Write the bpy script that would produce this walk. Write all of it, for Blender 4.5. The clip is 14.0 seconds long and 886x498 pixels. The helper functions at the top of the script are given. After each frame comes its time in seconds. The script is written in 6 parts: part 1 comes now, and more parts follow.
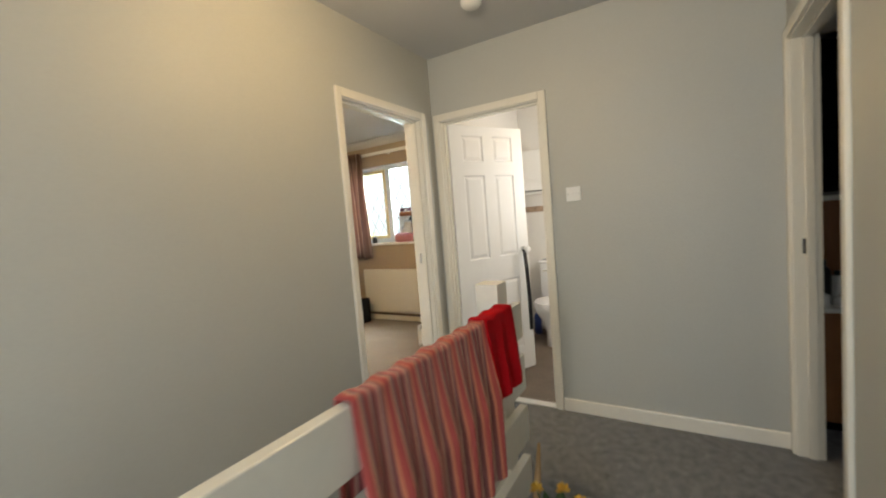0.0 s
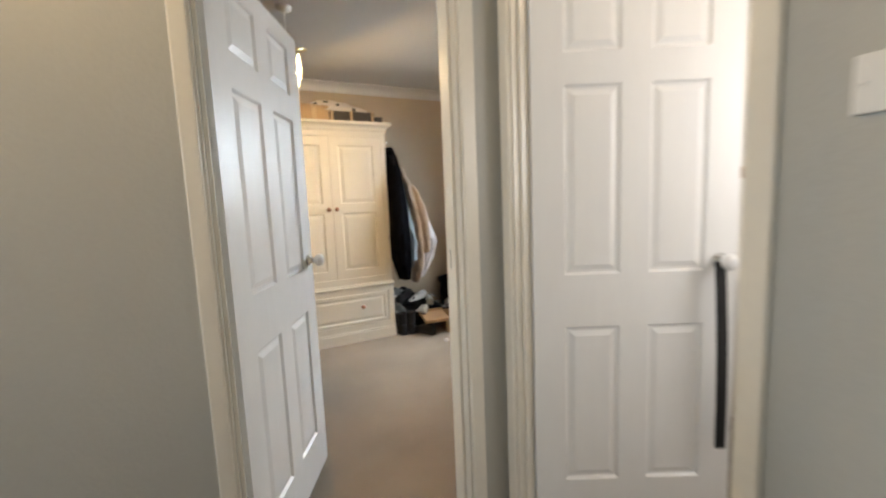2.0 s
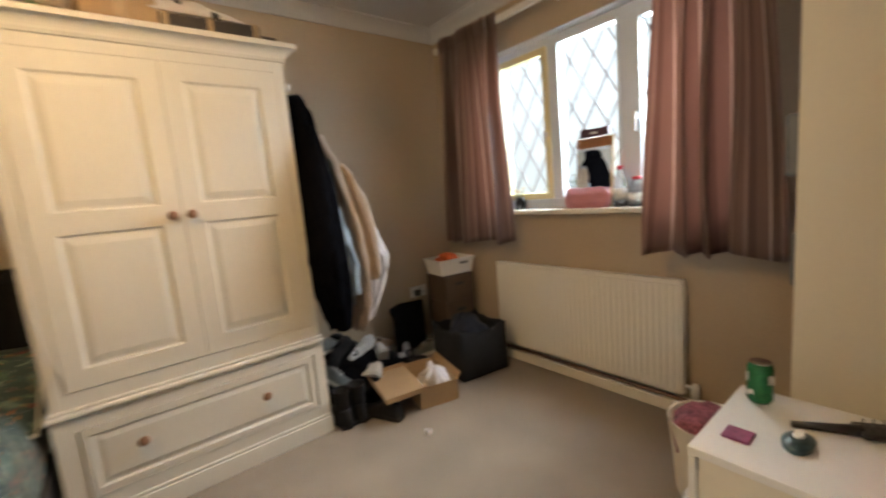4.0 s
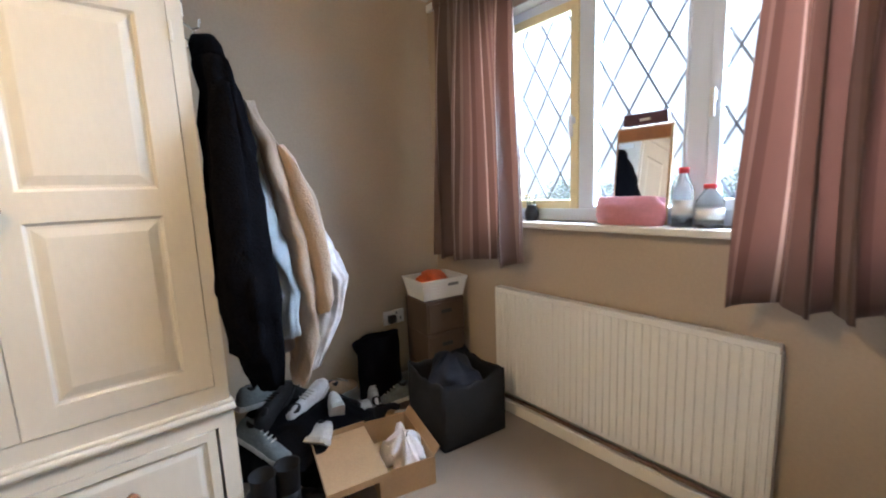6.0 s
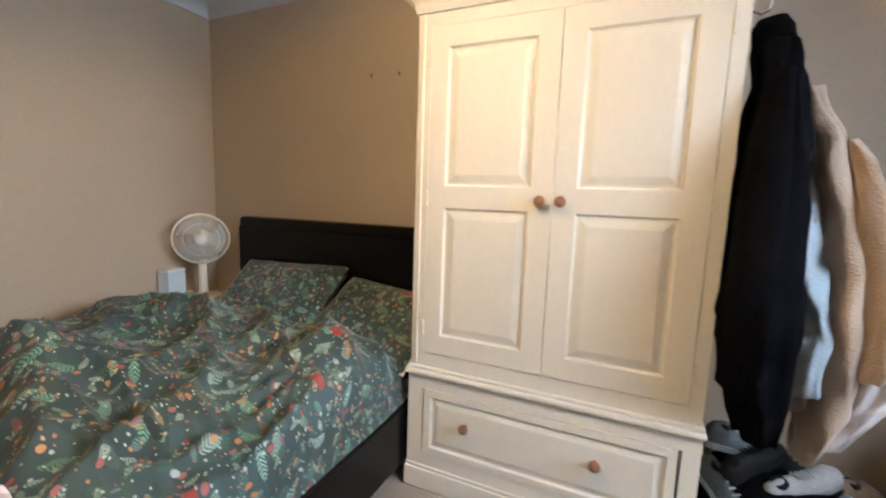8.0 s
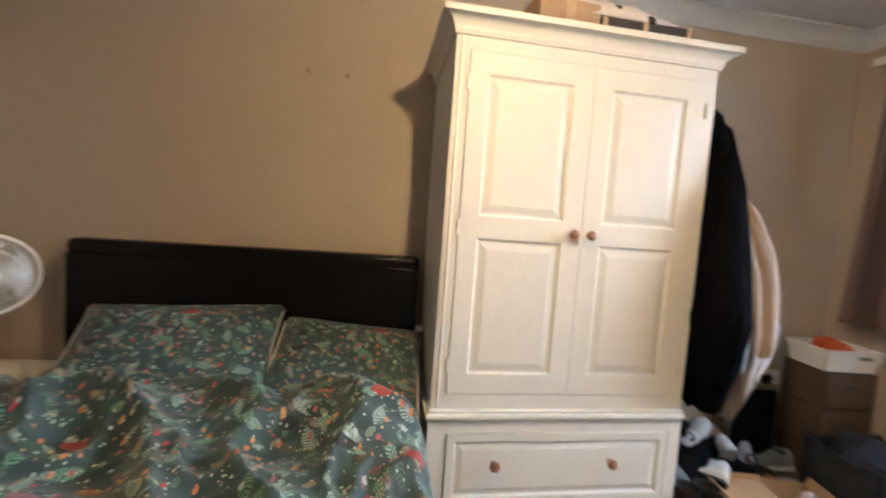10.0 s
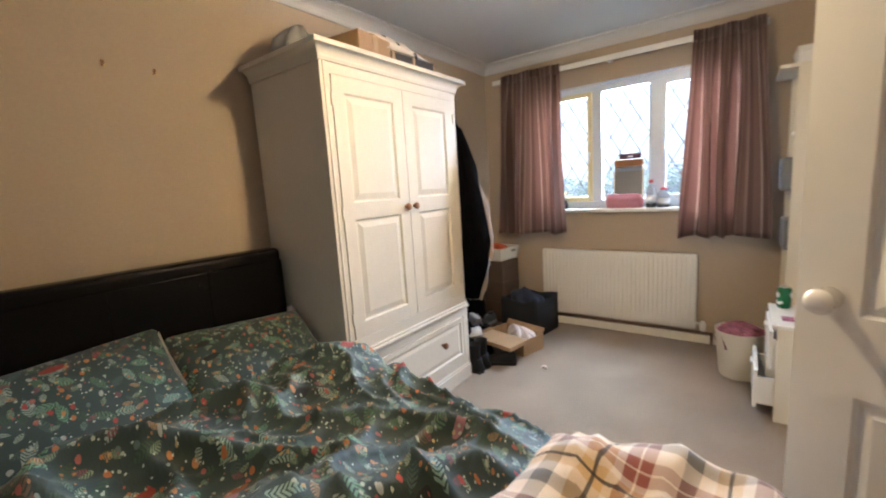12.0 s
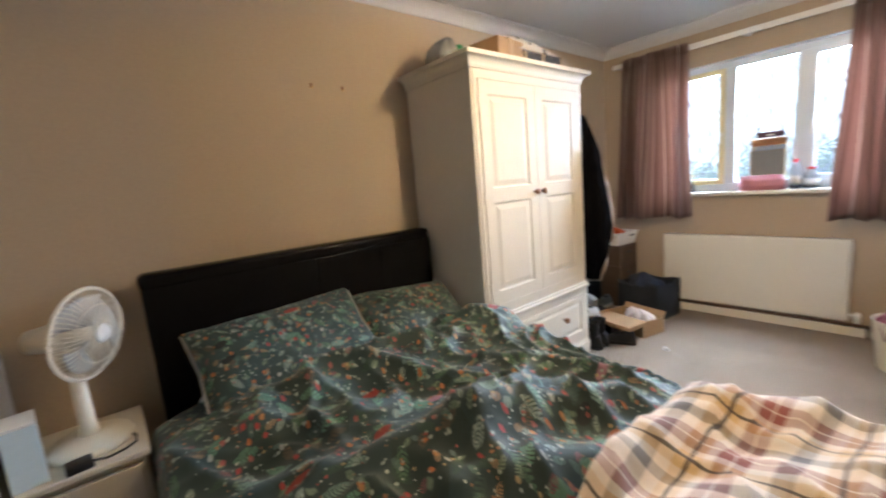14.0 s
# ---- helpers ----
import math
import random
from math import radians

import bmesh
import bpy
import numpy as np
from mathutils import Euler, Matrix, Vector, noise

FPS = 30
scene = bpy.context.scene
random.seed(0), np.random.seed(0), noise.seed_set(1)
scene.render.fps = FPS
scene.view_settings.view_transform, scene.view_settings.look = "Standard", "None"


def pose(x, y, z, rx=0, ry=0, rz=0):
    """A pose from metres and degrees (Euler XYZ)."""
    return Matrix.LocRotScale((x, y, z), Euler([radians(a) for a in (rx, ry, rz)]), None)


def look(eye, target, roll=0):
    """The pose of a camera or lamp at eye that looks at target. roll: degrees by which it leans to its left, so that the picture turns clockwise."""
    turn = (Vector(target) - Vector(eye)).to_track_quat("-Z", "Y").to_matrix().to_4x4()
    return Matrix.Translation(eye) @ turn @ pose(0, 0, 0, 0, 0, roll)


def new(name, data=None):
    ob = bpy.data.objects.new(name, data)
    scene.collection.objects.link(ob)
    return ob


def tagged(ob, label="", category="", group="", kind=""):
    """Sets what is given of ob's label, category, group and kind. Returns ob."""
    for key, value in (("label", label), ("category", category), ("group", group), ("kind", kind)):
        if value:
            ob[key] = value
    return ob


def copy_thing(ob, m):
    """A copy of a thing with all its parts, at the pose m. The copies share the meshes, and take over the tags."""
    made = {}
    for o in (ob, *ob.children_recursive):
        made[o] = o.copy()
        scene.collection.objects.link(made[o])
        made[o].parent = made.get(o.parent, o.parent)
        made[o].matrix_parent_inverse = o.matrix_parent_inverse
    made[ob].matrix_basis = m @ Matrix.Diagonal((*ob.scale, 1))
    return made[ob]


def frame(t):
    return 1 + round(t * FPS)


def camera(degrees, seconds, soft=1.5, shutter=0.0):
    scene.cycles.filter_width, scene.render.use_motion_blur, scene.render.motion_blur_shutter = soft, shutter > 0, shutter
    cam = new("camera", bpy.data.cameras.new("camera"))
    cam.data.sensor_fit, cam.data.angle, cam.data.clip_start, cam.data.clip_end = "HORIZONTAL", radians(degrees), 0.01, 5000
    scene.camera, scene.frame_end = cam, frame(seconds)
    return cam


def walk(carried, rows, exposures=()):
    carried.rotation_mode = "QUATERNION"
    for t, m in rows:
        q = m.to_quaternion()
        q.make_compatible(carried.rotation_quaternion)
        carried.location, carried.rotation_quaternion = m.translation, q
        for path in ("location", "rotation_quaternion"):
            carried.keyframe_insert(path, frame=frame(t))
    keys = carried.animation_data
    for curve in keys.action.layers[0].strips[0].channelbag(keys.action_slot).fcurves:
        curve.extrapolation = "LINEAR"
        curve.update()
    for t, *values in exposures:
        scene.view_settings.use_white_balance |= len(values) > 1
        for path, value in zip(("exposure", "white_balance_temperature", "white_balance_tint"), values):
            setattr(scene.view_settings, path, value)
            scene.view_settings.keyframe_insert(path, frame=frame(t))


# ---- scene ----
cam = camera(95.0, 14.0, soft=2.0, shutter=0.5)
PATH = [
    (0, (2.286, 1.602, 1.294), (3.989, 2.64, 1.152), -4.7),
    (0.5, (2.772, 1.565, 1.293), (4.392, 2.73, 1.166), -5.3),
    (1, (3.205, 1.589, 1.291), (4.775, 2.82, 1.153), -5.2),
    (1.2, (3.394, 1.633, 1.303), (4.928, 2.905, 1.133), -5.0),
    (1.5, (3.66, 1.719, 1.286), (4.981, 3.209, 1.089), -4.7),
    (2, (3.999, 1.95, 1.241), (4.874, 3.734, 1.012), -2.4),
    (2.5, (4.165, 2.368, 1.225), (4.859, 4.216, 0.907), -1.5),
    (3, (4.307, 2.826, 1.203), (4.856, 4.74, 1.011), -2.8),
    (3.5, (4.359, 3.264, 1.165), (5.18, 5.08, 0.994), -5.0),
    (4, (4.49, 3.516, 1.213), (5.716, 5.072, 0.937), -5.2),
    (4.2, (4.557, 3.581, 1.203), (5.895, 5.038, 0.906), -5.4),
    (6.3, (5.097, 4.075, 1.225), (6.289, 5.655, 0.938), -0.6),
    (6.5, (5.177, 4.099, 1.223), (6.107, 5.848, 0.949), -0.1),
    (7, (5.211, 4.15, 1.207), (5.445, 6.118, 0.934), 1.1),
    (7.5, (5.106, 4.163, 1.215), (4.56, 6.067, 0.935), 1.5),
    (7.7, (5.056, 4.148, 1.218), (4.247, 5.957, 0.945), 1.7),
    (9.8, (4.021, 4.08, 1.221), (4.083, 6.078, 1.149), 4.3),
    (10, (3.968, 4.1, 1.23), (4.272, 6.073, 1.097), 4.1),
    (10.5, (3.644, 4.139, 1.23), (4.392, 5.987, 1.069), 4.0),
    (11, (3.325, 4.196, 1.246), (4.354, 5.906, 1.11), 1.7),
    (11.5, (3.05, 4.094, 1.285), (4.478, 5.47, 1.025), -0.9),
    (12, (2.987, 4.048, 1.303), (4.574, 5.229, 1.009), -3.6),
    (12.5, (2.789, 4.026, 1.308), (4.458, 5.069, 0.951), -4.9),
    (13, (2.657, 3.965, 1.306), (4.296, 5.052, 0.943), -5.1),
    (13.5, (2.64, 3.934, 1.302), (4.152, 5.198, 0.958), -5.0),
    (14, (2.631, 3.99, 1.307), (3.887, 5.515, 0.995), -5.0),
]
EXPOSURES = [
    (0, -0.42, 6900, 9), (0.5, -0.3, 6400, 10), (1, -0.32, 6450, 10), (1.5, -0.40, 6700, 12), (2, -0.44, 6500, 12), (2.5, -0.55, 6050, 12), (3, -0.77, 6100, 10), (3.5, -0.82, 6350, 15),
    (4, -0.78, 6900, 15), (4.2, -0.72, 6950, 15), (6.3, -0.28, 5600, 15), (7, -0.43, 5950, 15), (7.5, -0.33, 5900, 15), (10, -0.14, 5700, 15), (11, -0.10, 5550, 15),
    (12, -0.16, 5650, 14), (13, -0.17, 5600, 14), (14, -0.02, 5550, 14),
]
walk(cam, [(t, look(eye, target, roll)) for t, eye, target, roll in PATH],
     exposures=EXPOSURES)

# ---- world, sun, lights ----
world = bpy.data.worlds.new("sky")
scene.world = world
world.use_nodes = True
wn = world.node_tree.nodes
wl = world.node_tree.links
sky = wn.new("ShaderNodeTexSky")
sky.sky_type = "NISHITA"
sky.sun_disc = False
sky.sun_elevation = radians(35)
sky.sun_rotation = radians(220)
sky.dust_density = 4.0
sky.altitude = 50
wn["Background"].inputs["Strength"].default_value = 0.15
wl.new(sky.outputs["Color"], wn["Background"].inputs["Color"])


def lamp(name, kind, m, energy, color, size=0.1, size_y=None):
    data = bpy.data.lights.new(name, kind)
    data.energy, data.color = energy, color
    if kind == "AREA":
        data.shape = "RECTANGLE"
        data.size, data.size_y = size, size_y or size
    elif kind == "POINT":
        data.shadow_soft_size = size
    elif kind == "SUN":
        data.angle = size
    ob = new(name, data)
    ob.matrix_world = m
    return ob


WARM = (1.0, 0.69, 0.335)
DAY = (0.78, 0.91, 1.0)
lamp("sun", "SUN", pose(0, 0, 10, 50, 0, -40), 4.5, (1.0, 0.96, 0.9), radians(4))
lamp("window_daylight", "AREA", pose(7.32, 4.85, 2.05, 0, 52, 0), 720, DAY, 1.25, 1.75)
lamp("landing_window_daylight", "AREA", pose(0.25, 1.6, 1.5, 0, -90, 0), 74, (0.86, 0.94, 1.0), 1.0, 1.2)
# area lamp added to brighten the bathroom; its window is unseen and assumed
lamp("bathroom_daylight", "AREA", pose(5.9, 1.74, 1.6, 90, 0, 0), 18, (1.0, 0.97, 0.93), 0.7, 0.8)
lamp("pendant_bulb", "POINT", pose(4.335, 4.66, 2.166), 78, WARM, 0.018)
# second lamp added inside the pendant to brighten bed, floor and lower walls
fill_spot = lamp("pendant_open_underside", "SPOT", pose(4.335, 4.66, 2.10), 50, WARM)
fill_spot.data.spot_size, fill_spot.data.spot_blend, fill_spot.data.shadow_soft_size = radians(172), 1.0, 0.03
lamp("landing_bulb", "POINT", pose(3.4, 2.42, 2.22), 24, WARM, 0.05)
lamp("bathroom_bulb", "POINT", pose(5.5, 2.3, 2.33), 5, (1.0, 0.70, 0.38), 0.05)


# ---- materials ----
def material(name, color, rough=0.6, vary=0.08, scale=6.0, bump=0.0, grain=60.0, metal=0.0, stretch=(1, 1, 1),
             transmission=0.0, emit=None, strength=0.0, sheen=0.0, coat=0.0, spec=0.5):
    m = bpy.data.materials.new(name)
    m.use_nodes = True
    nt = m.node_tree
    bsdf = nt.nodes["Principled BSDF"]
    bsdf.inputs["Roughness"].default_value = rough
    bsdf.inputs["Metallic"].default_value = metal
    bsdf.inputs["Transmission Weight"].default_value = transmission
    bsdf.inputs["Sheen Weight"].default_value = sheen
    bsdf.inputs["Coat Weight"].default_value = coat
    bsdf.inputs["Specular IOR Level"].default_value = spec
    if emit:
        bsdf.inputs["Emission Color"].default_value = (*emit, 1)
        bsdf.inputs["Emission Strength"].default_value = strength
    co = nt.nodes.new("ShaderNodeTexCoord")
    mp = nt.nodes.new("ShaderNodeMapping")
    mp.inputs["Scale"].default_value = stretch
    nt.links.new(co.outputs["Object"], mp.inputs["Vector"])
    big = nt.nodes.new("ShaderNodeTexNoise")
    big.inputs["Scale"].default_value = scale
    big.inputs["Detail"].default_value = 5
    fine = nt.nodes.new("ShaderNodeTexNoise")
    fine.inputs["Scale"].default_value = grain
    fine.inputs["Detail"].default_value = 3
    for n in (big, fine):
        nt.links.new(mp.outputs["Vector"], n.inputs["Vector"])
    add = nt.nodes.new("ShaderNodeMath")
    add.operation = "ADD"
    nt.links.new(big.outputs["Fac"], add.inputs[0])
    nt.links.new(fine.outputs["Fac"], add.inputs[1])
    ramp = nt.nodes.new("ShaderNodeMapRange")
    ramp.inputs["From Min"].default_value, ramp.inputs["From Max"].default_value = 0.6, 1.4
    ramp.inputs["To Min"].default_value, ramp.inputs["To Max"].default_value = 1 - vary, 1 + vary
    nt.links.new(add.outputs[0], ramp.inputs["Value"])
    mul = nt.nodes.new("ShaderNodeVectorMath")
    mul.operation = "SCALE"
    mul.inputs[0].default_value = color
    nt.links.new(ramp.outputs["Result"], mul.inputs["Scale"])
    nt.links.new(mul.outputs["Vector"], bsdf.inputs["Base Color"])
    if bump:
        b = nt.nodes.new("ShaderNodeBump")
        b.inputs["Strength"].default_value = bump
        b.inputs["Distance"].default_value = 0.01
        nt.links.new(fine.outputs["Fac"], b.inputs["Height"])
        nt.links.new(b.outputs["Normal"], bsdf.inputs["Normal"])
    return m


M_BEDWALL = material("bedroom_paint", (0.45, 0.362, 0.262), 0.7, 0.06, 1.3, 0.10, 90)
M_LANDWALL = material("landing_paint", (0.465, 0.47, 0.44), 0.5, 0.03, 1.2, 0.10, 90)
M_CEIL = material("ceiling_paint", (0.56, 0.565, 0.57), 0.8, 0.03, 1.5, 0.15, 120)
M_TRIM = material("cream_gloss", (0.78, 0.745, 0.66), 0.25, 0.03, 3, 0.05, 40)
M_DOOR = material("white_gloss", (0.85, 0.85, 0.84), 0.34, 0.02, 3, 0.06, 26, stretch=(1, 1, 0.3))
M_WARD = material("cream_satin", (0.63, 0.592, 0.515), 0.55, 0.03, 3, 0.025, 70, stretch=(1, 1, 0.35), spec=0.3)
M_CARPET = material("beige_carpet", (0.28, 0.213, 0.152), 0.95, 0.3, 3.0, 0.9, 260, sheen=0.3)
M_LANDCARPET = material("grey_carpet", (0.165, 0.178, 0.205), 0.95, 0.7, 22.0, 0.9, 240, sheen=0.3)
M_BATHFLOOR = material("brown_vinyl", (0.17, 0.13, 0.10), 0.5, 0.25, 5, 0.2, 60)
M_WHITE = material("white_plastic", (0.82, 0.82, 0.80), 0.35, 0.02, 4)
M_CHROME = material("chrome", (0.75, 0.74, 0.72), 0.15, 0.03, 10, metal=1.0)
M_BRASS = material("brass", (0.55, 0.42, 0.2), 0.3, 0.1, 10, metal=1.0)
M_BLACK = material("black_fabric", (0.005, 0.005, 0.006), 0.9, 0.4, 12, 0.4, 150, spec=0.04)
M_LEATHER = material("black_leather", (0.005, 0.0046, 0.0046), 0.27, 0.3, 6, 0.06, 130, spec=0.13)
M_WOODKNOB = material("wood_knob", (0.22, 0.10, 0.05), 0.4, 0.3, 30, stretch=(1, 1, 4))
M_RADIATOR = material("radiator_enamel", (0.80, 0.78, 0.72), 0.35, 0.03, 3)
M_CERAMIC = material("ceramic", (0.85, 0.85, 0.85), 0.12, 0.02, 4)
M_UPVC = material("upvc", (0.72, 0.79, 0.86), 0.3, 0.02, 4)
M_YELLOWED = material("yellowed_frame", (0.78, 0.69, 0.40), 0.4, 0.08, 8)
M_LEAD = material("lead_strip", (0.22, 0.25, 0.28), 0.5, 0.1, 20, metal=0.3)
M_GLASS = bpy.data.materials.new("clear_glass")
M_GLASS.use_nodes = True
gn = M_GLASS.node_tree
clear, shine, both = gn.nodes.new("ShaderNodeBsdfTransparent"), gn.nodes.new("ShaderNodeBsdfGlossy"), gn.nodes.new("ShaderNodeMixShader")
clear.inputs["Color"].default_value = (0.93, 0.97, 0.97, 1)
shine.inputs["Roughness"].default_value = 0.02
both.inputs[0].default_value = 0.05
gn.links.new(clear.outputs[0], both.inputs[1])
gn.links.new(shine.outputs[0], both.inputs[2])
# faint pale veil mixed into the panes imitates glare from the bright outside
veil, veiled = gn.nodes.new("ShaderNodeBsdfTranslucent"), gn.nodes.new("ShaderNodeMixShader")
veil.inputs["Color"].default_value = (0.86, 0.94, 1.0, 1)
veiled.inputs[0].default_value = 0.012
gn.links.new(both.outputs[0], veiled.inputs[1])
gn.links.new(veil.outputs[0], veiled.inputs[2])
gn.links.new(veiled.outputs[0], gn.nodes["Material Output"].inputs["Surface"])
M_MIRROR = material("mirror_silver", (0.9, 0.9, 0.9), 0.02, 0.0, metal=1.0)
M_OAK = material("pale_wood", (0.42, 0.29, 0.16), 0.5, 0.25, 8, 0.15, 60, stretch=(6, 6, 0.6))
M_PINE = material("orange_wood", (0.30, 0.12, 0.04), 0.45, 0.25, 6, 0.1, 60, stretch=(6, 6, 0.6))
M_CARD = material("cardboard", (0.36, 0.23, 0.12), 0.85, 0.1, 10, 0.1, 120)


# ---- mesh helpers ----
def box(bm, lo, hi, bevel=0.0, seg=2):
    made = bmesh.ops.create_cube(bm, size=1.0)
    size = [b - a for a, b in zip(lo, hi)]
    mid = [(a + b) / 2 for a, b in zip(lo, hi)]
    bmesh.ops.scale(bm, vec=size, verts=made["verts"])
    bmesh.ops.translate(bm, vec=mid, verts=made["verts"])
    if bevel:
        edges = {e for v in made["verts"] for e in v.link_edges}
        bmesh.ops.bevel(bm, geom=list(edges), offset=bevel, segments=seg, affect="EDGES", profile=0.5)
    return bm


def boxes(*items, bevel=0.0, seg=2):
    bm = bmesh.new()
    for lo, hi in items:
        box(bm, lo, hi, bevel, seg)
    return bm


def lathe(profile, seg=24, axis="z", at=(0, 0, 0)):
    """A turned body from (radius, height) pairs."""
    bm = bmesh.new()
    rings = []
    for r, h in profile:
        ring = []
        for i in range(seg):
            a = 2 * math.pi * i / seg
            p = Vector((r * math.cos(a), r * math.sin(a), h))
            if axis == "x":
                p = Vector((p.z, p.x, p.y))
            elif axis == "y":
                p = Vector((p.x, p.z, p.y))
            ring.append(bm.verts.new(p + Vector(at)))
        rings.append(ring)
    for a, b in zip(rings, rings[1:]):
        for i in range(seg):
            bm.faces.new((a[i], a[(i + 1) % seg], b[(i + 1) % seg], b[i]))
    bm.faces.new(rings[0][::-1])
    bm.faces.new(rings[-1])
    bmesh.ops.recalc_face_normals(bm, faces=bm.faces)
    return bm


def tube(points, radius, seg=8):
    """A round bar along points; radius one number or one for each point."""
    bm = bmesh.new()
    pts = [Vector(p) for p in points]
    rad = radius if isinstance(radius, (list, tuple)) else [radius] * len(pts)
    rings = []
    for i, p in enumerate(pts):
        d = (pts[min(i + 1, len(pts) - 1)] - pts[max(i - 1, 0)]).normalized()
        side = d.cross(Vector((0, 0, 1)))
        side = side.normalized() if side.length > 1e-3 else Vector((1, 0, 0))
        up = side.cross(d).normalized()
        rings.append([bm.verts.new(p + rad[i] * (math.cos(2 * math.pi * k / seg) * side + math.sin(2 * math.pi * k / seg) * up)) for k in range(seg)])
    for a, b in zip(rings, rings[1:]):
        for i in range(seg):
            bm.faces.new((a[i], a[(i + 1) % seg], b[(i + 1) % seg], b[i]))
    bm.faces.new(rings[0][::-1])
    bm.faces.new(rings[-1])
    bmesh.ops.recalc_face_normals(bm, faces=bm.faces)
    return bm


def finish(name, bm, mat, smooth=False):
    me = bpy.data.meshes.new(name)
    bm.to_mesh(me)
    bm.free()
    me.materials.append(mat)
    if smooth:
        me.polygons.foreach_set("use_smooth", [True] * len(me.polygons))
    return new(name, me)


def part(name, bm, mat, parent=None, label="", smooth=False):
    ob = finish(name, bm, mat, smooth)
    if parent is not None:
        ob.parent = parent
    return tagged(ob, label)


def structure(name, bm, mat, label, category, smooth=False):
    return tagged(finish(name, bm, mat, smooth), label, category, kind="structure")


def empty(name, m, label, category, group="", kind=""):
    ob = new(name)
    ob.empty_display_size = 0.1
    ob.matrix_world = m
    return tagged(ob, label, category, group, kind)


# ---- the house ----
CEIL = 2.44
NORTH, SOUTH, WEST, EAST = 6.12, 3.28, 2.27, 6.62   # bedroom faces
LN, LE = 3.163, 4.84                                 # landing faces
DX0, DX1, DTOP = 3.93, 4.667, 1.985                  # bedroom doorway
BY0, BY1 = 2.385, 3.09                               # bathroom doorway
TX0, TX1, TS = 4.02, 4.775, 1.18                     # third doorway, in the south wall
WY0, WY1, WZ0, WZ1 = 4.12, 5.58, 1.05, 2.09          # window opening

structure("floor_bedroom", boxes(((WEST - 0.1, LN + 0.05, -0.1), (EAST + 0.15, NORTH + 0.1, 0))), M_CARPET, "beige cut-pile carpet, lightly soiled", "carpet")
structure("floor_landing", boxes(((0.2, TS - 0.05, -0.1), (LE + 0.05, 2.22, 0)), ((3.76, 2.22, -0.1), (LE + 0.05, LN + 0.05, 0))), M_LANDCARPET, "dark grey mottled landing carpet", "carpet")
structure("floor_bathroom", boxes(((LE + 0.05, 1.7, -0.1), (EAST + 0.1, LN + 0.05, 0.001))), M_BATHFLOOR, "brown bathroom floor covering", "floor")
structure("floor_back_room", boxes(((2.6, -1.2, -0.1), (LE + 0.05, TS - 0.05, 0)), ((LE + 0.05, -1.2, -0.1), (6.6, 1.6, 0))), M_LANDCARPET, "dark carpet of the back room", "carpet")
structure("floor_stairwell", boxes(((0.2, 2.22, -1.4), (3.76, LN, -1.3))), M_LANDCARPET, "dark carpet at the foot of the stairwell", "floor")
structure("ceiling_bedroom", boxes(((WEST - 0.1, SOUTH - 0.06, CEIL), (EAST + 0.2, NORTH + 0.1, CEIL + 0.1))), M_CEIL, "white painted ceiling", "ceiling")
structure("ceiling_landing", boxes(((0.1, -1.3, CEIL), (LE + 0.05, SOUTH - 0.06, CEIL + 0.1))), M_CEIL, "white painted landing ceiling", "ceiling")
structure("ceiling_bathroom", boxes(((LE + 0.05, -1.3, CEIL), (6.85, SOUTH - 0.06, CEIL + 0.1))), M_CEIL, "white painted bathroom ceiling", "ceiling")

structure("wall_north", boxes(((WEST - 0.1, NORTH, 0), (EAST + 0.2, NORTH + 0.12, CEIL))), M_BEDWALL, "taupe painted bedroom wall", "wall")
structure("wall_west", boxes(((WEST - 0.1, SOUTH, 0), (WEST, NORTH, CEIL))), M_BEDWALL, "taupe painted bedroom wall", "wall")
structure("wall_east", boxes(((EAST, SOUTH - 0.1, 0), (EAST + 0.2, WY0, CEIL)), ((EAST, WY1, 0), (EAST + 0.2, NORTH, CEIL)),
                             ((EAST, WY0, 0), (EAST + 0.2, WY1, WZ0)), ((EAST, WY0, WZ1), (EAST + 0.2, WY1, CEIL))), M_BEDWALL, "taupe painted wall round the window", "wall")
MID = (LN + SOUTH) / 2
structure("wall_south", boxes(((WEST - 0.1, MID, 0), (DX0 - 0.02, SOUTH, CEIL)), ((DX1 + 0.02, MID, 0), (EAST, SOUTH, CEIL)),
                              ((DX0 - 0.02, MID, DTOP + 0.02), (DX1 + 0.02, SOUTH, CEIL))), M_BEDWALL, "taupe painted wall with the bedroom doorway", "wall")
structure("wall_landing_north", boxes(((0.2, LN, -1.4), (DX0 - 0.02, MID, CEIL)), ((DX1 + 0.02, LN, 0), (LE + 0.05, MID, CEIL)),
                                      ((DX0 - 0.02, LN, DTOP + 0.02), (DX1 + 0.02, MID, CEIL))), M_LANDWALL, "pale grey-green painted landing wall", "wall")
structure("wall_landing_east", boxes(((LE, BY1 + 0.02, 0), (LE + 0.05, LN, CEIL)), ((LE, TS - 0.1, 0), (LE + 0.05, BY0 - 0.02, CEIL)),
                                     ((LE, BY0 - 0.02, DTOP + 0.02), (LE + 0.05, BY1 + 0.02, CEIL))), M_LANDWALL, "pale grey-blue painted landing wall", "wall")
structure("wall_landing_south", boxes(((0.2, TS - 0.1, 0), (TX0 - 0.02, TS, CEIL)), ((TX1 + 0.02, TS - 0.1, 0), (LE, TS, CEIL)), ((TX0 - 0.02, TS - 0.1, DTOP + 0.02), (TX1 + 0.02, TS, CEIL))), M_LANDWALL, "pale grey painted landing wall", "wall")
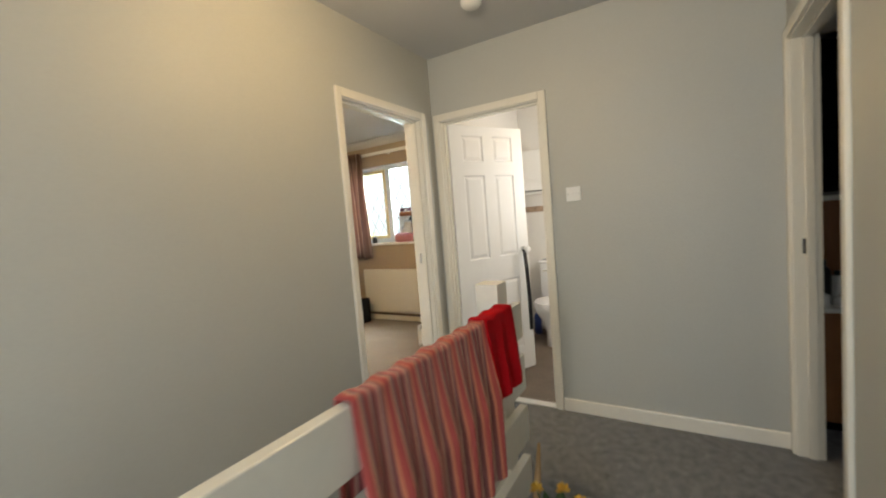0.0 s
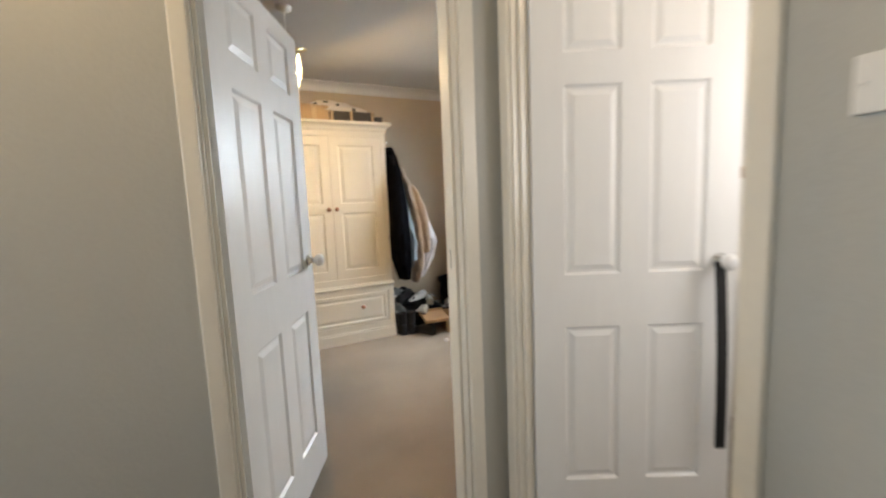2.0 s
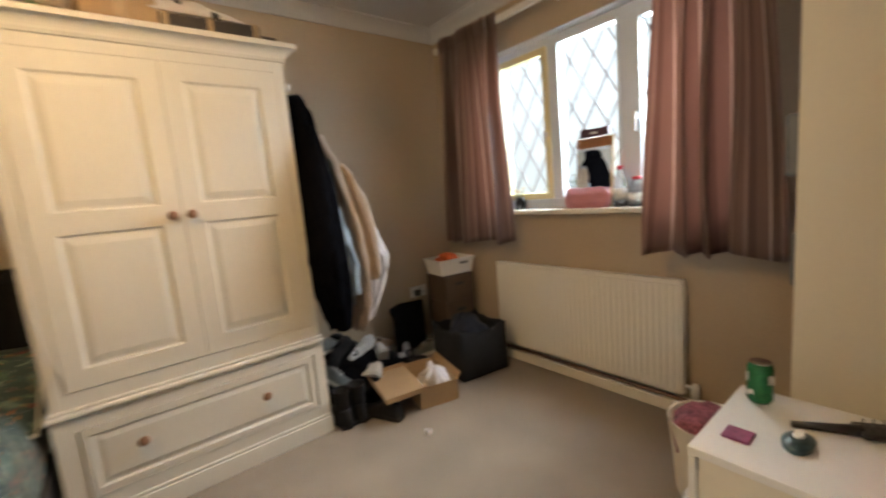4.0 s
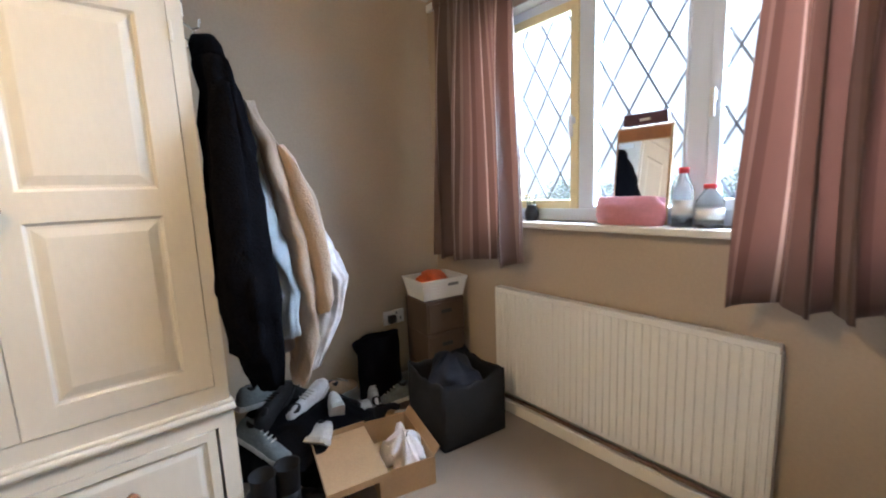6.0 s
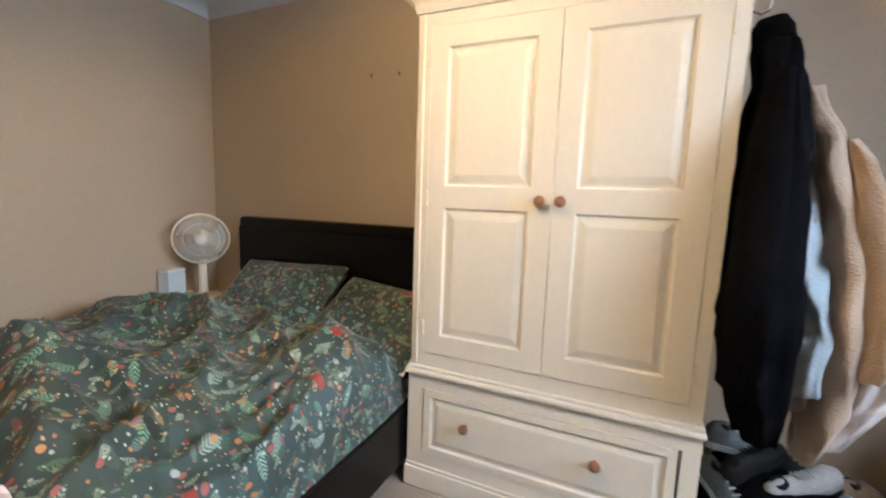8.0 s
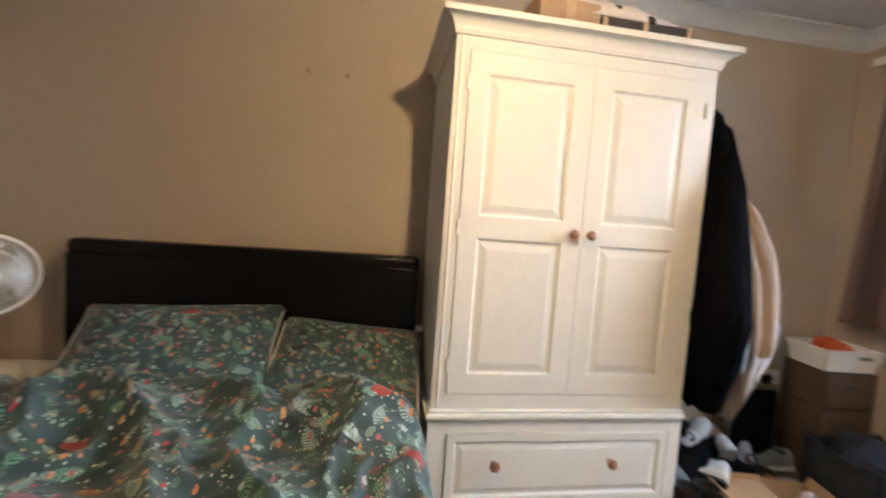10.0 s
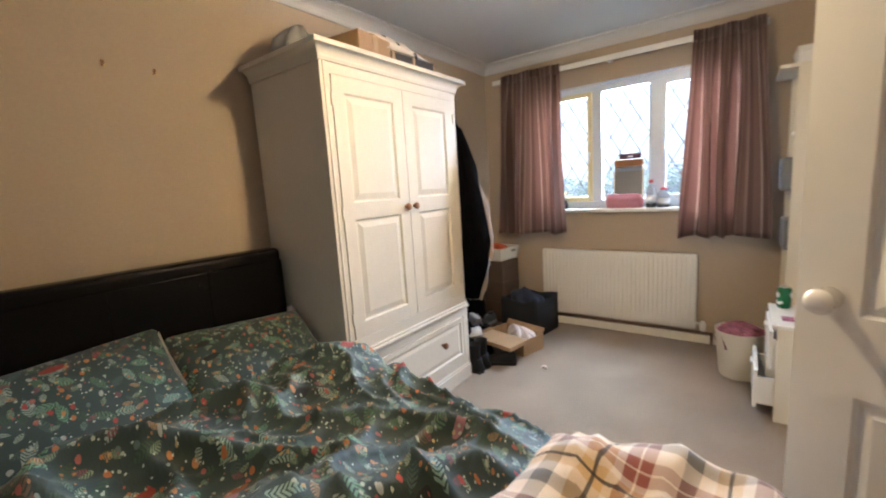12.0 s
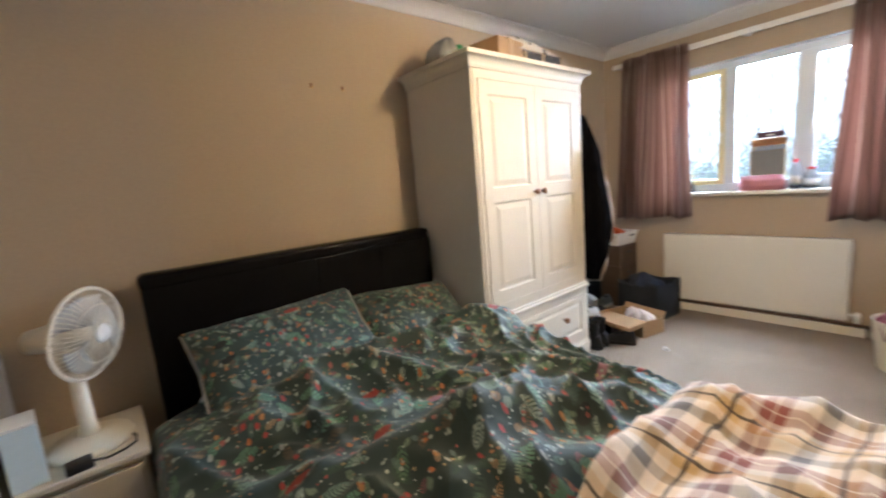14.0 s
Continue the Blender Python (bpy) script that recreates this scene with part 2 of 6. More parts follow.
structure("wall_landing_west", boxes(((0.1, TS - 0.1, -1.4), (0.2, 1.25, CEIL)), ((0.1, 2.05, -1.4), (0.2, LN, CEIL)), ((0.1, 1.25, -1.4), (0.2, 2.05, 1.0)), ((0.1, 1.25, 2.0), (0.2, 2.05, CEIL))), M_LANDWALL, "pale grey painted wall with a window", "wall")
structure("wall_stairwell", boxes(((0.2, 2.16, -1.3), (3.76, 2.22, -0.1)), ((3.76, 2.22, -1.3), (3.84, LN, -0.1))), M_LANDWALL, "painted stairwell wall", "wall")
M_TILE = material("white_tile", (0.80, 0.78, 0.74), 0.15, 0.03, 3)
M_BORDER = material("border_tile", (0.38, 0.27, 0.19), 0.3, 0.5, 18)
structure("wall_bathroom_west", boxes(((LE + 0.05, BY1 + 0.02, 0), (LE + 0.1, LN, CEIL)), ((LE + 0.05, 1.7, 0), (LE + 0.1, BY0 - 0.02, CEIL)),
                                      ((LE + 0.05, BY0 - 0.02, DTOP + 0.02), (LE + 0.1, BY1 + 0.02, CEIL))), M_TILE, "white bathroom wall", "wall")
structure("wall_bathroom_north", boxes(((LE + 0.1, LN, 0), (EAST, MID, CEIL))), M_TILE, "white tiled bathroom wall", "wall")
structure("wall_bathroom_east", boxes(((EAST, 1.6, 0), (EAST + 0.1, SOUTH - 0.1, CEIL))), M_TILE, "white tiled bathroom wall", "wall")
structure("wall_bathroom_south", boxes(((LE + 0.05, 1.6, 0), (5.5, 1.7, CEIL)), ((6.3, 1.6, 0), (EAST, 1.7, CEIL)), ((5.5, 1.6, 0), (6.3, 1.7, 1.2)), ((5.5, 1.6, 2.0), (6.3, 1.7, CEIL))), M_TILE, "white bathroom wall with an assumed, unseen window opening", "wall")
# one even dark grey on all back room walls
M_BACKROOM = material("dark_grey_wall", (0.16, 0.165, 0.18), 0.6, 0.1, 3, 0.05, 60)
structure("wall_back_room", boxes(((2.5, -1.3, 0), (6.6, -1.2, CEIL)), ((6.5, -1.2, 0), (6.6, 1.6, CEIL)), ((2.5, -1.2, 0), (2.6, TS - 0.1, CEIL))), M_BACKROOM, "dark grey back room wall", "wall")


# coving round the bedroom: a concave quarter section swept along each wall
def coving(name, a, b, inward):
    a, b, n = Vector(a), Vector(b), Vector(inward)
    bm = bmesh.new()
    prof = [(0.0, -0.085), (0.008, -0.085), (0.012, -0.07)]
    prof += [(0.085 - 0.073 * math.cos(t), -0.075 + 0.063 * math.sin(t)) for t in [radians(x) for x in range(0, 91, 15)]]
    prof += [(0.085, -0.006), (0.085, 0.0), (0.0, 0.0)]
    rows = [[bm.verts.new(p + n * u + Vector((0, 0, CEIL - 0.001 + v))) for u, v in prof] for p in (a, b)]
    for i in range(len(prof)):
        j = (i + 1) % len(prof)
        bm.faces.new((rows[0][i], rows[0][j], rows[1][j], rows[1][i]))
    bm.faces.new(rows[0])
    bm.faces.new(rows[1][::-1])
    bmesh.ops.recalc_face_normals(bm, faces=bm.faces)
    return structure(name, bm, M_CEIL, "white plaster coving", "coving")


coving("coving_north", (WEST, NORTH, 0), (EAST, NORTH, 0), (0, -1, 0))
coving("coving_east", (EAST, SOUTH, 0), (EAST, NORTH, 0), (-1, 0, 0))
coving("coving_south", (WEST, SOUTH, 0), (EAST, SOUTH, 0), (0, 1, 0))
coving("coving_west", (WEST, SOUTH, 0), (WEST, NORTH, 0), (1, 0, 0))


def skirting(name, lo, hi, label="cream gloss skirting board"):
    return structure(name, boxes((lo, hi), bevel=0.006), M_TRIM, label, "skirting")


skirting("baseboard_east", (6.535, SOUTH, 0), (EAST, NORTH, 0.066), "cream painted pipe boxing along the window wall")
skirting("baseboard_north", (WEST, NORTH - 0.016, 0), (EAST - 0.02, NORTH, 0.085))
skirting("baseboard_south", (DX1 + 0.07, SOUTH, 0), (EAST - 0.02, SOUTH + 0.016, 0.085))
skirting("baseboard_south_west", (WEST, SOUTH, 0), (DX0 - 0.07, SOUTH + 0.016, 0.085))
skirting("baseboard_west", (WEST, SOUTH + 0.02, 0), (WEST + 0.016, NORTH - 0.02, 0.085))
skirting("baseboard_landing", (LE - 0.016, TS, 0), (LE, BY0 - 0.056, 0.085))
skirting("baseboard_landing_corner", (DX1 + 0.066, LN - 0.016, 0), (LE - 0.02, LN, 0.085))


# door linings and architraves
def lining(name, axis, lo, hi, f0, f1, trims):
    """A doorway lining between lo and hi on one axis, from face f0 to f1 across the wall."""
    def b(a0, a1, c0, c1, z0, z1):
        return ((a0, c0, z0), (a1, c1, z1)) if axis == "x" else ((c0, a0, z0), (c1, a1, z1))
    root = empty(name, Matrix(), "cream gloss painted door frame", "door frame", kind="structure")
    part("jamb", boxes(b(lo - 0.02, lo, f0 - 0.003, f1 + 0.003, 0, DTOP), bevel=0.002), M_TRIM, root)
    part("jamb", boxes(b(hi, hi + 0.02, f0 - 0.003, f1 + 0.003, 0, DTOP), bevel=0.002), M_TRIM, root)
    part("head", boxes(b(lo - 0.02, hi + 0.02, f0 - 0.003, f1 + 0.003, DTOP, DTOP + 0.02), bevel=0.002), M_TRIM, root)
    mid = f0 + (f1 - f0) * 0.42
    part("stop", boxes(b(lo, lo + 0.012, mid - 0.02, mid + 0.015, 0, DTOP), bevel=0.002), M_TRIM, root)
    part("stop", boxes(b(hi - 0.012, hi, mid - 0.02, mid + 0.015, 0, DTOP), bevel=0.002), M_TRIM, root)
    part("stop", boxes(b(lo + 0.012, hi - 0.012, mid - 0.02, mid + 0.015, DTOP - 0.012, DTOP), bevel=0.002), M_TRIM, root)
    for face, sign, wl_, wr_ in trims:
        c = sorted((face, face + sign * 0.018))
        c2 = sorted((face, face + sign * 0.011))
        part("architrave", boxes(b(lo - 0.005 - wl_, lo - 0.008, c[0], c[1], 0, DTOP + 0.055), bevel=0.005), M_TRIM, root)
        part("architrave", boxes(b(hi + 0.008, hi + 0.005 + wr_, c[0], c[1], 0, DTOP + 0.055), bevel=0.005), M_TRIM, root)
        part("architrave", boxes(b(lo - 0.008, hi + 0.008, c[0], c[1], DTOP + 0.006, DTOP + 0.055), bevel=0.005), M_TRIM, root)
    return root


bed_frame = lining("door_frame_bedroom", "x", DX0, DX1, LN, SOUTH, ((LN, -1, 0.045, 0.057), (SOUTH, 1, 0.045, 0.045)))
lining("door_frame_bathroom", "y", BY0, BY1, LE, LE + 0.1, ((LE, -1, 0.05, 0.05), (LE + 0.1, 1, 0.05, 0.05)))
third_frame = lining("door_frame_back_room", "x", TX0, TX1, TS - 0.1, TS, ((TS, 1, 0.05, 0.05),))
part("strike_plate", boxes(((DX1 - 0.003, LN + 0.055, 1.0), (DX1 - 0.0005, LN + 0.085, 1.07))), M_CHROME, bed_frame, "chrome strike plate")
part("strike_plate", boxes(((TX1 - 0.003, TS - 0.06, 1.0), (TX1 - 0.0005, TS - 0.03, 1.07))), M_CHROME, third_frame, "chrome strike plate")
structure("trim_bathroom_threshold", boxes(((LE - 0.005, BY0, 0), (LE + 0.06, BY1, 0.008)), bevel=0.003), M_WHITE, "pale metal threshold strip", "threshold")


# panelled doors
def raised_panel(lo, hi, t, depth=0.009, edge=0.035):
    """A fielded panel in the x-z plane: sunk border, sloped to a raised middle, on both faces."""
    bm = bmesh.new()
    for s in (-1, 1):
        levels = [(0.0, t / 2), (0.008, t / 2 - depth), (0.016, t / 2 - depth), (edge, t / 2 - 0.002)]
        rings = []
        for inset, y in levels:
            rings.append([bm.verts.new((x, s * y, z)) for x, z in ((lo[0] + inset, lo[1] + inset), (hi[0] - inset, lo[1] + inset), (hi[0] - inset, hi[1] - inset), (lo[0] + inset, hi[1] - inset))])
        for a, b in zip(rings, rings[1:]):
            for i in range(4):
                bm.faces.new((a[i], a[(i + 1) % 4], b[(i + 1) % 4], b[i]))
        bm.faces.new(rings[-1])
    bmesh.ops.recalc_face_normals(bm, faces=bm.faces)
    return bm


def panelled(w, z0, z1, t, columns, rows):
    """Stiles and rails round the openings columns x rows, as one connected body."""
    bm = bmesh.new()
    xs = sorted({0.0, w, *[v for c in columns for v in c]})
    zs = sorted({z0, z1, *[v for r in rows for v in r]})
    made = {}

    def vert(i, j, s_):
        if (i, j, s_) not in made:
            made[i, j, s_] = bm.verts.new((xs[i], s_ * t / 2, zs[j]))
        return made[i, j, s_]

    def solid(i, j):
        if not (0 <= i < len(xs) - 1 and 0 <= j < len(zs) - 1):
            return False
        x, z = (xs[i] + xs[i + 1]) / 2, (zs[j] + zs[j + 1]) / 2
        return not (any(a < x < b for a, b in columns) and any(a < z < b for a, b in rows))
    for i in range(len(xs) - 1):
        for j in range(len(zs) - 1):
            if not solid(i, j):
                continue
            ring = ((i, j), (i + 1, j), (i + 1, j + 1), (i, j + 1))
            for s_ in (-1, 1):
                bm.faces.new([vert(*p, s_) for p in ring])
            for k, (di, dj) in enumerate(((0, -1), (1, 0), (0, 1), (-1, 0))):
                if not solid(i + di, j + dj):
                    p, q = ring[k], ring[(k + 1) % 4]
                    bm.faces.new((vert(*p, -1), vert(*q, -1), vert(*q, 1), vert(*p, 1)))
    bmesh.ops.recalc_face_normals(bm, faces=bm.faces)
    return bm


def six_panel_door(name, m, w, label):
    h, t = 1.972, 0.038
    root = empty(name, m, label, "door", kind="structure")
    s = w * 0.155
    mid = w * 0.14
    pw = (w - 2 * s - mid) / 2
    columns = ((s, s + pw), (s + pw + mid, w - s))
    rows = ((0.20, 0.78), (0.966, 1.605), (1.708, 1.90))
    part("leaf", panelled(w, 0.008, h, t, columns, rows), M_DOOR, root)
    for c in columns:
        for r in rows:
            part("panel", raised_panel((c[0], r[0]), (c[1], r[1]), t), M_DOOR, root)
    for s_ in (-1, 1):
        knob = part("knob", lathe([(0.0, 0.0), (0.006, 0.002), (0.012, 0.022), (0.026, 0.034), (0.029, 0.046), (0.024, 0.058), (0.012, 0.064)], 20, "y"), M_CERAMIC, root, "white ceramic door knob", True)
        knob.matrix_local = pose(w - 0.06, s_ * (t / 2 + 0.008), 1.0, 0, 0, 0 if s_ > 0 else 180)
        rose = part("rose", lathe([(0.0, 0.0), (0.026, 0.0), (0.026, 0.004), (0.014, 0.012), (0.011, 0.03), (0.0, 0.03)], 20, "y"), M_CHROME, root, "chrome knob rose", True)
        rose.matrix_local = pose(w - 0.06, s_ * (t / 2), 1.0, 0, 0, 0 if s_ > 0 else 180)
    for z in (0.22, 1.76):
        part("hinge", boxes(((-0.012, t / 2 - 0.002, z - 0.04), (0.002, t / 2 + 0.006, z + 0.04))), M_BRASS, root, "brass hinge")
    part("latch_plate", boxes(((w - 0.001, -0.012, 0.965), (w + 0.0015, 0.012, 1.035))), M_CHROME, root, "chrome latch plate")
    return root


six_panel_door("door_1", pose(DX0 + 0.010, SOUTH - 0.012, 0.004, 0, 0, 64), 0.733, "white six-panel bedroom door, standing open into the room")
six_panel_door("door_2", pose(LE + 0.06, BY1 - 0.01, 0.004, 0, 0, -27), 0.70, "white six-panel bathroom door, ajar")


# ---- cloth and pattern helpers ----
def uv_setup(name, rough, sheen=0.2):
    m = bpy.data.materials.new(name)
    m.use_nodes = True
    nt = m.node_tree
    b = nt.nodes["Principled BSDF"]
    b.inputs["Roughness"].default_value = rough
    b.inputs["Sheen Weight"].default_value = sheen
    uv = nt.nodes.new("ShaderNodeTexCoord")
    weave = nt.nodes.new("ShaderNodeTexNoise")
    weave.inputs["Scale"].default_value = 300
    nt.links.new(uv.outputs["UV"], weave.inputs["Vector"])
    bump = nt.nodes.new("ShaderNodeBump")
    bump.inputs["Strength"].default_value = 0.25
    bump.inputs["Distance"].default_value = 0.004
    nt.links.new(weave.outputs["Fac"], bump.inputs["Height"])
    nt.links.new(bump.outputs["Normal"], b.inputs["Normal"])
    return m, nt, b, uv


def math_node(nt, op, a, b=None):
    n = nt.nodes.new("ShaderNodeMath")
    n.operation = op
    for i, v in enumerate((a, b)):
        if v is None:
            continue
        if isinstance(v, (int, float)):
            n.inputs[i].default_value = v
        else:
            nt.links.new(v, n.inputs[i])
    return n.outputs[0]


def ramp_node(nt, value, stops, mode="CONSTANT"):
    r = nt.nodes.new("ShaderNodeValToRGB")
    r.color_ramp.interpolation = mode
    el = r.color_ramp.elements
    while len(el) < len(stops):
        el.new(0.5)
    for e, (p, c) in zip(el, stops):
        e.position, e.color = p, (*c, 1)
    nt.links.new(value, r.inputs["Fac"])
    return r.outputs["Color"]


def mix_node(nt, fac, a, b, mode="MIX"):
    n = nt.nodes.new("ShaderNodeMix")
    n.data_type, n.blend_type = "RGBA", mode
    for sock, v in ((n.inputs[0], fac), (n.inputs[6], a), (n.inputs[7], b)):
        if isinstance(v, (int, float)):
            sock.default_value = v
        elif isinstance(v, tuple):
            sock.default_value = (*v, 1)
        else:
            nt.links.new(v, sock)
    return n.outputs[2]


def striped(name, stops, period, axis=0, rough=0.8, translucent=0.0, sheen=0.2):
    m, nt, b, uv = uv_setup(name, rough, sheen)
    sep = nt.nodes.new("ShaderNodeSeparateXYZ")
    nt.links.new(uv.outputs["UV"], sep.inputs[0])
    f = math_node(nt, "FRACT", math_node(nt, "DIVIDE", sep.outputs[axis], period))
    col = ramp_node(nt, f, stops)
    nt.links.new(col, b.inputs["Base Color"])
    if translucent:
        tr = nt.nodes.new("ShaderNodeBsdfTranslucent")
        nt.links.new(mix_node(nt, 0.35, col, (0.78, 0.44, 0.33)), tr.inputs["Color"])
        mx = nt.nodes.new("ShaderNodeMixShader")
        mx.inputs[0].default_value = translucent
        nt.links.new(b.outputs[0], mx.inputs[1])
        nt.links.new(tr.outputs[0], mx.inputs[2])
        nt.links.new(mx.outputs[0], nt.nodes["Material Output"].inputs["Surface"])
    return m


def floral(name):
    m, nt, b, uv = uv_setup(name, 0.6, 0.12)
    b.inputs["Specular IOR Level"].default_value = 0.28
    warp = nt.nodes.new("ShaderNodeTexNoise")
    warp.inputs["Scale"].default_value = 14
    nt.links.new(uv.outputs["UV"], warp.inputs["Vector"])
    off = nt.nodes.new("ShaderNodeVectorMath")
    off.operation = "MULTIPLY_ADD"
    off.inputs[1].default_value = (0.022, 0.022, 0.022)
    nt.links.new(warp.outputs["Color"], off.inputs[0])
    nt.links.new(uv.outputs["UV"], off.inputs[2])

    def cells(scale, stretch, turn):
        mp = nt.nodes.new("ShaderNodeMapping")
        mp.inputs["Scale"].default_value = stretch
        mp.inputs["Rotation"].default_value = (0, 0, turn)
        nt.links.new(off.outputs[0], mp.inputs["Vector"])
        v = nt.nodes.new("ShaderNodeTexVoronoi")
        v.voronoi_dimensions = "2D"
        v.inputs["Scale"].default_value = scale
        nt.links.new(mp.outputs[0], v.inputs["Vector"])
        sep = nt.nodes.new("ShaderNodeSeparateColor")
        nt.links.new(v.outputs["Color"], sep.inputs[0])
        return v.outputs["Distance"], sep.outputs
    def sprigs(scale, turn, length, width, leaflet, share):
        # fern sprigs: paired leaflets along a stem, one sprig to a cell
        mp = nt.nodes.new("ShaderNodeMapping")
        mp.inputs["Rotation"].default_value = (0, 0, turn)
        nt.links.new(off.outputs[0], mp.inputs["Vector"])
        v = nt.nodes.new("ShaderNodeTexVoronoi")
        v.voronoi_dimensions = "2D"
        v.inputs["Scale"].default_value = scale
        nt.links.new(mp.outputs[0], v.inputs["Vector"])
        sep = nt.nodes.new("ShaderNodeSeparateColor")
        nt.links.new(v.outputs["Color"], sep.inputs[0])
        rel = nt.nodes.new("ShaderNodeVectorMath")
        rel.operation = "SUBTRACT"
        nt.links.new(mp.outputs[0], rel.inputs[0])
        nt.links.new(v.outputs["Position"], rel.inputs[1])
        spin = nt.nodes.new("ShaderNodeVectorRotate")
        spin.rotation_type = "Z_AXIS"
        nt.links.new(rel.outputs[0], spin.inputs["Vector"])
        nt.links.new(math_node(nt, "MULTIPLY", sep.outputs[2], 6.283), spin.inputs["Angle"])
        xyz = nt.nodes.new("ShaderNodeSeparateXYZ")
        nt.links.new(spin.outputs[0], xyz.inputs[0])
        across = math_node(nt, "ABSOLUTE", xyz.outputs[1])
        along = math_node(nt, "DIVIDE", xyz.outputs[0], length)
        room = math_node(nt, "MULTIPLY", math_node(nt, "SUBTRACT", 1.0, math_node(nt, "MULTIPLY", along, along)), width)
        inside = math_node(nt, "LESS_THAN", across, room)
        comb = math_node(nt, "FRACT", math_node(nt, "DIVIDE", math_node(nt, "SUBTRACT", xyz.outputs[0], math_node(nt, "MULTIPLY", across, 0.8)), leaflet))
        leaflets = math_node(nt, "GREATER_THAN", comb, 0.42)
        kept = math_node(nt, "LESS_THAN", sep.outputs[0], share)
        return math_node(nt, "MULTIPLY", math_node(nt, "MULTIPLY", inside, leaflets), kept), sep.outputs
    base = (0.033, 0.056, 0.054)
    d, c = cells(9, (1, 1, 1), 0.3)
    shade = ramp_node(nt, c[1], [(0, base), (0.4, (0.039, 0.066, 0.066)), (0.7, (0.027, 0.045, 0.040))])
    f0, k0 = sprigs(15, 0.4, 0.030, 0.013, 0.009, 0.6)
    col = mix_node(nt, f0, shade, ramp_node(nt, k0[1], [(0, (0.045, 0.09, 0.058)), (0.5, (0.06, 0.105, 0.09)), (0.8, (0.11, 0.085, 0.055))]))
    f1, k1 = sprigs(11.5, 1.1, 0.036, 0.015, 0.0095, 0.62)
    col = mix_node(nt, f1, col, ramp_node(nt, k1[1], [(0, (0.13, 0.27, 0.18)), (0.35, (0.20, 0.31, 0.26)), (0.7, (0.09, 0.17, 0.10)), (0.86, (0.26, 0.33, 0.29))]))
    f2, k2 = sprigs(24, 2.2, 0.017, 0.0085, 0.0060, 0.5)
    col = mix_node(nt, f2, col, ramp_node(nt, k2[1], [(0, (0.20, 0.27, 0.18)), (0.3, (0.28, 0.35, 0.30)), (0.55, (0.11, 0.19, 0.16)), (0.75, (0.34, 0.22, 0.12)), (0.88, (0.20, 0.08, 0.09))]))
    d3, c3 = cells(34, (1.25, 0.85, 1), 1.2)
    petal = math_node(nt, "MULTIPLY", math_node(nt, "LESS_THAN", d3, 0.27), math_node(nt, "GREATER_THAN", c3[0], 0.83))
    col = mix_node(nt, petal, col, ramp_node(nt, c3[1], [(0, (0.40, 0.14, 0.05)), (0.22, (0.30, 0.10, 0.09)), (0.42, (0.42, 0.20, 0.08)), (0.56, (0.34, 0.05, 0.05)), (0.72, (0.32, 0.34, 0.31)), (0.88, (0.10, 0.15, 0.14))]))
    d5, c5 = cells(5.2, (0.85, 1.9, 1), 0.25)
    bird = math_node(nt, "MULTIPLY", math_node(nt, "LESS_THAN", d5, 0.135), math_node(nt, "GREATER_THAN", c5[0], 0.66))
    col = mix_node(nt, bird, col, ramp_node(nt, c5[1], [(0, (0.26, 0.042, 0.032)), (0.22, (0.016, 0.022, 0.022)), (0.62, (0.26, 0.085, 0.035)), (0.85, (0.27, 0.13, 0.16))]))
    d6, c6 = cells(70, (1, 1, 1), 0.9)
    berries = math_node(nt, "MULTIPLY", math_node(nt, "LESS_THAN", d6, 0.30), math_node(nt, "GREATER_THAN", c6[0], 0.93))
    col = mix_node(nt, berries, col, ramp_node(nt, c6[1], [(0, (0.36, 0.16, 0.07)), (0.25, (0.34, 0.40, 0.34)), (0.7, (0.40, 0.30, 0.14)), (0.9, (0.34, 0.07, 0.06))]))
    d4, c4 = cells(110, (1, 1, 1), 0)
    dots = math_node(nt, "MULTIPLY", math_node(nt, "LESS_THAN", d4, 0.26), math_node(nt, "GREATER_THAN", c4[0], 0.92))
    col = mix_node(nt, dots, col, ramp_node(nt, c4[1], [(0, (0.36, 0.19, 0.09)), (0.25, (0.42, 0.48, 0.42)), (0.92, (0.36, 0.08, 0.07))]))
    nt.links.new(col, b.inputs["Base Color"])
    return m


def plaid(name):
    m, nt, b, uv = uv_setup(name, 0.9, 0.3)
    sep = nt.nodes.new("ShaderNodeSeparateXYZ")
    nt.links.new(uv.outputs["UV"], sep.inputs[0])
    cream, mustard, maroon, grey = (0.76, 0.69, 0.62), (0.62, 0.43, 0.21), (0.27, 0.085, 0.07), (0.15, 0.15, 0.16)
    stops = [(0, cream), (0.15, grey), (0.29, cream), (0.42, mustard), (0.64, cream), (0.72, maroon), (0.83, cream), (0.85, maroon), (0.96, cream)]
    steps = [math_node(nt, "FRACT", math_node(nt, "DIVIDE", sep.outputs[i], 0.25)) for i in (0, 1)]
    cols = [ramp_node(nt, f, stops) for f in steps]
    col = mix_node(nt, 0.5, cols[0], cols[1])
    for f in steps:
        line = math_node(nt, "LESS_THAN", math_node(nt, "ABSOLUTE", math_node(nt, "SUBTRACT", f, 0.54)), 0.017)
        col = mix_node(nt, math_node(nt, "MULTIPLY", line, 0.85), col, (0.03, 0.022, 0.02))
    nt.links.new(col, b.inputs["Base Color"])
    return m


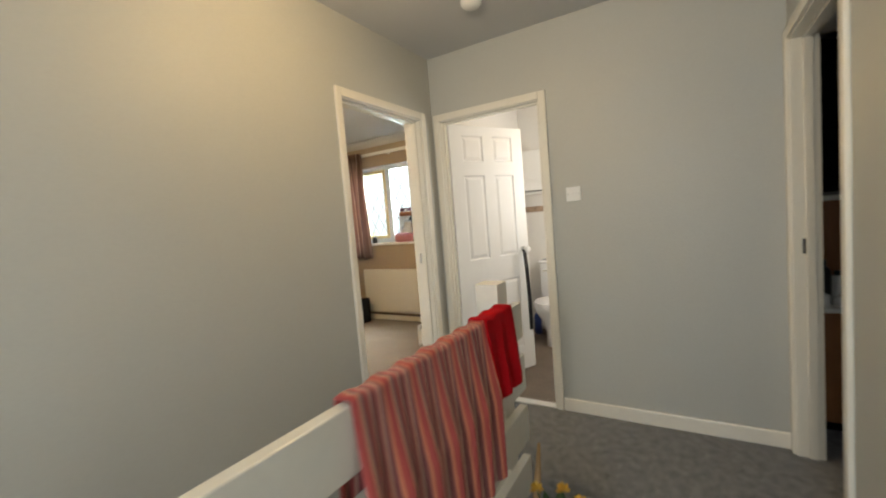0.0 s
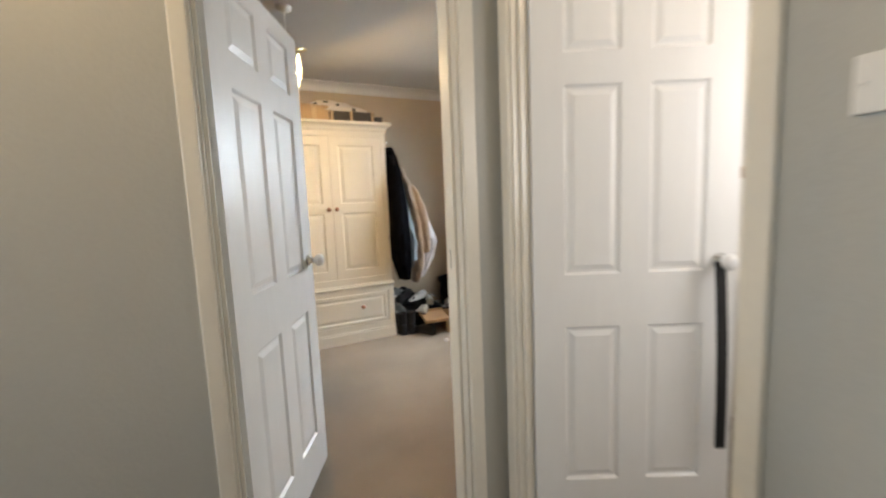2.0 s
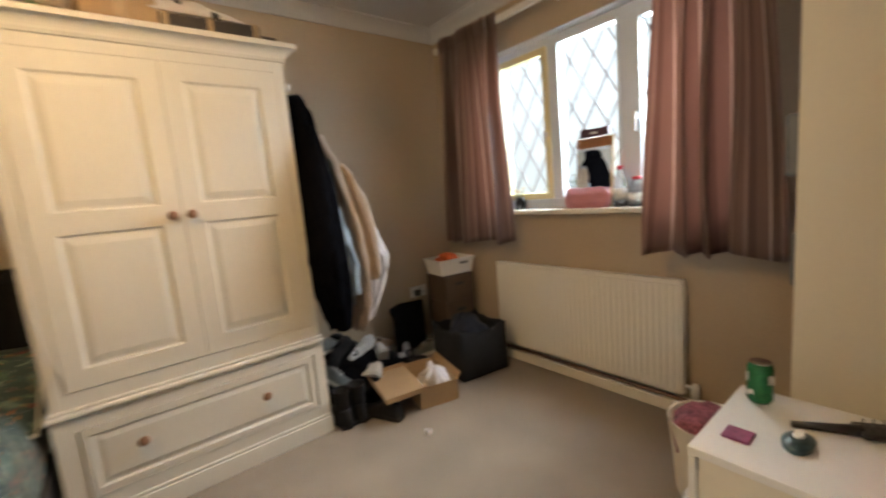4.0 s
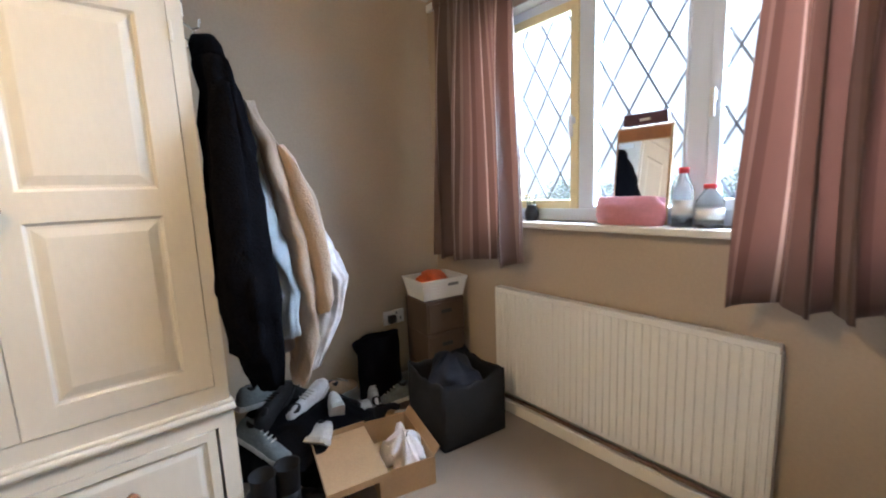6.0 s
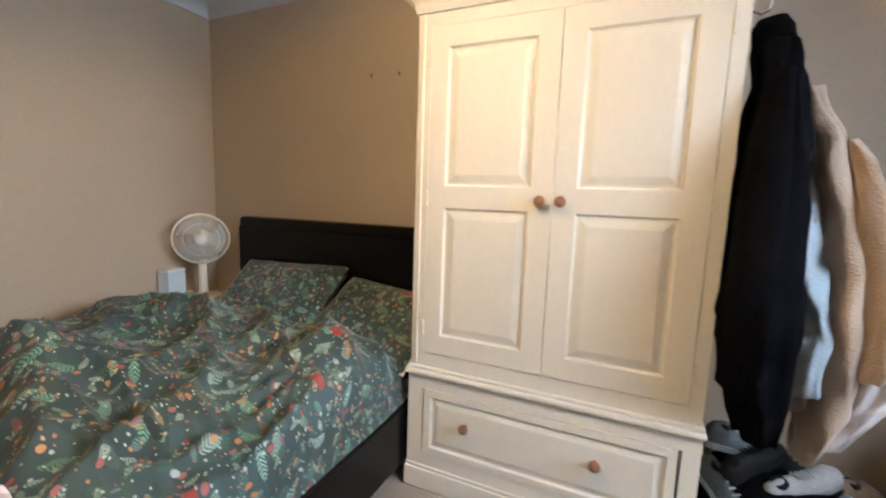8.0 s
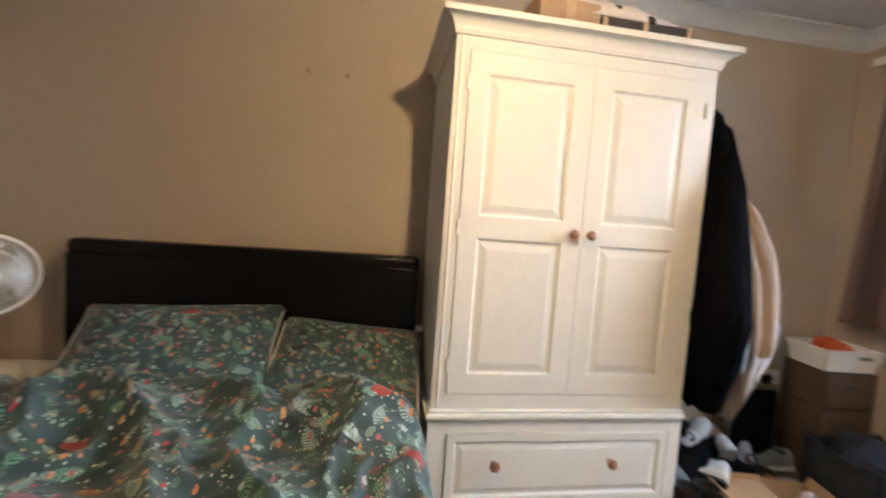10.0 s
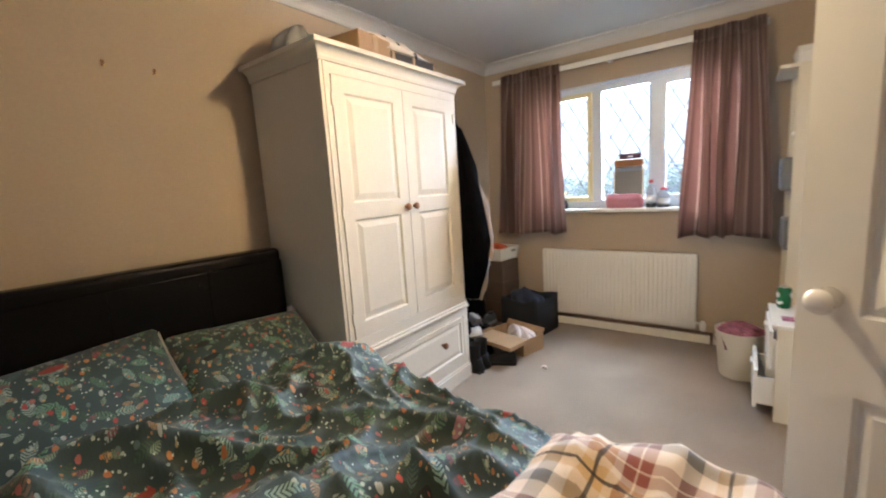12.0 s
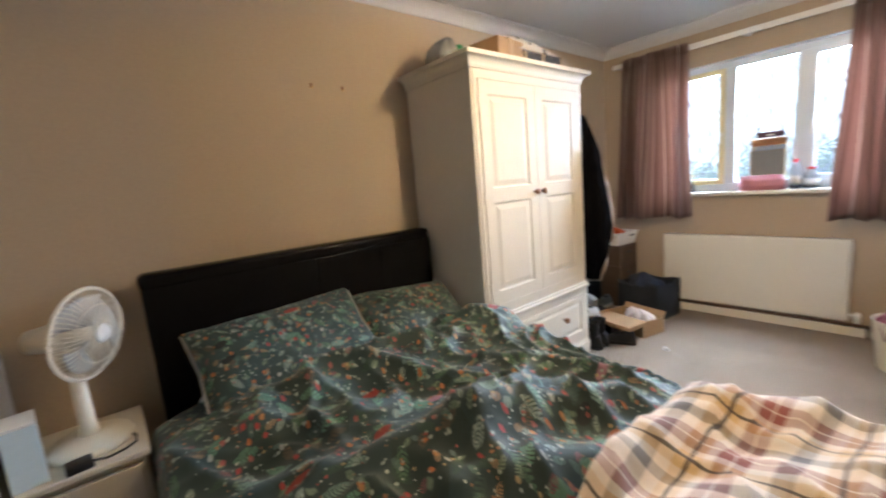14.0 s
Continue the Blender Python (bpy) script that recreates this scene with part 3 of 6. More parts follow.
def sheet(fn, nu, nv, su, sv):
    """A cloth grid: fn(u, v) with u and v from 0 to 1 gives a place; the UVs are metres."""
    bm = bmesh.new()
    layer = bm.loops.layers.uv.new("UVMap")
    grid = [[bm.verts.new(fn(i / nu, j / nv)) for j in range(nv + 1)] for i in range(nu + 1)]
    for i in range(nu):
        for j in range(nv):
            f = bm.faces.new((grid[i][j], grid[i + 1][j], grid[i + 1][j + 1], grid[i][j + 1]))
            for lp, (a, c) in zip(f.loops, ((i, j), (i + 1, j), (i + 1, j + 1), (i, j + 1))):
                lp[layer].uv = (a / nu * su, c / nv * sv)
    return bm


def thicken(ob, t, offset=-1.0):
    mod = ob.modifiers.new("thickness", "SOLIDIFY")
    mod.thickness, mod.offset = t, offset
    return ob


def loft(rings, seg=28, folds=6, amp=0.08, seed=0.0, rough=0.02):
    """A soft closed body: rings of (x, y, z, rx, ry) with folds running along it."""
    bm = bmesh.new()
    layer = bm.loops.layers.uv.new("UVMap")
    fine = []
    for a, b in zip(rings, rings[1:]):
        for k in range(5):
            fine.append([p + (q - p) * k / 5 for p, q in zip(a, b)])
    fine.append(list(rings[-1]))
    rows = []
    for r, (x, y, z, rx, ry) in enumerate(fine):
        row = []
        for i in range(seg):
            a = 2 * math.pi * i / seg
            n = noise.noise(Vector((math.cos(a) * 1.5 + seed, math.sin(a) * 1.5, z * 3)))
            k = 1 + amp * math.sin(folds * a + seed * 7 + 1.5 * z) + amp * 1.6 * n
            q = rough * noise.noise(Vector((x * 9 + math.cos(a), y * 9 + math.sin(a) * 2, z * 11 + seed)))
            row.append(bm.verts.new((x + rx * k * math.cos(a) + q, y + ry * k * math.sin(a) + q, z + q * 0.6)))
        rows.append(row)
    for r, (a, b) in enumerate(zip(rows, rows[1:])):
        for i in range(seg):
            f = bm.faces.new((a[i], a[(i + 1) % seg], b[(i + 1) % seg], b[i]))
            for lp, (u, v) in zip(f.loops, ((i, r), (i + 1, r), (i + 1, r + 1), (i, r + 1))):
                lp[layer].uv = (u / seg * 0.5, v * 0.03)
    bm.faces.new(rows[0][::-1])
    bm.faces.new(rows[-1])
    bmesh.ops.recalc_face_normals(bm, faces=bm.faces)
    return bm


def ground(name, label, category, group=""):
    return empty(name, Matrix(), label, category, group)


# ---- window ----
win = empty("window_1", Matrix(), "white plastic three-light window with leaded diamond panes", "window", kind="structure")
FX0, FX1 = 6.70, 6.76
part("frame", boxes(((FX0, WY0, WZ0), (FX1, WY0 + 0.05, WZ1)), ((FX0, WY1 - 0.05, WZ0), (FX1, WY1, WZ1)), ((FX0, WY0 + 0.05, WZ0), (FX1, WY1 - 0.05, WZ0 + 0.06)),
                    ((FX0, WY0 + 0.05, WZ1 - 0.05), (FX1, WY1 - 0.05, WZ1)), bevel=0.004), M_UPVC, win)
M1, M2 = 5.085, 4.625
for y in (M1, M2):
    part("mullion", boxes(((FX0 - 0.004, y - 0.035, WZ0 + 0.06), (FX1, y + 0.035, WZ1 - 0.05)), bevel=0.004), M_UPVC, win)
for k, (y0, y1) in enumerate(((M1 + 0.035, WY1 - 0.05), (M2 + 0.035, M1 - 0.035), (WY0 + 0.05, M2 - 0.035))):
    z0, z1 = WZ0 + 0.06, WZ1 - 0.05
    w = 0.04 if k != 1 else 0.012
    sash = part("sash", boxes(((FX0 - 0.012, y0, z0), (FX1 - 0.01, y0 + w, z1)), ((FX0 - 0.012, y1 - w, z0), (FX1 - 0.01, y1, z1)), ((FX0 - 0.012, y0 + w, z0), (FX1 - 0.01, y1 - w, z0 + w)),
                              ((FX0 - 0.012, y0 + w, z1 - w), (FX1 - 0.01, y1 - w, z1)), bevel=0.003), M_YELLOWED if k == 0 else M_UPVC, win, "yellowed window sash" if k == 0 else "")
    pane = part("pane", boxes(((FX0 + 0.022, y0 + w - 0.004, z0 + w - 0.004), (FX0 + 0.026, y1 - w + 0.004, z1 - w + 0.004))), M_GLASS, win, "clear leaded glass pane")
    pane.visible_shadow = False
    bm = bmesh.new()
    a0, a1, b0, b1 = y0 + w, y1 - w, z0 + w, z1 - w
    step, slope = 0.15, 1.75
    for sgn in (1, -1):
        n0 = -40
        for n in range(n0, 41):
            # strip z = sgn * slope * (y - a0) + c, cut to the pane
            c = b0 + n * step * slope
            ys = sorted(((b0 - c) / (sgn * slope) + a0, (b1 - c) / (sgn * slope) + a0))
            p, q = max(a0, ys[0]), min(a1, ys[1])
            if q - p < 0.01:
                continue
            d = Vector((0, q - p, sgn * slope * (q - p)))
            s0 = Vector((FX0 + 0.019, p, sgn * slope * (p - a0) + c))
            side = Vector((0, -d.z, d.y)).normalized() * 0.005
            vs = [bm.verts.new(v) for v in (s0 - side, s0 + d - side, s0 + d + side, s0 + side)]
            f = bm.faces.new(vs)
            ext = bmesh.ops.extrude_face_region(bm, geom=[f])
            bmesh.ops.translate(bm, vec=(0.002, 0, 0), verts=[g for g in ext["geom"] if isinstance(g, bmesh.types.BMVert)])
    part("leading", bm, M_LEAD, win, "grey lead diamond lattice")
    if k != 1:
        hy = y0 + 0.02 if k == 0 else y1 - 0.02
        part("handle", boxes(((FX0 - 0.04, hy - 0.009, 1.50), (FX0 - 0.012, hy + 0.009, 1.53)), ((FX0 - 0.045, hy - 0.008, 1.44), (FX0 - 0.032, hy + 0.008, 1.54)), bevel=0.003), M_WHITE, win, "white window handle")
structure("window_sill", boxes(((6.555, WY0 - 0.03, WZ0 - 0.03), (FX0 + 0.0, WY1 + 0.03, WZ0)), bevel=0.006), M_TRIM, "cream gloss painted window sill", "window sill")
structure("window_reveal", boxes(((EAST + 0.001, WY0, WZ1 - 0.004), (FX0, WY1, WZ1 - 0.0005)), ((EAST + 0.001, WY0 + 0.0005, WZ0), (FX0, WY0 + 0.004, WZ1 - 0.004)), ((EAST + 0.001, WY1 - 0.004, WZ0), (FX0, WY1 - 0.0005, WZ1 - 0.004))), M_CEIL, "white painted window reveal", "reveal")

# curtain track
track = ground("curtain_track", "white curtain track over the window", "curtain track")
part("rail", boxes(((6.495, 3.95, 2.215), (6.515, 5.97, 2.255)), bevel=0.004), M_WHITE, track)
for y in (4.0, 4.95, 5.92):
    part("bracket", boxes(((6.515, y - 0.015, 2.22), (EAST, y + 0.015, 2.25)), bevel=0.003), M_WHITE, track)
M_CURTAIN = striped("curtain_stripe", [(0, (0.19, 0.130, 0.115)), (0.2, (0.30, 0.225, 0.20)), (0.3, (0.125, 0.085, 0.076)), (0.50, (0.56, 0.48, 0.43)), (0.55, (0.18, 0.122, 0.11)), (0.78, (0.095, 0.063, 0.058)), (0.92, (0.31, 0.235, 0.21))], 0.30, 0, 0.42, 0.40, 0.15)


def curtain(y0, y1, ybot0, ybot1, seed, label):
    root = ground("curtain", label, "curtain", "pair of window curtains")

    def f(u, v):
        top, bot = y0 + (y1 - y0) * u, ybot0 + (ybot1 - ybot0) * u
        y = top + (bot - top) * v ** 0.8
        ph = u * 21 + seed + 1.7 * math.sin(u * 7 + seed) + 0.5 * math.sin(u * 4 + 2.2 * v)
        a = 0.020 + 0.030 * min(v * 2.2, 1.0) * (0.75 + 0.35 * math.sin(u * 11 + seed))
        tight = math.exp(-v * 9)
        x = 6.462 - 0.008 * v + a * math.sin(ph) * (1 - 0.4 * tight) + 0.010 * tight * math.sin(u * 120) + 0.018 * noise.noise(Vector((u * 5 + seed, v * 2, 0)))
        y += 0.016 * math.sin(2 * ph + 0.6) * v + 0.02 * math.sin(u * 9 + v * 3 + seed) * v
        z = 2.265 - 1.415 * v + 0.010 * math.sin(ph) * v - 0.012 * u * v
        return (x, y, z)
    part("fabric", sheet(f, 150, 34, 1.25, 1.4), M_CURTAIN, root, smooth=True)
    thicken(root.children[0], 0.003)

    def h(u, v):
        p = f(u, v * 0.05)
        return (p[0] - 0.006 - 0.006 * math.sin(u * 110), p[1], p[2] + 0.004 - 0.01 * v)
    part("pleat_heading", sheet(h, 150, 3, 1.25, 0.07), M_CURTAIN, root, smooth=True)
    thicken(root.children[1], 0.003)
    return root


curtain(5.32, 5.86, 5.28, 5.94, 0.0, "mauve-brown striped curtain hanging beside the wardrobe corner")
curtain(3.97, 4.36, 3.89, 4.42, 2.0, "mauve-brown striped curtain, drawn back beside a tall cabinet")

# ---- radiator ----
rad = ground("radiator", "white enamelled panel radiator under the window", "radiator")
bm = bmesh.new()
prof = []
n = 37
for i in range(n):
    y = 4.322 + (5.532 - 4.322) * i / n
    w = (5.532 - 4.322) / n
    prof += [(y, 0.0), (y + 0.30 * w, 0.0), (y + 0.42 * w, 0.007), (y + 0.88 * w, 0.007)]
prof.append((5.532, 0.0))
lo = [bm.verts.new((6.558 + d, y, 0.118)) for y, d in prof]
hi = [bm.verts.new((6.558 + d, y, 0.665)) for y, d in prof]
for i in range(len(prof) - 1):
    bm.faces.new((lo[i], lo[i + 1], hi[i + 1], hi[i]))
bmesh.ops.recalc_face_normals(bm, faces=bm.faces)
thicken(part("ribbed_panel", bm, M_RADIATOR, rad), 0.01)
part("casing", boxes(((6.556, 4.312, 0.663), (6.606, 5.542, 0.688)), ((6.558, 4.308, 0.10), (6.606, 4.324, 0.663)), ((6.558, 5.530, 0.10), (6.606, 5.546, 0.663)), ((6.558, 4.324, 0.097), (6.573, 5.530, 0.12)), bevel=0.003), M_RADIATOR, rad)
part("back_panel", boxes(((6.594, 4.332, 0.11), (6.606, 5.522, 0.66))), M_RADIATOR, rad)
for y in (4.262, 5.582):
    part("valve", lathe([(0.009, 0.07), (0.012, 0.085), (0.02, 0.09), (0.022, 0.135), (0.015, 0.16), (0.0, 0.165)], 14, at=(6.585, y, 0)), M_WHITE, rad, "white radiator valve", True)
    part("pipe", tube([(6.585, y, 0.066), (6.585, y, 0.08)], 0.008), M_WHITE, rad)
part("pipe", tube([(6.585, 4.262, 0.14), (6.585, 4.33, 0.14)], 0.008), M_WHITE, rad)
part("wall_bracket", boxes(((6.606, 4.6, 0.2), (EAST, 4.63, 0.6))), M_RADIATOR, rad)

# the brown run also draws the dark shadow line of the radiator gap
M_PIPE = material("pipe_gap_brown", (0.12, 0.07, 0.045), 0.5, 0.2, 20)
pp = ground("heating_pipe", "brown heating pipe that doubles as the shaded gap under the radiator", "pipe")
part("run", tube([(6.556, 4.19, 0.0765), (6.556, 4.8, 0.0765), (6.556, 5.62, 0.0765)], 0.0105, 10), M_PIPE, pp, smooth=True)
part("drop", tube([(6.522, 4.20, 0.0), (6.522, 4.20, 0.06), (6.54, 4.20, 0.0765), (6.56, 4.20, 0.0765)], 0.0105, 10), M_PIPE, pp, smooth=True)

# ---- wardrobe ----
wd = ground("wardrobe", "cream painted two-door wardrobe with one long drawer", "wardrobe")
X0, X1, YF, YB = 4.187, 5.220, 5.548, 6.10
for nm, lo_, hi_ in (("side", (X0, YF + 0.02, 0.535), (X0 + 0.02, YB, 1.90)), ("side", (X1 - 0.02, YF + 0.02, 0.535), (X1, YB, 1.90)), ("back", (X0 + 0.02, YB - 0.01, 0.535), (X1 - 0.02, YB, 1.90)),
                      ("top", (X0 + 0.02, YF + 0.03, 1.87), (X1 - 0.02, YB - 0.01, 1.894)), ("bottom", (X0 + 0.02, YF + 0.03, 0.535), (X1 - 0.02, YB - 0.01, 0.555)),
                      ("base_side", (X0 - 0.006, YF + 0.018, 0.09), (X0 + 0.012, YB, 0.498)), ("base_side", (X1 - 0.012, YF + 0.018, 0.09), (X1 + 0.006, YB, 0.498))):
    part(nm, boxes((lo_, hi_), bevel=0.002), M_WARD, wd)
ff = part("face_frame", panelled(X1 - X0, 0.535, 1.90, 0.02, ((0.0535, X1 - X0 - 0.0405),), ((0.593, 1.842),)), M_WARD, wd)
ff.matrix_local = pose(X0, YF + 0.01, 0)
ff = part("base_frame", panelled(X1 - X0 + 0.012, 0.09, 0.498, 0.022, ((0.070, X1 - X0 - 0.040),), ((0.160, 0.445),)), M_WARD, wd)
ff.matrix_local = pose(X0 - 0.006, YF + 0.005, 0)
part("corner_bead", lathe([(0.004, 0.545), (0.0055, 0.55), (0.0055, 1.885), (0.004, 1.89)], 8, at=(X0 + 0.022, YF, 0)), M_WARD, wd, smooth=True)
# crown moulding: a small bead, a cove and a flat top edge
bm = bmesh.new()
crown = [(0.0, 1.888), (0.008, 1.890), (0.010, 1.898)] + [(0.048 - 0.036 * math.cos(t), 1.902 + 0.040 * math.sin(t)) for t in [radians(x) for x in range(0, 91, 15)]] + [(0.055, 1.943), (0.055, 1.963), (0.052, 1.966)]
rows = [[bm.verts.new(p) for p in ((X0 - o, YB, z), (X0 - o, YF - o, z), (X1 + o, YF - o, z), (X1 + o, YB, z))] for o, z in crown]
for a, b in zip(rows, rows[1:]):
    for i in range(4):
        bm.faces.new((a[i], a[(i + 1) % 4], b[(i + 1) % 4], b[i]))
bm.faces.new(rows[0][::-1])
bm.faces.new(rows[-1])
bmesh.ops.recalc_face_normals(bm, faces=bm.faces)
part("cornice", bm, M_WARD, wd)
part("waist_moulding", boxes(((X0 - 0.020, YF - 0.022, 0.498), (X1 + 0.014, YB, 0.522)), bevel=0.010, seg=4), M_WARD, wd)
part("waist_moulding", boxes(((X0 - 0.010, YF - 0.012, 0.520), (X1 + 0.010, YB, 0.5355)), bevel=0.006, seg=3), M_WARD, wd)
part("plinth", boxes(((X0 - 0.015, YF - 0.016, 0), (X1 + 0.010, YB, 0.088)), bevel=0.004), M_WARD, wd)
part("plinth_moulding", boxes(((X0 - 0.010, YF - 0.011, 0.086), (X1 + 0.008, YB, 0.106)), bevel=0.007, seg=3), M_WARD, wd)
XM = 4.7155
for k, (a, b, ins) in enumerate(((X0 + 0.056, XM - 0.0013, (0.069, 0.076)), (XM + 0.0013, X1 - 0.043, (0.075, 0.077)))):
    w = b - a
    cols = ((ins[0], w - ins[1]),)
    rows_ = ((0.672, 1.18), (1.262, 1.765))
    door = part("door", panelled(w, 0.596, 1.839, 0.022, cols, rows_), M_WARD, wd)
    door.matrix_local = pose(a, YF + 0.007, 0)
    for r in rows_:
        part("panel", raised_panel((cols[0][0], r[0]), (cols[0][1], r[1]), 0.022, 0.008, 0.042), M_WARD, door)
    kx = w - 0.037 if k == 0 else 0.029
    part("knob", lathe([(0.0, 0.0), (0.009, 0.0), (0.008, -0.012), (0.017, -0.018), (0.020, -0.027), (0.014, -0.036), (0.0, -0.038)], 16, "y", (kx, -0.011, 1.218)), M_WOODKNOB, door, "turned dark wood knob", True)
    for z in (0.70, 1.215, 1.73):
        hx = -0.006 if k == 0 else w + 0.006
        part("hinge", boxes(((hx - 0.005, -0.016, z - 0.03), (hx + 0.005, -0.008, z + 0.03)), bevel=0.002), M_WARD, door)
dw = X1 - X0 - 0.126
drawer = part("drawer", panelled(dw, 0.163, 0.442, 0.022, ((0.028, dw - 0.028),), ((0.192, 0.413),)), M_WARD, wd)
drawer.matrix_local = pose(X0 + 0.069, YF + 0.0, 0)
part("panel", raised_panel((0.028, 0.192), (dw - 0.028, 0.413), 0.022, 0.007, 0.034), M_WARD, drawer)
for kx in (0.185, dw - 0.242):
    part("knob", lathe([(0.0, 0.0), (0.009, 0.0), (0.008, -0.014), (0.018, -0.02), (0.021, -0.03), (0.014, -0.04), (0.0, -0.042)], 16, "y", (kx, -0.010, 0.328)), M_WOODKNOB, drawer, "turned wood knob", True)

# ---- bed ----
bed = ground("bed_frame", "black faux-leather bed frame with padded headboard", "bed")
BX0, BX1 = 2.70, 4.15
for i in range(4):
    a = BX0 + (BX1 - BX0) * i / 4
    b_ = BX0 + (BX1 - BX0) * (i + 1) / 4
    part("headboard_pad", boxes(((a + 0.0006, 5.955, 0.12), (b_ - 0.0006, 6.03, 0.998)), bevel=0.003, seg=2), M_LEATHER, bed)
    if i:
        part("seam", tube([(a, 5.9565, 0.13), (a, 5.9565, 0.6), (a, 5.9565, 0.99)], 0.0022, 6), M_LEATHER, bed)
part("top_roll", boxes(((BX0 - 0.002, 5.9535, 0.985), (BX1 + 0.002, 6.056, 1.058)), bevel=0.026, seg=6), M_LEATHER, bed, smooth=True)
part("headboard_back", boxes(((BX0 + 0.01, 6.02, 0.05), (BX1 - 0.01, 6.05, 0.995)), bevel=0.01), M_LEATHER, bed)
part("side_rail", boxes(((BX0 - 0.01, 4.06, 0.08), (BX0 + 0.04, 5.955, 0.34)), bevel=0.012, seg=3), M_LEATHER, bed)
part("side_rail", boxes(((BX1 - 0.04, 4.06, 0.08), (BX1 + 0.01, 5.955, 0.34)), bevel=0.012, seg=3), M_LEATHER, bed)
part("foot_rail", boxes(((BX0 - 0.01, 4.01, 0.08), (BX1 + 0.01, 4.06, 0.34)), bevel=0.012, seg=3), M_LEATHER, bed)
for x in (BX0 + 0.02, BX1 - 0.06):
    for y in (4.03, 5.85):
        part("leg", boxes(((x, y, 0), (x + 0.05, y + 0.05, 0.1)), bevel=0.004), M_LEATHER, bed)
M_SHEET = material("white_sheet", (0.72, 0.70, 0.66), 0.85, 0.05, 8, 0.2, 200)
part("slat_base", boxes(((BX0 + 0.04, 4.06, 0.28), (BX1 - 0.04, 5.955, 0.30))), M_OAK, bed)
tagged(finish("mattress", boxes(((BX0 + 0.11, 4.07, 0.30), (BX1 - 0.045, 5.94, 0.53)), bevel=0.05, seg=4), M_SHEET, True), "white sheeted mattress on the bed frame", "mattress")
M_FLORAL = floral("floral_cotton")


def duvet_fn(u, v):
    # s runs across the bed, from hanging edge to hanging edge; t from foot to pillows
    s = -0.32 + u * (1.44 + 0.62)
    t = -0.10 + v * 1.89
    wdt = 1.44
    x0, y0 = 2.655, 4.03
    z = 0.585
    x, drop = x0 + min(max(s, 0), wdt), 0.0
    r = 0.06
    if s < 0:
        drop = -s
        x = x0 - r * (1 - math.exp(-drop / r)) * 0.5
    elif s > wdt:
        drop = s - wdt
        x = x0 + wdt + r * (1 - math.exp(-drop / r)) * 0.9 + 0.04 * math.sin(t * 5) * drop
    y = y0 + t
    if t < 0:
        y = y0 - 0.02
        z -= -t
    inner = min(max(min(s, wdt - s) / 0.25, 0.0), 1.0)
    p = Vector((x * 1.0, y * 1.0, 0.3))
    big = noise.noise(p * 1.9 + Vector((3, 1, 0)))
    fold = noise.noise(Vector((x * 2.2 + y * 2.6, (y - x) * 0.9, 1.7)) * 1.5)
    ridge = 1 - abs(noise.noise(Vector((x * 1.3 + y * 1.6 + 0.3 * big, (y - x) * 0.7, 4.2)) * 2.2))
    small = noise.noise(Vector((x * 9, y * 9, 2)))
    calm = min(max((y - 4.38) / 0.25, 0.0), 1.0)
    wrinkle = 1 - abs(noise.noise(Vector((x * 3.0 + y * 5.5 + 0.6 * fold, (y - x) * 2.0, 9.1)) * 1.9))
    flat = 1 - min(max((y - 5.48) / 0.12, 0.0), 1.0)
    crease = 1 - abs(noise.noise(Vector((x * 2.1 - y * 1.4 + 0.5 * fold, (y + x) * 1.1, 7.2)) * 2.4))
    z += (0.055 * big + 0.03 * fold + 0.062 * (ridge ** 5) + 0.034 * (crease ** 6) + 0.012 * (wrinkle ** 5) + 0.005 * small) * calm * flat - 0.06 * (1 - calm)
    # a heap towards the wardrobe side near the pillows
    z += 0.12 * math.exp(-((x - 3.97) / 0.2) ** 2 - ((y - 5.28) / 0.2) ** 2)
    z += 0.06 * math.exp(-((x - 3.35) / 0.5) ** 2 - ((y - 4.75) / 0.35) ** 2)
    z += 0.07 * math.exp(-((y - 5.33 - 0.05 * math.sin(x * 4)) / 0.13) ** 2) * min(max((3.85 - x) / 0.2, 0.0), 1.0)
    # two long rolls that run across the bed near the blanket
    for ax, ay, bx, by, hgt, wid in ((2.95, 4.84, 3.75, 4.55, 0.075, 0.07), (3.1, 4.60, 3.75, 4.40, 0.05, 0.05)):
        k = min(max(((x - ax) * (bx - ax) + (y - ay) * (by - ay)) / ((bx - ax) ** 2 + (by - ay) ** 2), 0.0), 1.0)
        dist = math.hypot(x - ax - k * (bx - ax), y - ay - k * (by - ay))
        z += hgt * math.exp(-(dist / wid) ** 2) * math.sin(math.pi * (0.12 + 0.76 * k))
    z -= 0.05 * min(max((y - 5.5) / 0.1, 0.0), 1.0)
    hang = 0.012 * math.sin(t * 8 + 1.5 * math.sin(t * 3)) * min(drop / 0.15, 1)
    x += hang if s > wdt else -hang
    edge = (1 - inner) ** 2 * 0.045
    z -= drop * (1.0 if s > 0 else 0.9) + edge
    return (x, y, max(z, 0.05))


duvet = part("duvet", sheet(duvet_fn, 190, 170, 2.06, 1.89), M_FLORAL, smooth=True)
thicken(duvet, 0.03)
tagged(duvet, "rumpled dark green floral duvet on the bed", "duvet")


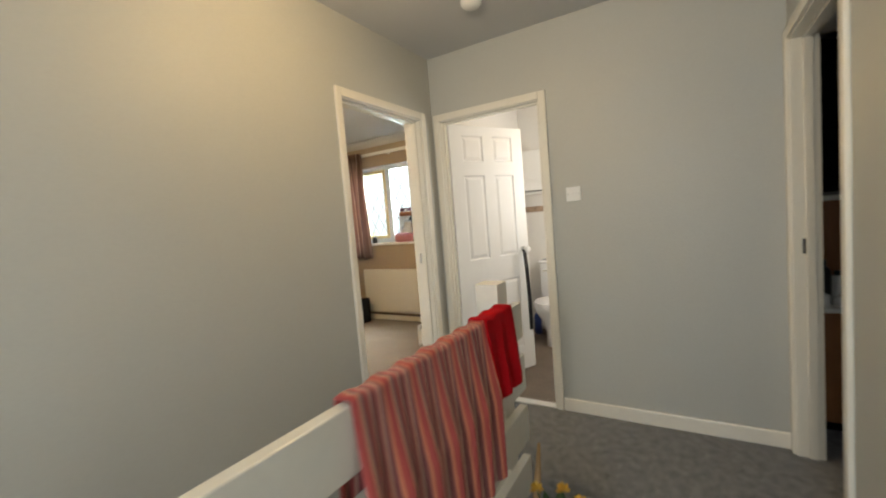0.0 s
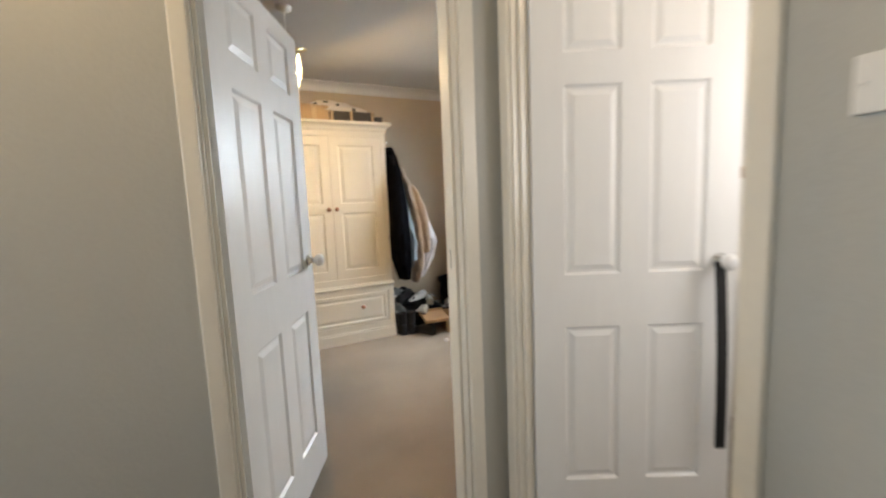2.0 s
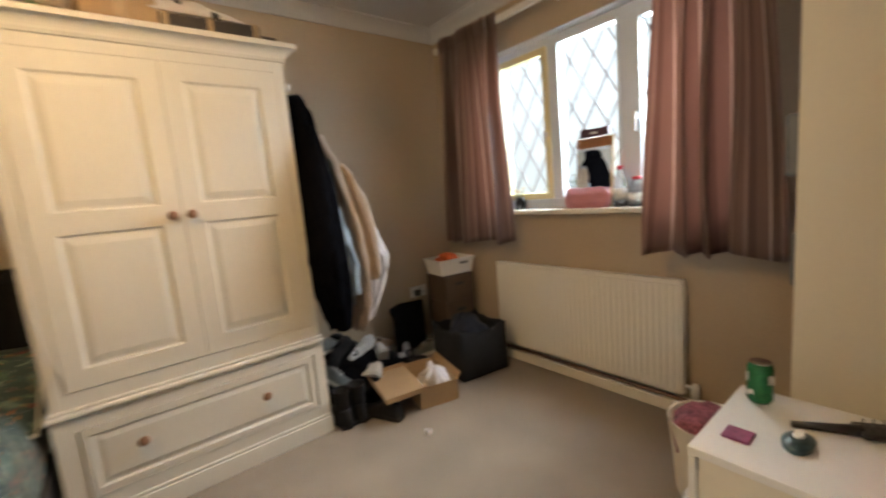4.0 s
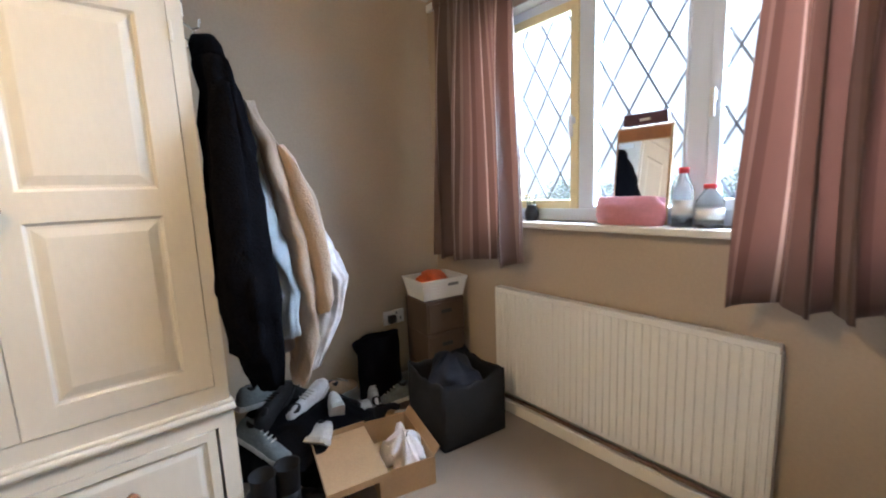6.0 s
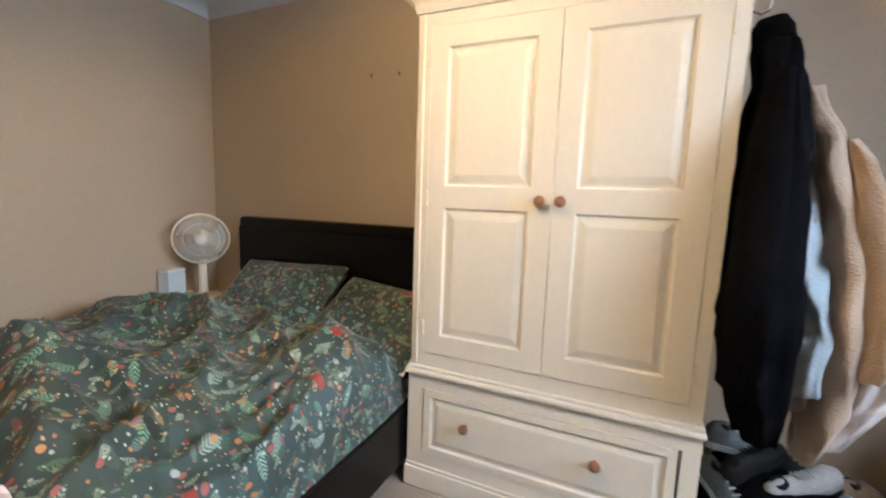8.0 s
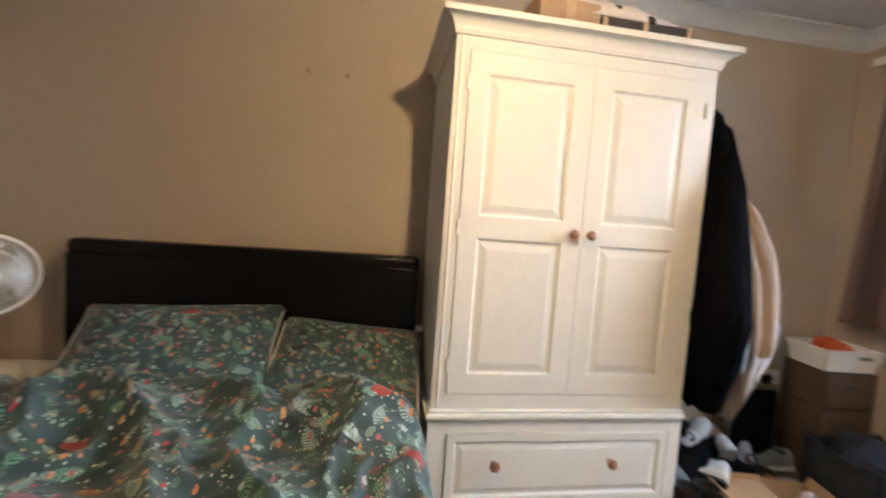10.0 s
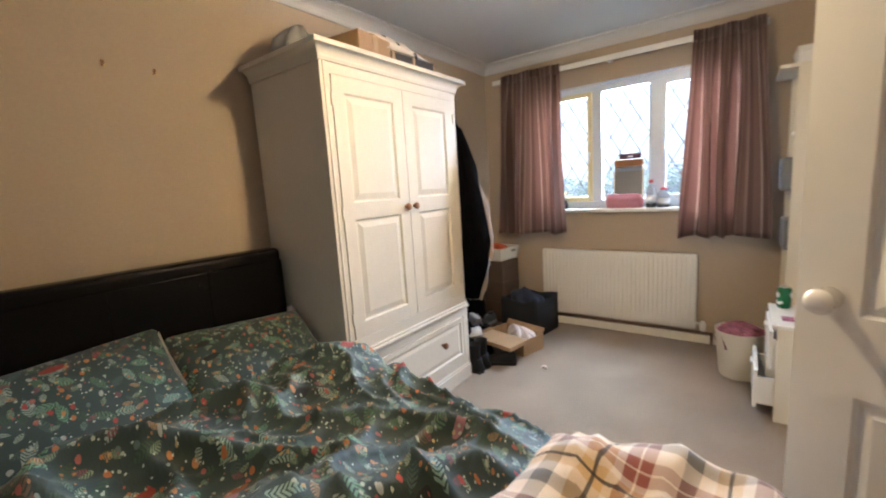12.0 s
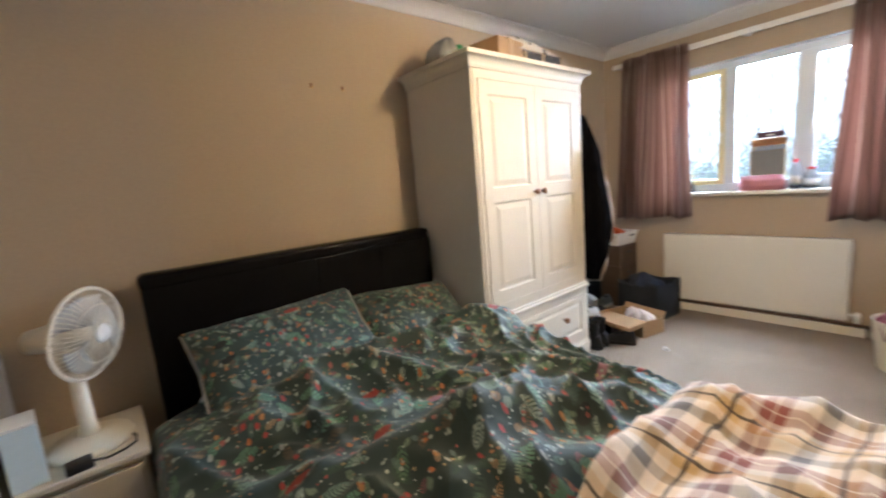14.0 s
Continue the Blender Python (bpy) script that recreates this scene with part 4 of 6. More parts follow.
def pillow(m, w, h, label):
    root = empty("pillow", m, label, "pillow", "bed pillows")

    def side(sgn):
        def f(u, v):
            a, b = 2 * u - 1, 2 * v - 1
            k = max(0.0, (1 - abs(a) ** 3.2) * (1 - abs(b) ** 3.2)) ** 0.55
            px = a * w / 2 * (1 - 0.05 * (1 - abs(b)) * abs(a))
            py = b * h / 2 * (1 - 0.09 * (1 - abs(a) ** 2) * abs(b))
            bump = 0.012 * noise.noise(Vector((a * 3 + w * 9, b * 3, sgn)))
            return (px * (1.0 if sgn > 0 else 1.03), py * (1.0 if sgn > 0 else 1.12) + (0.0 if sgn > 0 else 0.012), sgn * (0.075 * k + 0.002) + bump * k)
        return f
    part("case", sheet(side(1), 36, 26, w, h), M_FLORAL, root, smooth=True)
    part("back", sheet(side(-1), 36, 26, w, h), M_SHEET, root, "white pillow underside", True)
    return root


pillow(pose(3.19, 5.79, 0.655, 40, -2, 1), 0.76, 0.46, "dark green floral pillow propped on the headboard")
pillow(pose(3.86, 5.77, 0.618, 33, 4, -4), 0.61, 0.45, "dark green floral pillow slumped beside the wardrobe")
M_PLAID = plaid("plaid_flannel")


def throw_fn(u, v):
    # u runs across towards the open side of the bed, v from the bed over its foot; both ends hang down
    p, q = 3.22 + u * 1.18, 4.43 - v * 0.98
    q += 0.03 * math.sin(u * 5.0) * (1 - v)
    ex, ey, r = 4.03, 4.00, 0.07
    ox, oy = max(p - ex, 0.0), max(ey - q, 0.0)
    x = min(p, ex) + r * (1 - math.exp(-ox / r))
    y = max(q, ey) - r * (1 - math.exp(-oy / r))
    drop = math.hypot(ox - r * (1 - math.exp(-ox / r)), oy - r * (1 - math.exp(-oy / r)))
    if ox > 0 and oy > 0:
        k = 0.5 * min(ox, oy)
        x, y = x - 0.10 * min(k / 0.1, 1), y + 0.06 * min(k / 0.1, 1)
    lay = math.exp(-drop / 0.08)
    z = 0.603 - drop * 0.98
    z += lay * (0.026 * math.sin(p * 9 + q * 17 + 2 * noise.noise(Vector((p * 3, q * 3, 1)))) + 0.045 * noise.noise(Vector((p * 4, q * 5, 5))) + 0.02 * (1 - abs(noise.noise(Vector((p * 5 - q * 3, q * 6, 8))))) ** 6 + 0.012 * noise.noise(Vector((p * 14, q * 9, 3))))
    w = (1 - lay) * 0.022 * math.sin((p + q) * 26)
    if ox > oy:
        x += w
    else:
        y += w
    return (x, y, max(z, 0.12))


throw = part("plaid_blanket", sheet(throw_fn, 100, 90, 1.18, 0.98), M_PLAID, smooth=True)
thicken(throw, 0.012)
tagged(throw, "brown and cream plaid blanket draped over the foot of the bed", "blanket")

# ---- nightstand with fan ----
ns = ground("nightstand", "cream bedside cabinet beside the bed", "nightstand")
part("body", boxes(((WEST + 0.03, 5.70, 0.0), (2.615, 6.08, 0.475)), bevel=0.004), M_WARD, ns)
part("top", boxes(((WEST + 0.02, 5.67, 0.475), (2.63, 6.09, 0.50)), bevel=0.006), M_WARD, ns)
for z0, z1 in ((0.07, 0.25), (0.27, 0.45)):
    d_ = part("drawer", boxes(((WEST + 0.05, 5.682, z0), (2.60, 5.70, z1)), bevel=0.004), M_WARD, ns)
    part("knob", lathe([(0.0, 0.0), (0.008, 0.0), (0.014, -0.02), (0.0, -0.03)], 14, "y", (2.455, 5.684, (z0 + z1) / 2)), M_WOODKNOB, d_, "wood knob", True)

M_FAN = material("ivory_plastic", (0.74, 0.70, 0.60), 0.35, 0.03, 4)
M_FANGLASS = material("clear_blade", (0.80, 0.80, 0.78), 0.2, 0.02, 4, transmission=0.5)
fan = empty("desk_fan", pose(2.475, 5.86, 0.50, 0, 0, 54) @ Matrix.Scale(1.0, 4), "ivory plastic desk fan on the bedside cabinet", "fan")
part("base", lathe([(0.0, 0.0), (0.12, 0.0), (0.125, 0.012), (0.115, 0.03), (0.05, 0.045), (0.0, 0.048)], 36), M_FAN, fan, smooth=True)
part("stem", lathe([(0.034, 0.03), (0.024, 0.09), (0.022, 0.28), (0.0, 0.285)], 18), M_FAN, fan, smooth=True)
head = part("motor_housing", lathe([(0.0, 0.02), (0.03, 0.018), (0.048, 0.0), (0.05, -0.08), (0.042, -0.17), (0.0, -0.18)], 22, "y", (0, 0.05, 0)), M_FAN, fan, smooth=True)
head.matrix_local = pose(0, 0, 0.41, 6, 0, 180)
cage = part("guard", bmesh.new(), M_FAN, fan, "ivory wire guard")
bm = bmesh.new()


def ring_bm(bm, r, y, w):
    t = tube([(r * math.cos(k * math.pi / 20), y, r * math.sin(k * math.pi / 20)) for k in range(41)], w, 5)
    me = bpy.data.meshes.new("tmp")
    t.to_mesh(me)
    t.free()
    bm.from_mesh(me)
    bpy.data.meshes.remove(me)


def bar_bm(bm, pts, w):
    t = tube(pts, w, 4)
    me = bpy.data.meshes.new("tmp")
    t.to_mesh(me)
    t.free()
    bm.from_mesh(me)
    bpy.data.meshes.remove(me)


ring_bm(bm, 0.155, 0.0, 0.007)
ring_bm(bm, 0.10, 0.036, 0.002)
ring_bm(bm, 0.10, -0.036, 0.002)
for k in range(56):
    a = 2 * math.pi * k / 56
    c_, s_ = math.cos(a), math.sin(a)
    for sg in (1, -1):
        bar_bm(bm, [(0.035 * c_, sg * 0.05, 0.035 * s_), (0.09 * c_, sg * 0.045, 0.09 * s_), (0.135 * c_, sg * 0.028, 0.135 * s_), (0.155 * c_, 0, 0.155 * s_)], 0.0013)
bm.to_mesh(cage.data)
bm.free()
cage.matrix_local = pose(0, -0.07, 0.41, 6)
hub = part("guard_badge", lathe([(0.0, -0.056), (0.03, -0.054), (0.034, -0.046), (0.0, -0.045)], 24, "y"), M_WHITE, fan, "white round badge", True)
hub.matrix_local = pose(0, -0.07, 0.41, 6)
for k in range(3):
    def blade(u, v, k=k):
        a = (v - 0.5) * 1.5 * (0.6 + 0.6 * u) + k * 2 * math.pi / 3
        r = 0.03 + 0.105 * u
        return (r * math.cos(a), (v - 0.5) * 0.045, r * math.sin(a))
    bl = part("blade", sheet(blade, 8, 8, 0.1, 0.1), M_FANGLASS, fan, "clear plastic blade", True)
    thicken(bl, 0.002, 0)
    bl.matrix_local = pose(0, -0.07, 0.41, 6)

M_PALEBLUE = material("pale_blue_card", (0.55, 0.66, 0.72), 0.5, 0.04, 5)
tissue = empty("gift_box", pose(2.325, 5.755, 0.50, 0, 0, 8), "pale blue upright box on the bedside cabinet", "box")
part("body", boxes(((-0.042, -0.06, 0.0), (0.042, 0.06, 0.195)), bevel=0.003), M_PALEBLUE, tissue)
part("lid", boxes(((-0.044, -0.062, 0.195), (0.044, 0.062, 0.205)), bevel=0.002), M_WHITE, tissue, "white lid")
M_BLACKPL = material("black_plastic", (0.015, 0.015, 0.016), 0.3, 0.1, 10)
adapter = empty("power_adapter", pose(2.445, 5.705, 0.50, 0, 0, 8), "black power adapter with trailing lead", "adapter")
part("body", boxes(((-0.035, -0.028, 0.0), (0.035, 0.028, 0.03)), bevel=0.006), M_BLACKPL, adapter, smooth=True)
part("lead", tube([(0.03, 0.0, 0.012), (0.07, -0.012, 0.006), (0.12, -0.005, 0.006), (0.155, 0.02, 0.006), (0.165, 0.07, 0.006), (0.15, 0.12, 0.006)], 0.004), M_BLACKPL, adapter)
M_BLUE = material("blue_plastic", (0.03, 0.06, 0.25), 0.3, 0.1, 10)
tagged(finish("lighter", boxes(((2.545, 5.80, 0.50), (2.575, 5.812, 0.512)), bevel=0.003), M_BLUE), "small blue plastic lighter on the bedside cabinet", "lighter")

# ---- drawer unit and tall cabinet by the south wall ----
M_CREAMLAM = material("cream_laminate", (0.78, 0.74, 0.63), 0.35, 0.02, 3)
du = ground("drawer_unit", "white two-drawer unit with its drawers ajar", "drawer unit")
for nm, lo_, hi_ in (("side_panel", (5.53, 3.32, 0.0), (5.548, 3.88, 0.50)), ("side_panel", (5.932, 3.32, 0.0), (5.95, 3.88, 0.50)), ("back_panel", (5.548, 3.32, 0.0), (5.932, 3.335, 0.50)), ("bottom_panel", (5.548, 3.335, 0.03), (5.932, 3.87, 0.045))):
    part(nm, boxes((lo_, hi_), bevel=0.001), M_CREAMLAM, du)
part("top", boxes(((5.525, 3.315, 0.50), (5.955, 3.905, 0.522)), bevel=0.002), M_WHITE, du)
for z0, z1, pull in ((0.05, 0.26, 0.07), (0.27, 0.48, 0.015)):
    d_ = part("drawer", boxes(((5.552, 3.88 + pull, z0), (5.928, 3.898 + pull, z1)), ((5.56, 3.40 + pull, z0 + 0.02), (5.572, 3.88 + pull, z1 - 0.04)), ((5.908, 3.40 + pull, z0 + 0.02), (5.92, 3.88 + pull, z1 - 0.04)), ((5.572, 3.40 + pull, z0 + 0.02), (5.908, 3.88 + pull, z0 + 0.03)), bevel=0.002), M_WHITE, du)
    part("grip", boxes(((5.70, 3.898 + pull, z1 - 0.03), (5.78, 3.912 + pull, z1 - 0.015)), bevel=0.002), M_WHITE, d_)

tc = ground("tall_cabinet", "tall cream bookcase with open shelves", "bookcase")
part("side_panel", boxes(((6.15, 3.40, 0), (6.168, 3.82, 1.86)), bevel=0.001), M_CREAMLAM, tc)
part("side_panel", boxes(((6.532, 3.40, 0), (6.55, 3.82, 1.86)), bevel=0.001), M_CREAMLAM, tc)
part("back_panel", boxes(((6.168, 3.40, 0), (6.532, 3.406, 1.86))), M_CREAMLAM, tc)
for z in (0.06, 0.42, 0.78, 1.14, 1.5):
    part("shelf", boxes(((6.168, 3.406, z), (6.532, 3.81, z + 0.018)), bevel=0.001), M_CREAMLAM, tc)
part("top", boxes(((6.14, 3.395, 1.86), (6.56, 3.90, 1.88)), bevel=0.002), M_CREAMLAM, tc)
M_GREYPL = material("grey_plastic", (0.18, 0.19, 0.20), 0.4, 0.1, 6)
tagged(finish("storage_box", boxes(((6.19, 3.56, 1.162), (6.50, 3.86, 1.36)), bevel=0.01), M_GREYPL), "dark grey storage box on a cabinet shelf", "storage box")
tagged(finish("storage_box", boxes(((6.19, 3.5, 0.80), (6.5, 3.84, 0.98)), bevel=0.01), M_GREYPL), "dark grey storage box on a cabinet shelf", "storage box")
wb = ground("card_box", "white card box on top of the bookcase", "box")
part("body", boxes(((6.22, 3.60, 1.88), (6.44, 3.82, 1.96)), bevel=0.004), M_WHITE, wb)
part("lid", boxes(((6.215, 3.595, 1.955), (6.445, 3.825, 1.985)), bevel=0.004), M_WHITE, wb)
M_TOY = material("cream_plush", (0.5, 0.42, 0.32), 0.95, 0.15, 30, 0.6, 200, sheen=0.4)
bm = loft([(6.30, 3.48, 1.88, 0.05, 0.05), (6.30, 3.48, 1.93, 0.07, 0.07), (6.30, 3.48, 1.98, 0.05, 0.055), (6.30, 3.48, 2.02, 0.055, 0.06), (6.30, 3.48, 2.06, 0.02, 0.02)], 18, 2, 0.05, 3.0, 0.01)
tagged(finish("soft_toy", bm, M_TOY, True), "cream plush soft toy on top of the bookcase", "soft toy")

M_CAN = material("green_can_paint", (0.02, 0.16, 0.06), 0.25, 0.35, 12, metal=0.3)
can = empty("drinks_can", pose(5.88, 3.84, 0.522), "green metal drinks can on the drawer unit", "can")
part("body", lathe([(0.0, 0.0), (0.026, 0.0), (0.033, 0.012), (0.033, 0.105), (0.027, 0.118), (0.0, 0.118)], 24), M_CAN, can, smooth=True)
part("lid", lathe([(0.0, 0.1185), (0.026, 0.1185), (0.027, 0.122), (0.0, 0.1195)], 24), M_CHROME, can, "silver can lid")


def print_patch(a0, a1, z0, z1):
    def f(u, v):
        a = a0 + (a1 - a0) * u
        return (0.0335 * math.cos(a), 0.0335 * math.sin(a), z0 + (z1 - z0) * v + 0.004 * math.sin(u * 9))
    return f


for a0, a1, z0, z1 in ((1.2, 2.4, 0.062, 0.088), (1.7, 2.9, 0.026, 0.040), (4.0, 5.2, 0.062, 0.088)):
    thicken(part("print", sheet(print_patch(a0, a1, z0, z1), 12, 2, 1, 1), M_WHITE, can, "pale printed patch"), 0.0004)
M_PINK = material("hot_pink_plastic", (0.72, 0.04, 0.17), 0.3, 0.04, 6)
bm = lathe([(0.0, 0.0), (0.042, 0.0), (0.056, 0.125), (0.054, 0.127), (0.04, 0.01), (0.0, 0.008)], 28, at=(5.67, 3.50, 0.522))
tagged(finish("plastic_cup", bm, M_PINK, True), "hot pink plastic beaker on the drawer unit", "beaker")
brush = empty("hairbrush", pose(5.86, 3.60, 0.522, 0, 0, -60), "black paddle hairbrush on the drawer unit", "hairbrush")
part("handle", tube([(-0.17, 0, 0.012), (-0.08, 0, 0.012), (-0.03, 0, 0.012)], [0.009, 0.012, 0.016]), M_BLACKPL, brush, smooth=True)
part("paddle", boxes(((-0.04, -0.035, 0.004), (0.1, 0.035, 0.02)), bevel=0.009, seg=3), M_BLACKPL, brush, smooth=True)
part("bristles", boxes(*[((x / 100, y / 100 - 0.001, 0.02), (x / 100 + 0.002, y / 100 + 0.001, 0.034)) for x in range(-2, 10, 2) for y in (-2, 0, 2)]), M_BLACKPL, brush)
M_TEALPL = material("teal_plastic", (0.035, 0.075, 0.085), 0.3, 0.5, 25)
cc = empty("compact_case", pose(5.70, 3.72, 0.522), "dark teal oval case with a white top", "compact")
part("shell", loft([(0, 0, 0.0, 0.05, 0.03), (0, 0, 0.013, 0.052, 0.032), (0, 0, 0.024, 0.03, 0.018), (0, 0, 0.027, 0.006, 0.004)], 20, 1, 0.0, 1, 0.0), M_TEALPL, cc, smooth=True)
part("top_button", loft([(0.005, 0, 0.022, 0.022, 0.013), (0.005, 0, 0.029, 0.020, 0.011), (0.005, 0, 0.030, 0.004, 0.003)], 18, 1, 0.0, 1, 0.0), M_WHITE, cc, "white oval top", True)
M_CARD2 = material("mauve_card", (0.30, 0.08, 0.17), 0.4, 0.3, 40)
tagged(finish("card_packet", boxes(((5.62, 3.80, 0.522), (5.68, 3.86, 0.530)), bevel=0.002), M_CARD2), "small mauve packet on the drawer unit", "packet")

bin_ = empty("waste_bin", pose(6.06, 4.03, 0), "cream waste bin filled with pink cloths", "waste bin")
part("bucket", lathe([(0.0, 0.0), (0.10, 0.0), (0.105, 0.01), (0.135, 0.30), (0.138, 0.305), (0.128, 0.30), (0.1, 0.015), (0.0, 0.012)], 32), M_CREAMLAM, bin_, smooth=True)
M_PINKCLOTH = material("pink_print_cloth", (0.27, 0.085, 0.11), 0.9, 0.8, 25, 0.3, 100)
bm = loft([(6.06, 4.03, 0.2, 0.10, 0.10), (6.06, 4.03, 0.28, 0.11, 0.11), (6.05, 4.02, 0.32, 0.085, 0.085), (6.08, 4.05, 0.345, 0.03, 0.035)], 26, 5, 0.22, 2.0, 0.03)
tagged(finish("scarf", bm, M_PINKCLOTH, True), "crumpled pink printed scarf in the waste bin", "scarf")

# leaning mirror
lm = empty("leaning_mirror", pose(5.275, 3.515, 0.0, 5.5, 0, 0), "tall wooden-framed mirror leaning on the wall", "mirror")
for lo_, hi_ in (((-0.265, -0.012, 0), (-0.23, 0.012, 1.62)), ((0.23, -0.012, 0), (0.265, 0.012, 1.62)), ((-0.23, -0.012, 0), (0.23, 0.012, 0.035)), ((-0.23, -0.012, 1.585), (0.23, 0.012, 1.62))):
    part("frame_rail", boxes((lo_, hi_), bevel=0.003), M_OAK, lm)
part("mirror_glass", boxes(((-0.23, -0.004, 0.035), (0.23, 0.004, 1.585))), M_MIRROR, lm, "silvered mirror glass")
part("backing", boxes(((-0.23, -0.010, 0.035), (0.23, -0.005, 1.585))), M_BLACKPL, lm)
fb = empty("folding_screen", pose(4.93, 3.305, 0.0, 1.5, 0, 0), "black folded board leaning behind the mirror", "folding board")
part("board", boxes(((-0.14, 0.0, 0.03), (0.14, 0.02, 1.45)), bevel=0.008), M_BLACK, fb)
part("leg", tube([(-0.1, 0.03, 0.0), (0.1, 0.03, 1.1)], 0.01), M_BLACKPL, fb)
part("leg", tube([(0.1, 0.045, 0.0), (-0.1, 0.045, 1.1)], 0.01), M_BLACKPL, fb)

# ---- things on the window sill ----
M_PINKBAG = material("pink_satin", (0.55, 0.22, 0.26), 0.5, 0.1, 10, 0.1, 60)
bm = loft([(6.63, 4.85, WZ0, 0.045, 0.135), (6.63, 4.85, WZ0 + 0.03, 0.05, 0.145), (6.63, 4.85, WZ0 + 0.08, 0.042, 0.14), (6.63, 4.86, WZ0 + 0.115, 0.02, 0.12)], 24, 3, 0.05, 1.4, 0.012)
tagged(finish("wash_bag", bm, M_PINKBAG, True), "pink soft wash bag on the window sill", "wash bag")
vm = empty("vanity_mirror", pose(6.672, 4.825, WZ0, 0, 6, 0), "small upright mirror propped against the window", "mirror")
part("frame", boxes(((-0.006, -0.115, 0), (0.006, 0.115, 0.40)), bevel=0.003), M_OAK, vm)
part("mirror_glass", boxes(((-0.0085, -0.105, 0.01), (-0.0062, 0.105, 0.34))), M_MIRROR, vm, "mirror glass")
part("top_panel", boxes(((-0.0085, -0.105, 0.345), (-0.0062, 0.105, 0.392))), M_PINE, vm)
M_PURPLE = material("dark_purple_card", (0.06, 0.015, 0.035), 0.4, 0.3, 20)
pb = empty("cosmetics_box", pose(6.70, 4.81, WZ0 + 0.40, 0, 0, 3), "dark purple cosmetics box on the small mirror", "box")
part("body", boxes(((-0.028, -0.085, 0), (-0.002, 0.085, 0.045)), bevel=0.002), M_PURPLE, pb)
part("print", boxes(((-0.0295, -0.02, 0.014), (-0.0282, 0.02, 0.024))), M_WHITE, pb)
M_CLEARPL = material("clear_plastic", (0.9, 0.93, 0.95), 0.08, 0.02, 6, transmission=0.9)
M_REDCAP = material("red_cap", (0.55, 0.03, 0.04), 0.35, 0.05, 6)


def bottle(y, h, r, label):
    root = empty("plastic_bottle", pose(6.64, y, WZ0), label, "bottle", "bottles on the sill")
    part("body", lathe([(0.0, 0.0), (r, 0.0), (r, h * 0.62), (r * 0.45, h * 0.85), (r * 0.42, h * 0.9), (0.0, h * 0.9)], 20), M_CLEARPL, root, smooth=True)
    part("cap", lathe([(r * 0.5, h * 0.9), (r * 0.5, h), (0.0, h)], 16), M_REDCAP, root, "red screw cap", True)
    part("label", lathe([(r + 0.001, h * 0.2), (r + 0.001, h * 0.45)], 20), M_WHITE, root, "white bottle label", True)


bottle(4.645, 0.22, 0.036, "clear plastic bottle with a red cap, tall")
bottle(4.555, 0.155, 0.045, "squat clear plastic bottle with a red cap")
M_PETAL = material("yellow_petal", (0.65, 0.40, 0.06), 0.7, 0.2, 20)
M_PETALW = material("cream_petal", (0.75, 0.68, 0.5), 0.7, 0.1, 20)
M_STEM = material("leaf_green", (0.035, 0.08, 0.03), 0.6, 0.3, 20)
fl = empty("potted_flowers", pose(6.65, 5.36, WZ0), "small vase of yellow and cream flowers on the sill", "flowers")
part("vase", lathe([(0.0, 0.0), (0.03, 0.0), (0.036, 0.04), (0.024, 0.07), (0.028, 0.08), (0.0, 0.075)], 20), M_BLACKPL, fl, smooth=True)
for k in range(7):
    a = k * 2.4
    c_ = Vector((0.02 * math.cos(a), 0.032 * math.sin(a), 0.11 + 0.012 * (k % 3)))
    bm = bmesh.new()
    for j in range(9):
        t_ = j * 2 * math.pi / 9
        d_ = Vector((math.cos(t_), math.sin(t_), 0.5))
        sd = Vector((-math.sin(t_), math.cos(t_), 0)) * 0.007
        vs = [bm.verts.new(c_ + q) for q in (Vector((0, 0, 0)), d_ * 0.013 + sd, d_ * 0.022, d_ * 0.013 - sd)]
        bm.faces.new(vs)
    part("bloom", bm, M_PETAL if k % 2 else M_PETALW, fl, "yellow bloom" if k % 2 else "cream bloom")
    part("stem", tube([(c_.x * 0.3, c_.y * 0.3, 0.05), tuple(c_)], 0.002, 5), M_STEM, fl)

# ---- pendant lamp ----
M_GLOW = material("lit_crystal", (0.9, 0.85, 0.7), 0.2, 0.02, 10, emit=(1.0, 0.78, 0.42), strength=5.0)
pend = empty("pendant_lamp", pose(4.335, 4.66, 0), "lit pendant lamp with a faceted crystal shade", "pendant lamp")
part("ceiling_rose", lathe([(0.0, CEIL), (0.045, CEIL), (0.045, CEIL - 0.012), (0.02, CEIL - 0.03), (0.0, CEIL - 0.032)], 24), M_WHITE, pend, smooth=True)
part("flex", tube([(0, 0, CEIL - 0.03), (0, 0, 2.20)], 0.003), M_WHITE, pend)
cap = part("cap", lathe([(0.0, 0.035), (0.025, 0.032), (0.115, 0.005), (0.12, 0.0), (0.0, 0.0)], 30), M_BRASS, pend, "brass lamp cap", True)
cap.matrix_local = Matrix.Translation((0, 0, 2.172)) @ Matrix.Rotation(radians(17.8), 4, Vector((math.cos(radians(-63)), math.sin(radians(-63)), 0)))
for row, (z0, z1, r0, r1) in enumerate(((2.08, 2.165, 0.072, 0.066), (1.985, 2.072, 0.05, 0.072))):
    for k in range(12):
        a = 2 * math.pi * (k + 0.5 * row) / 12
        bead = part("crystal", tube([(r0 * math.cos(a), r0 * math.sin(a), z0), ((r0 + r1) / 2 * math.cos(a), (r0 + r1) / 2 * math.sin(a), (z0 + z1) / 2), (r1 * math.cos(a), r1 * math.sin(a), z1)], [0.005, 0.0075, 0.005], 6), M_GLOW, pend)
        bead.visible_shadow = False
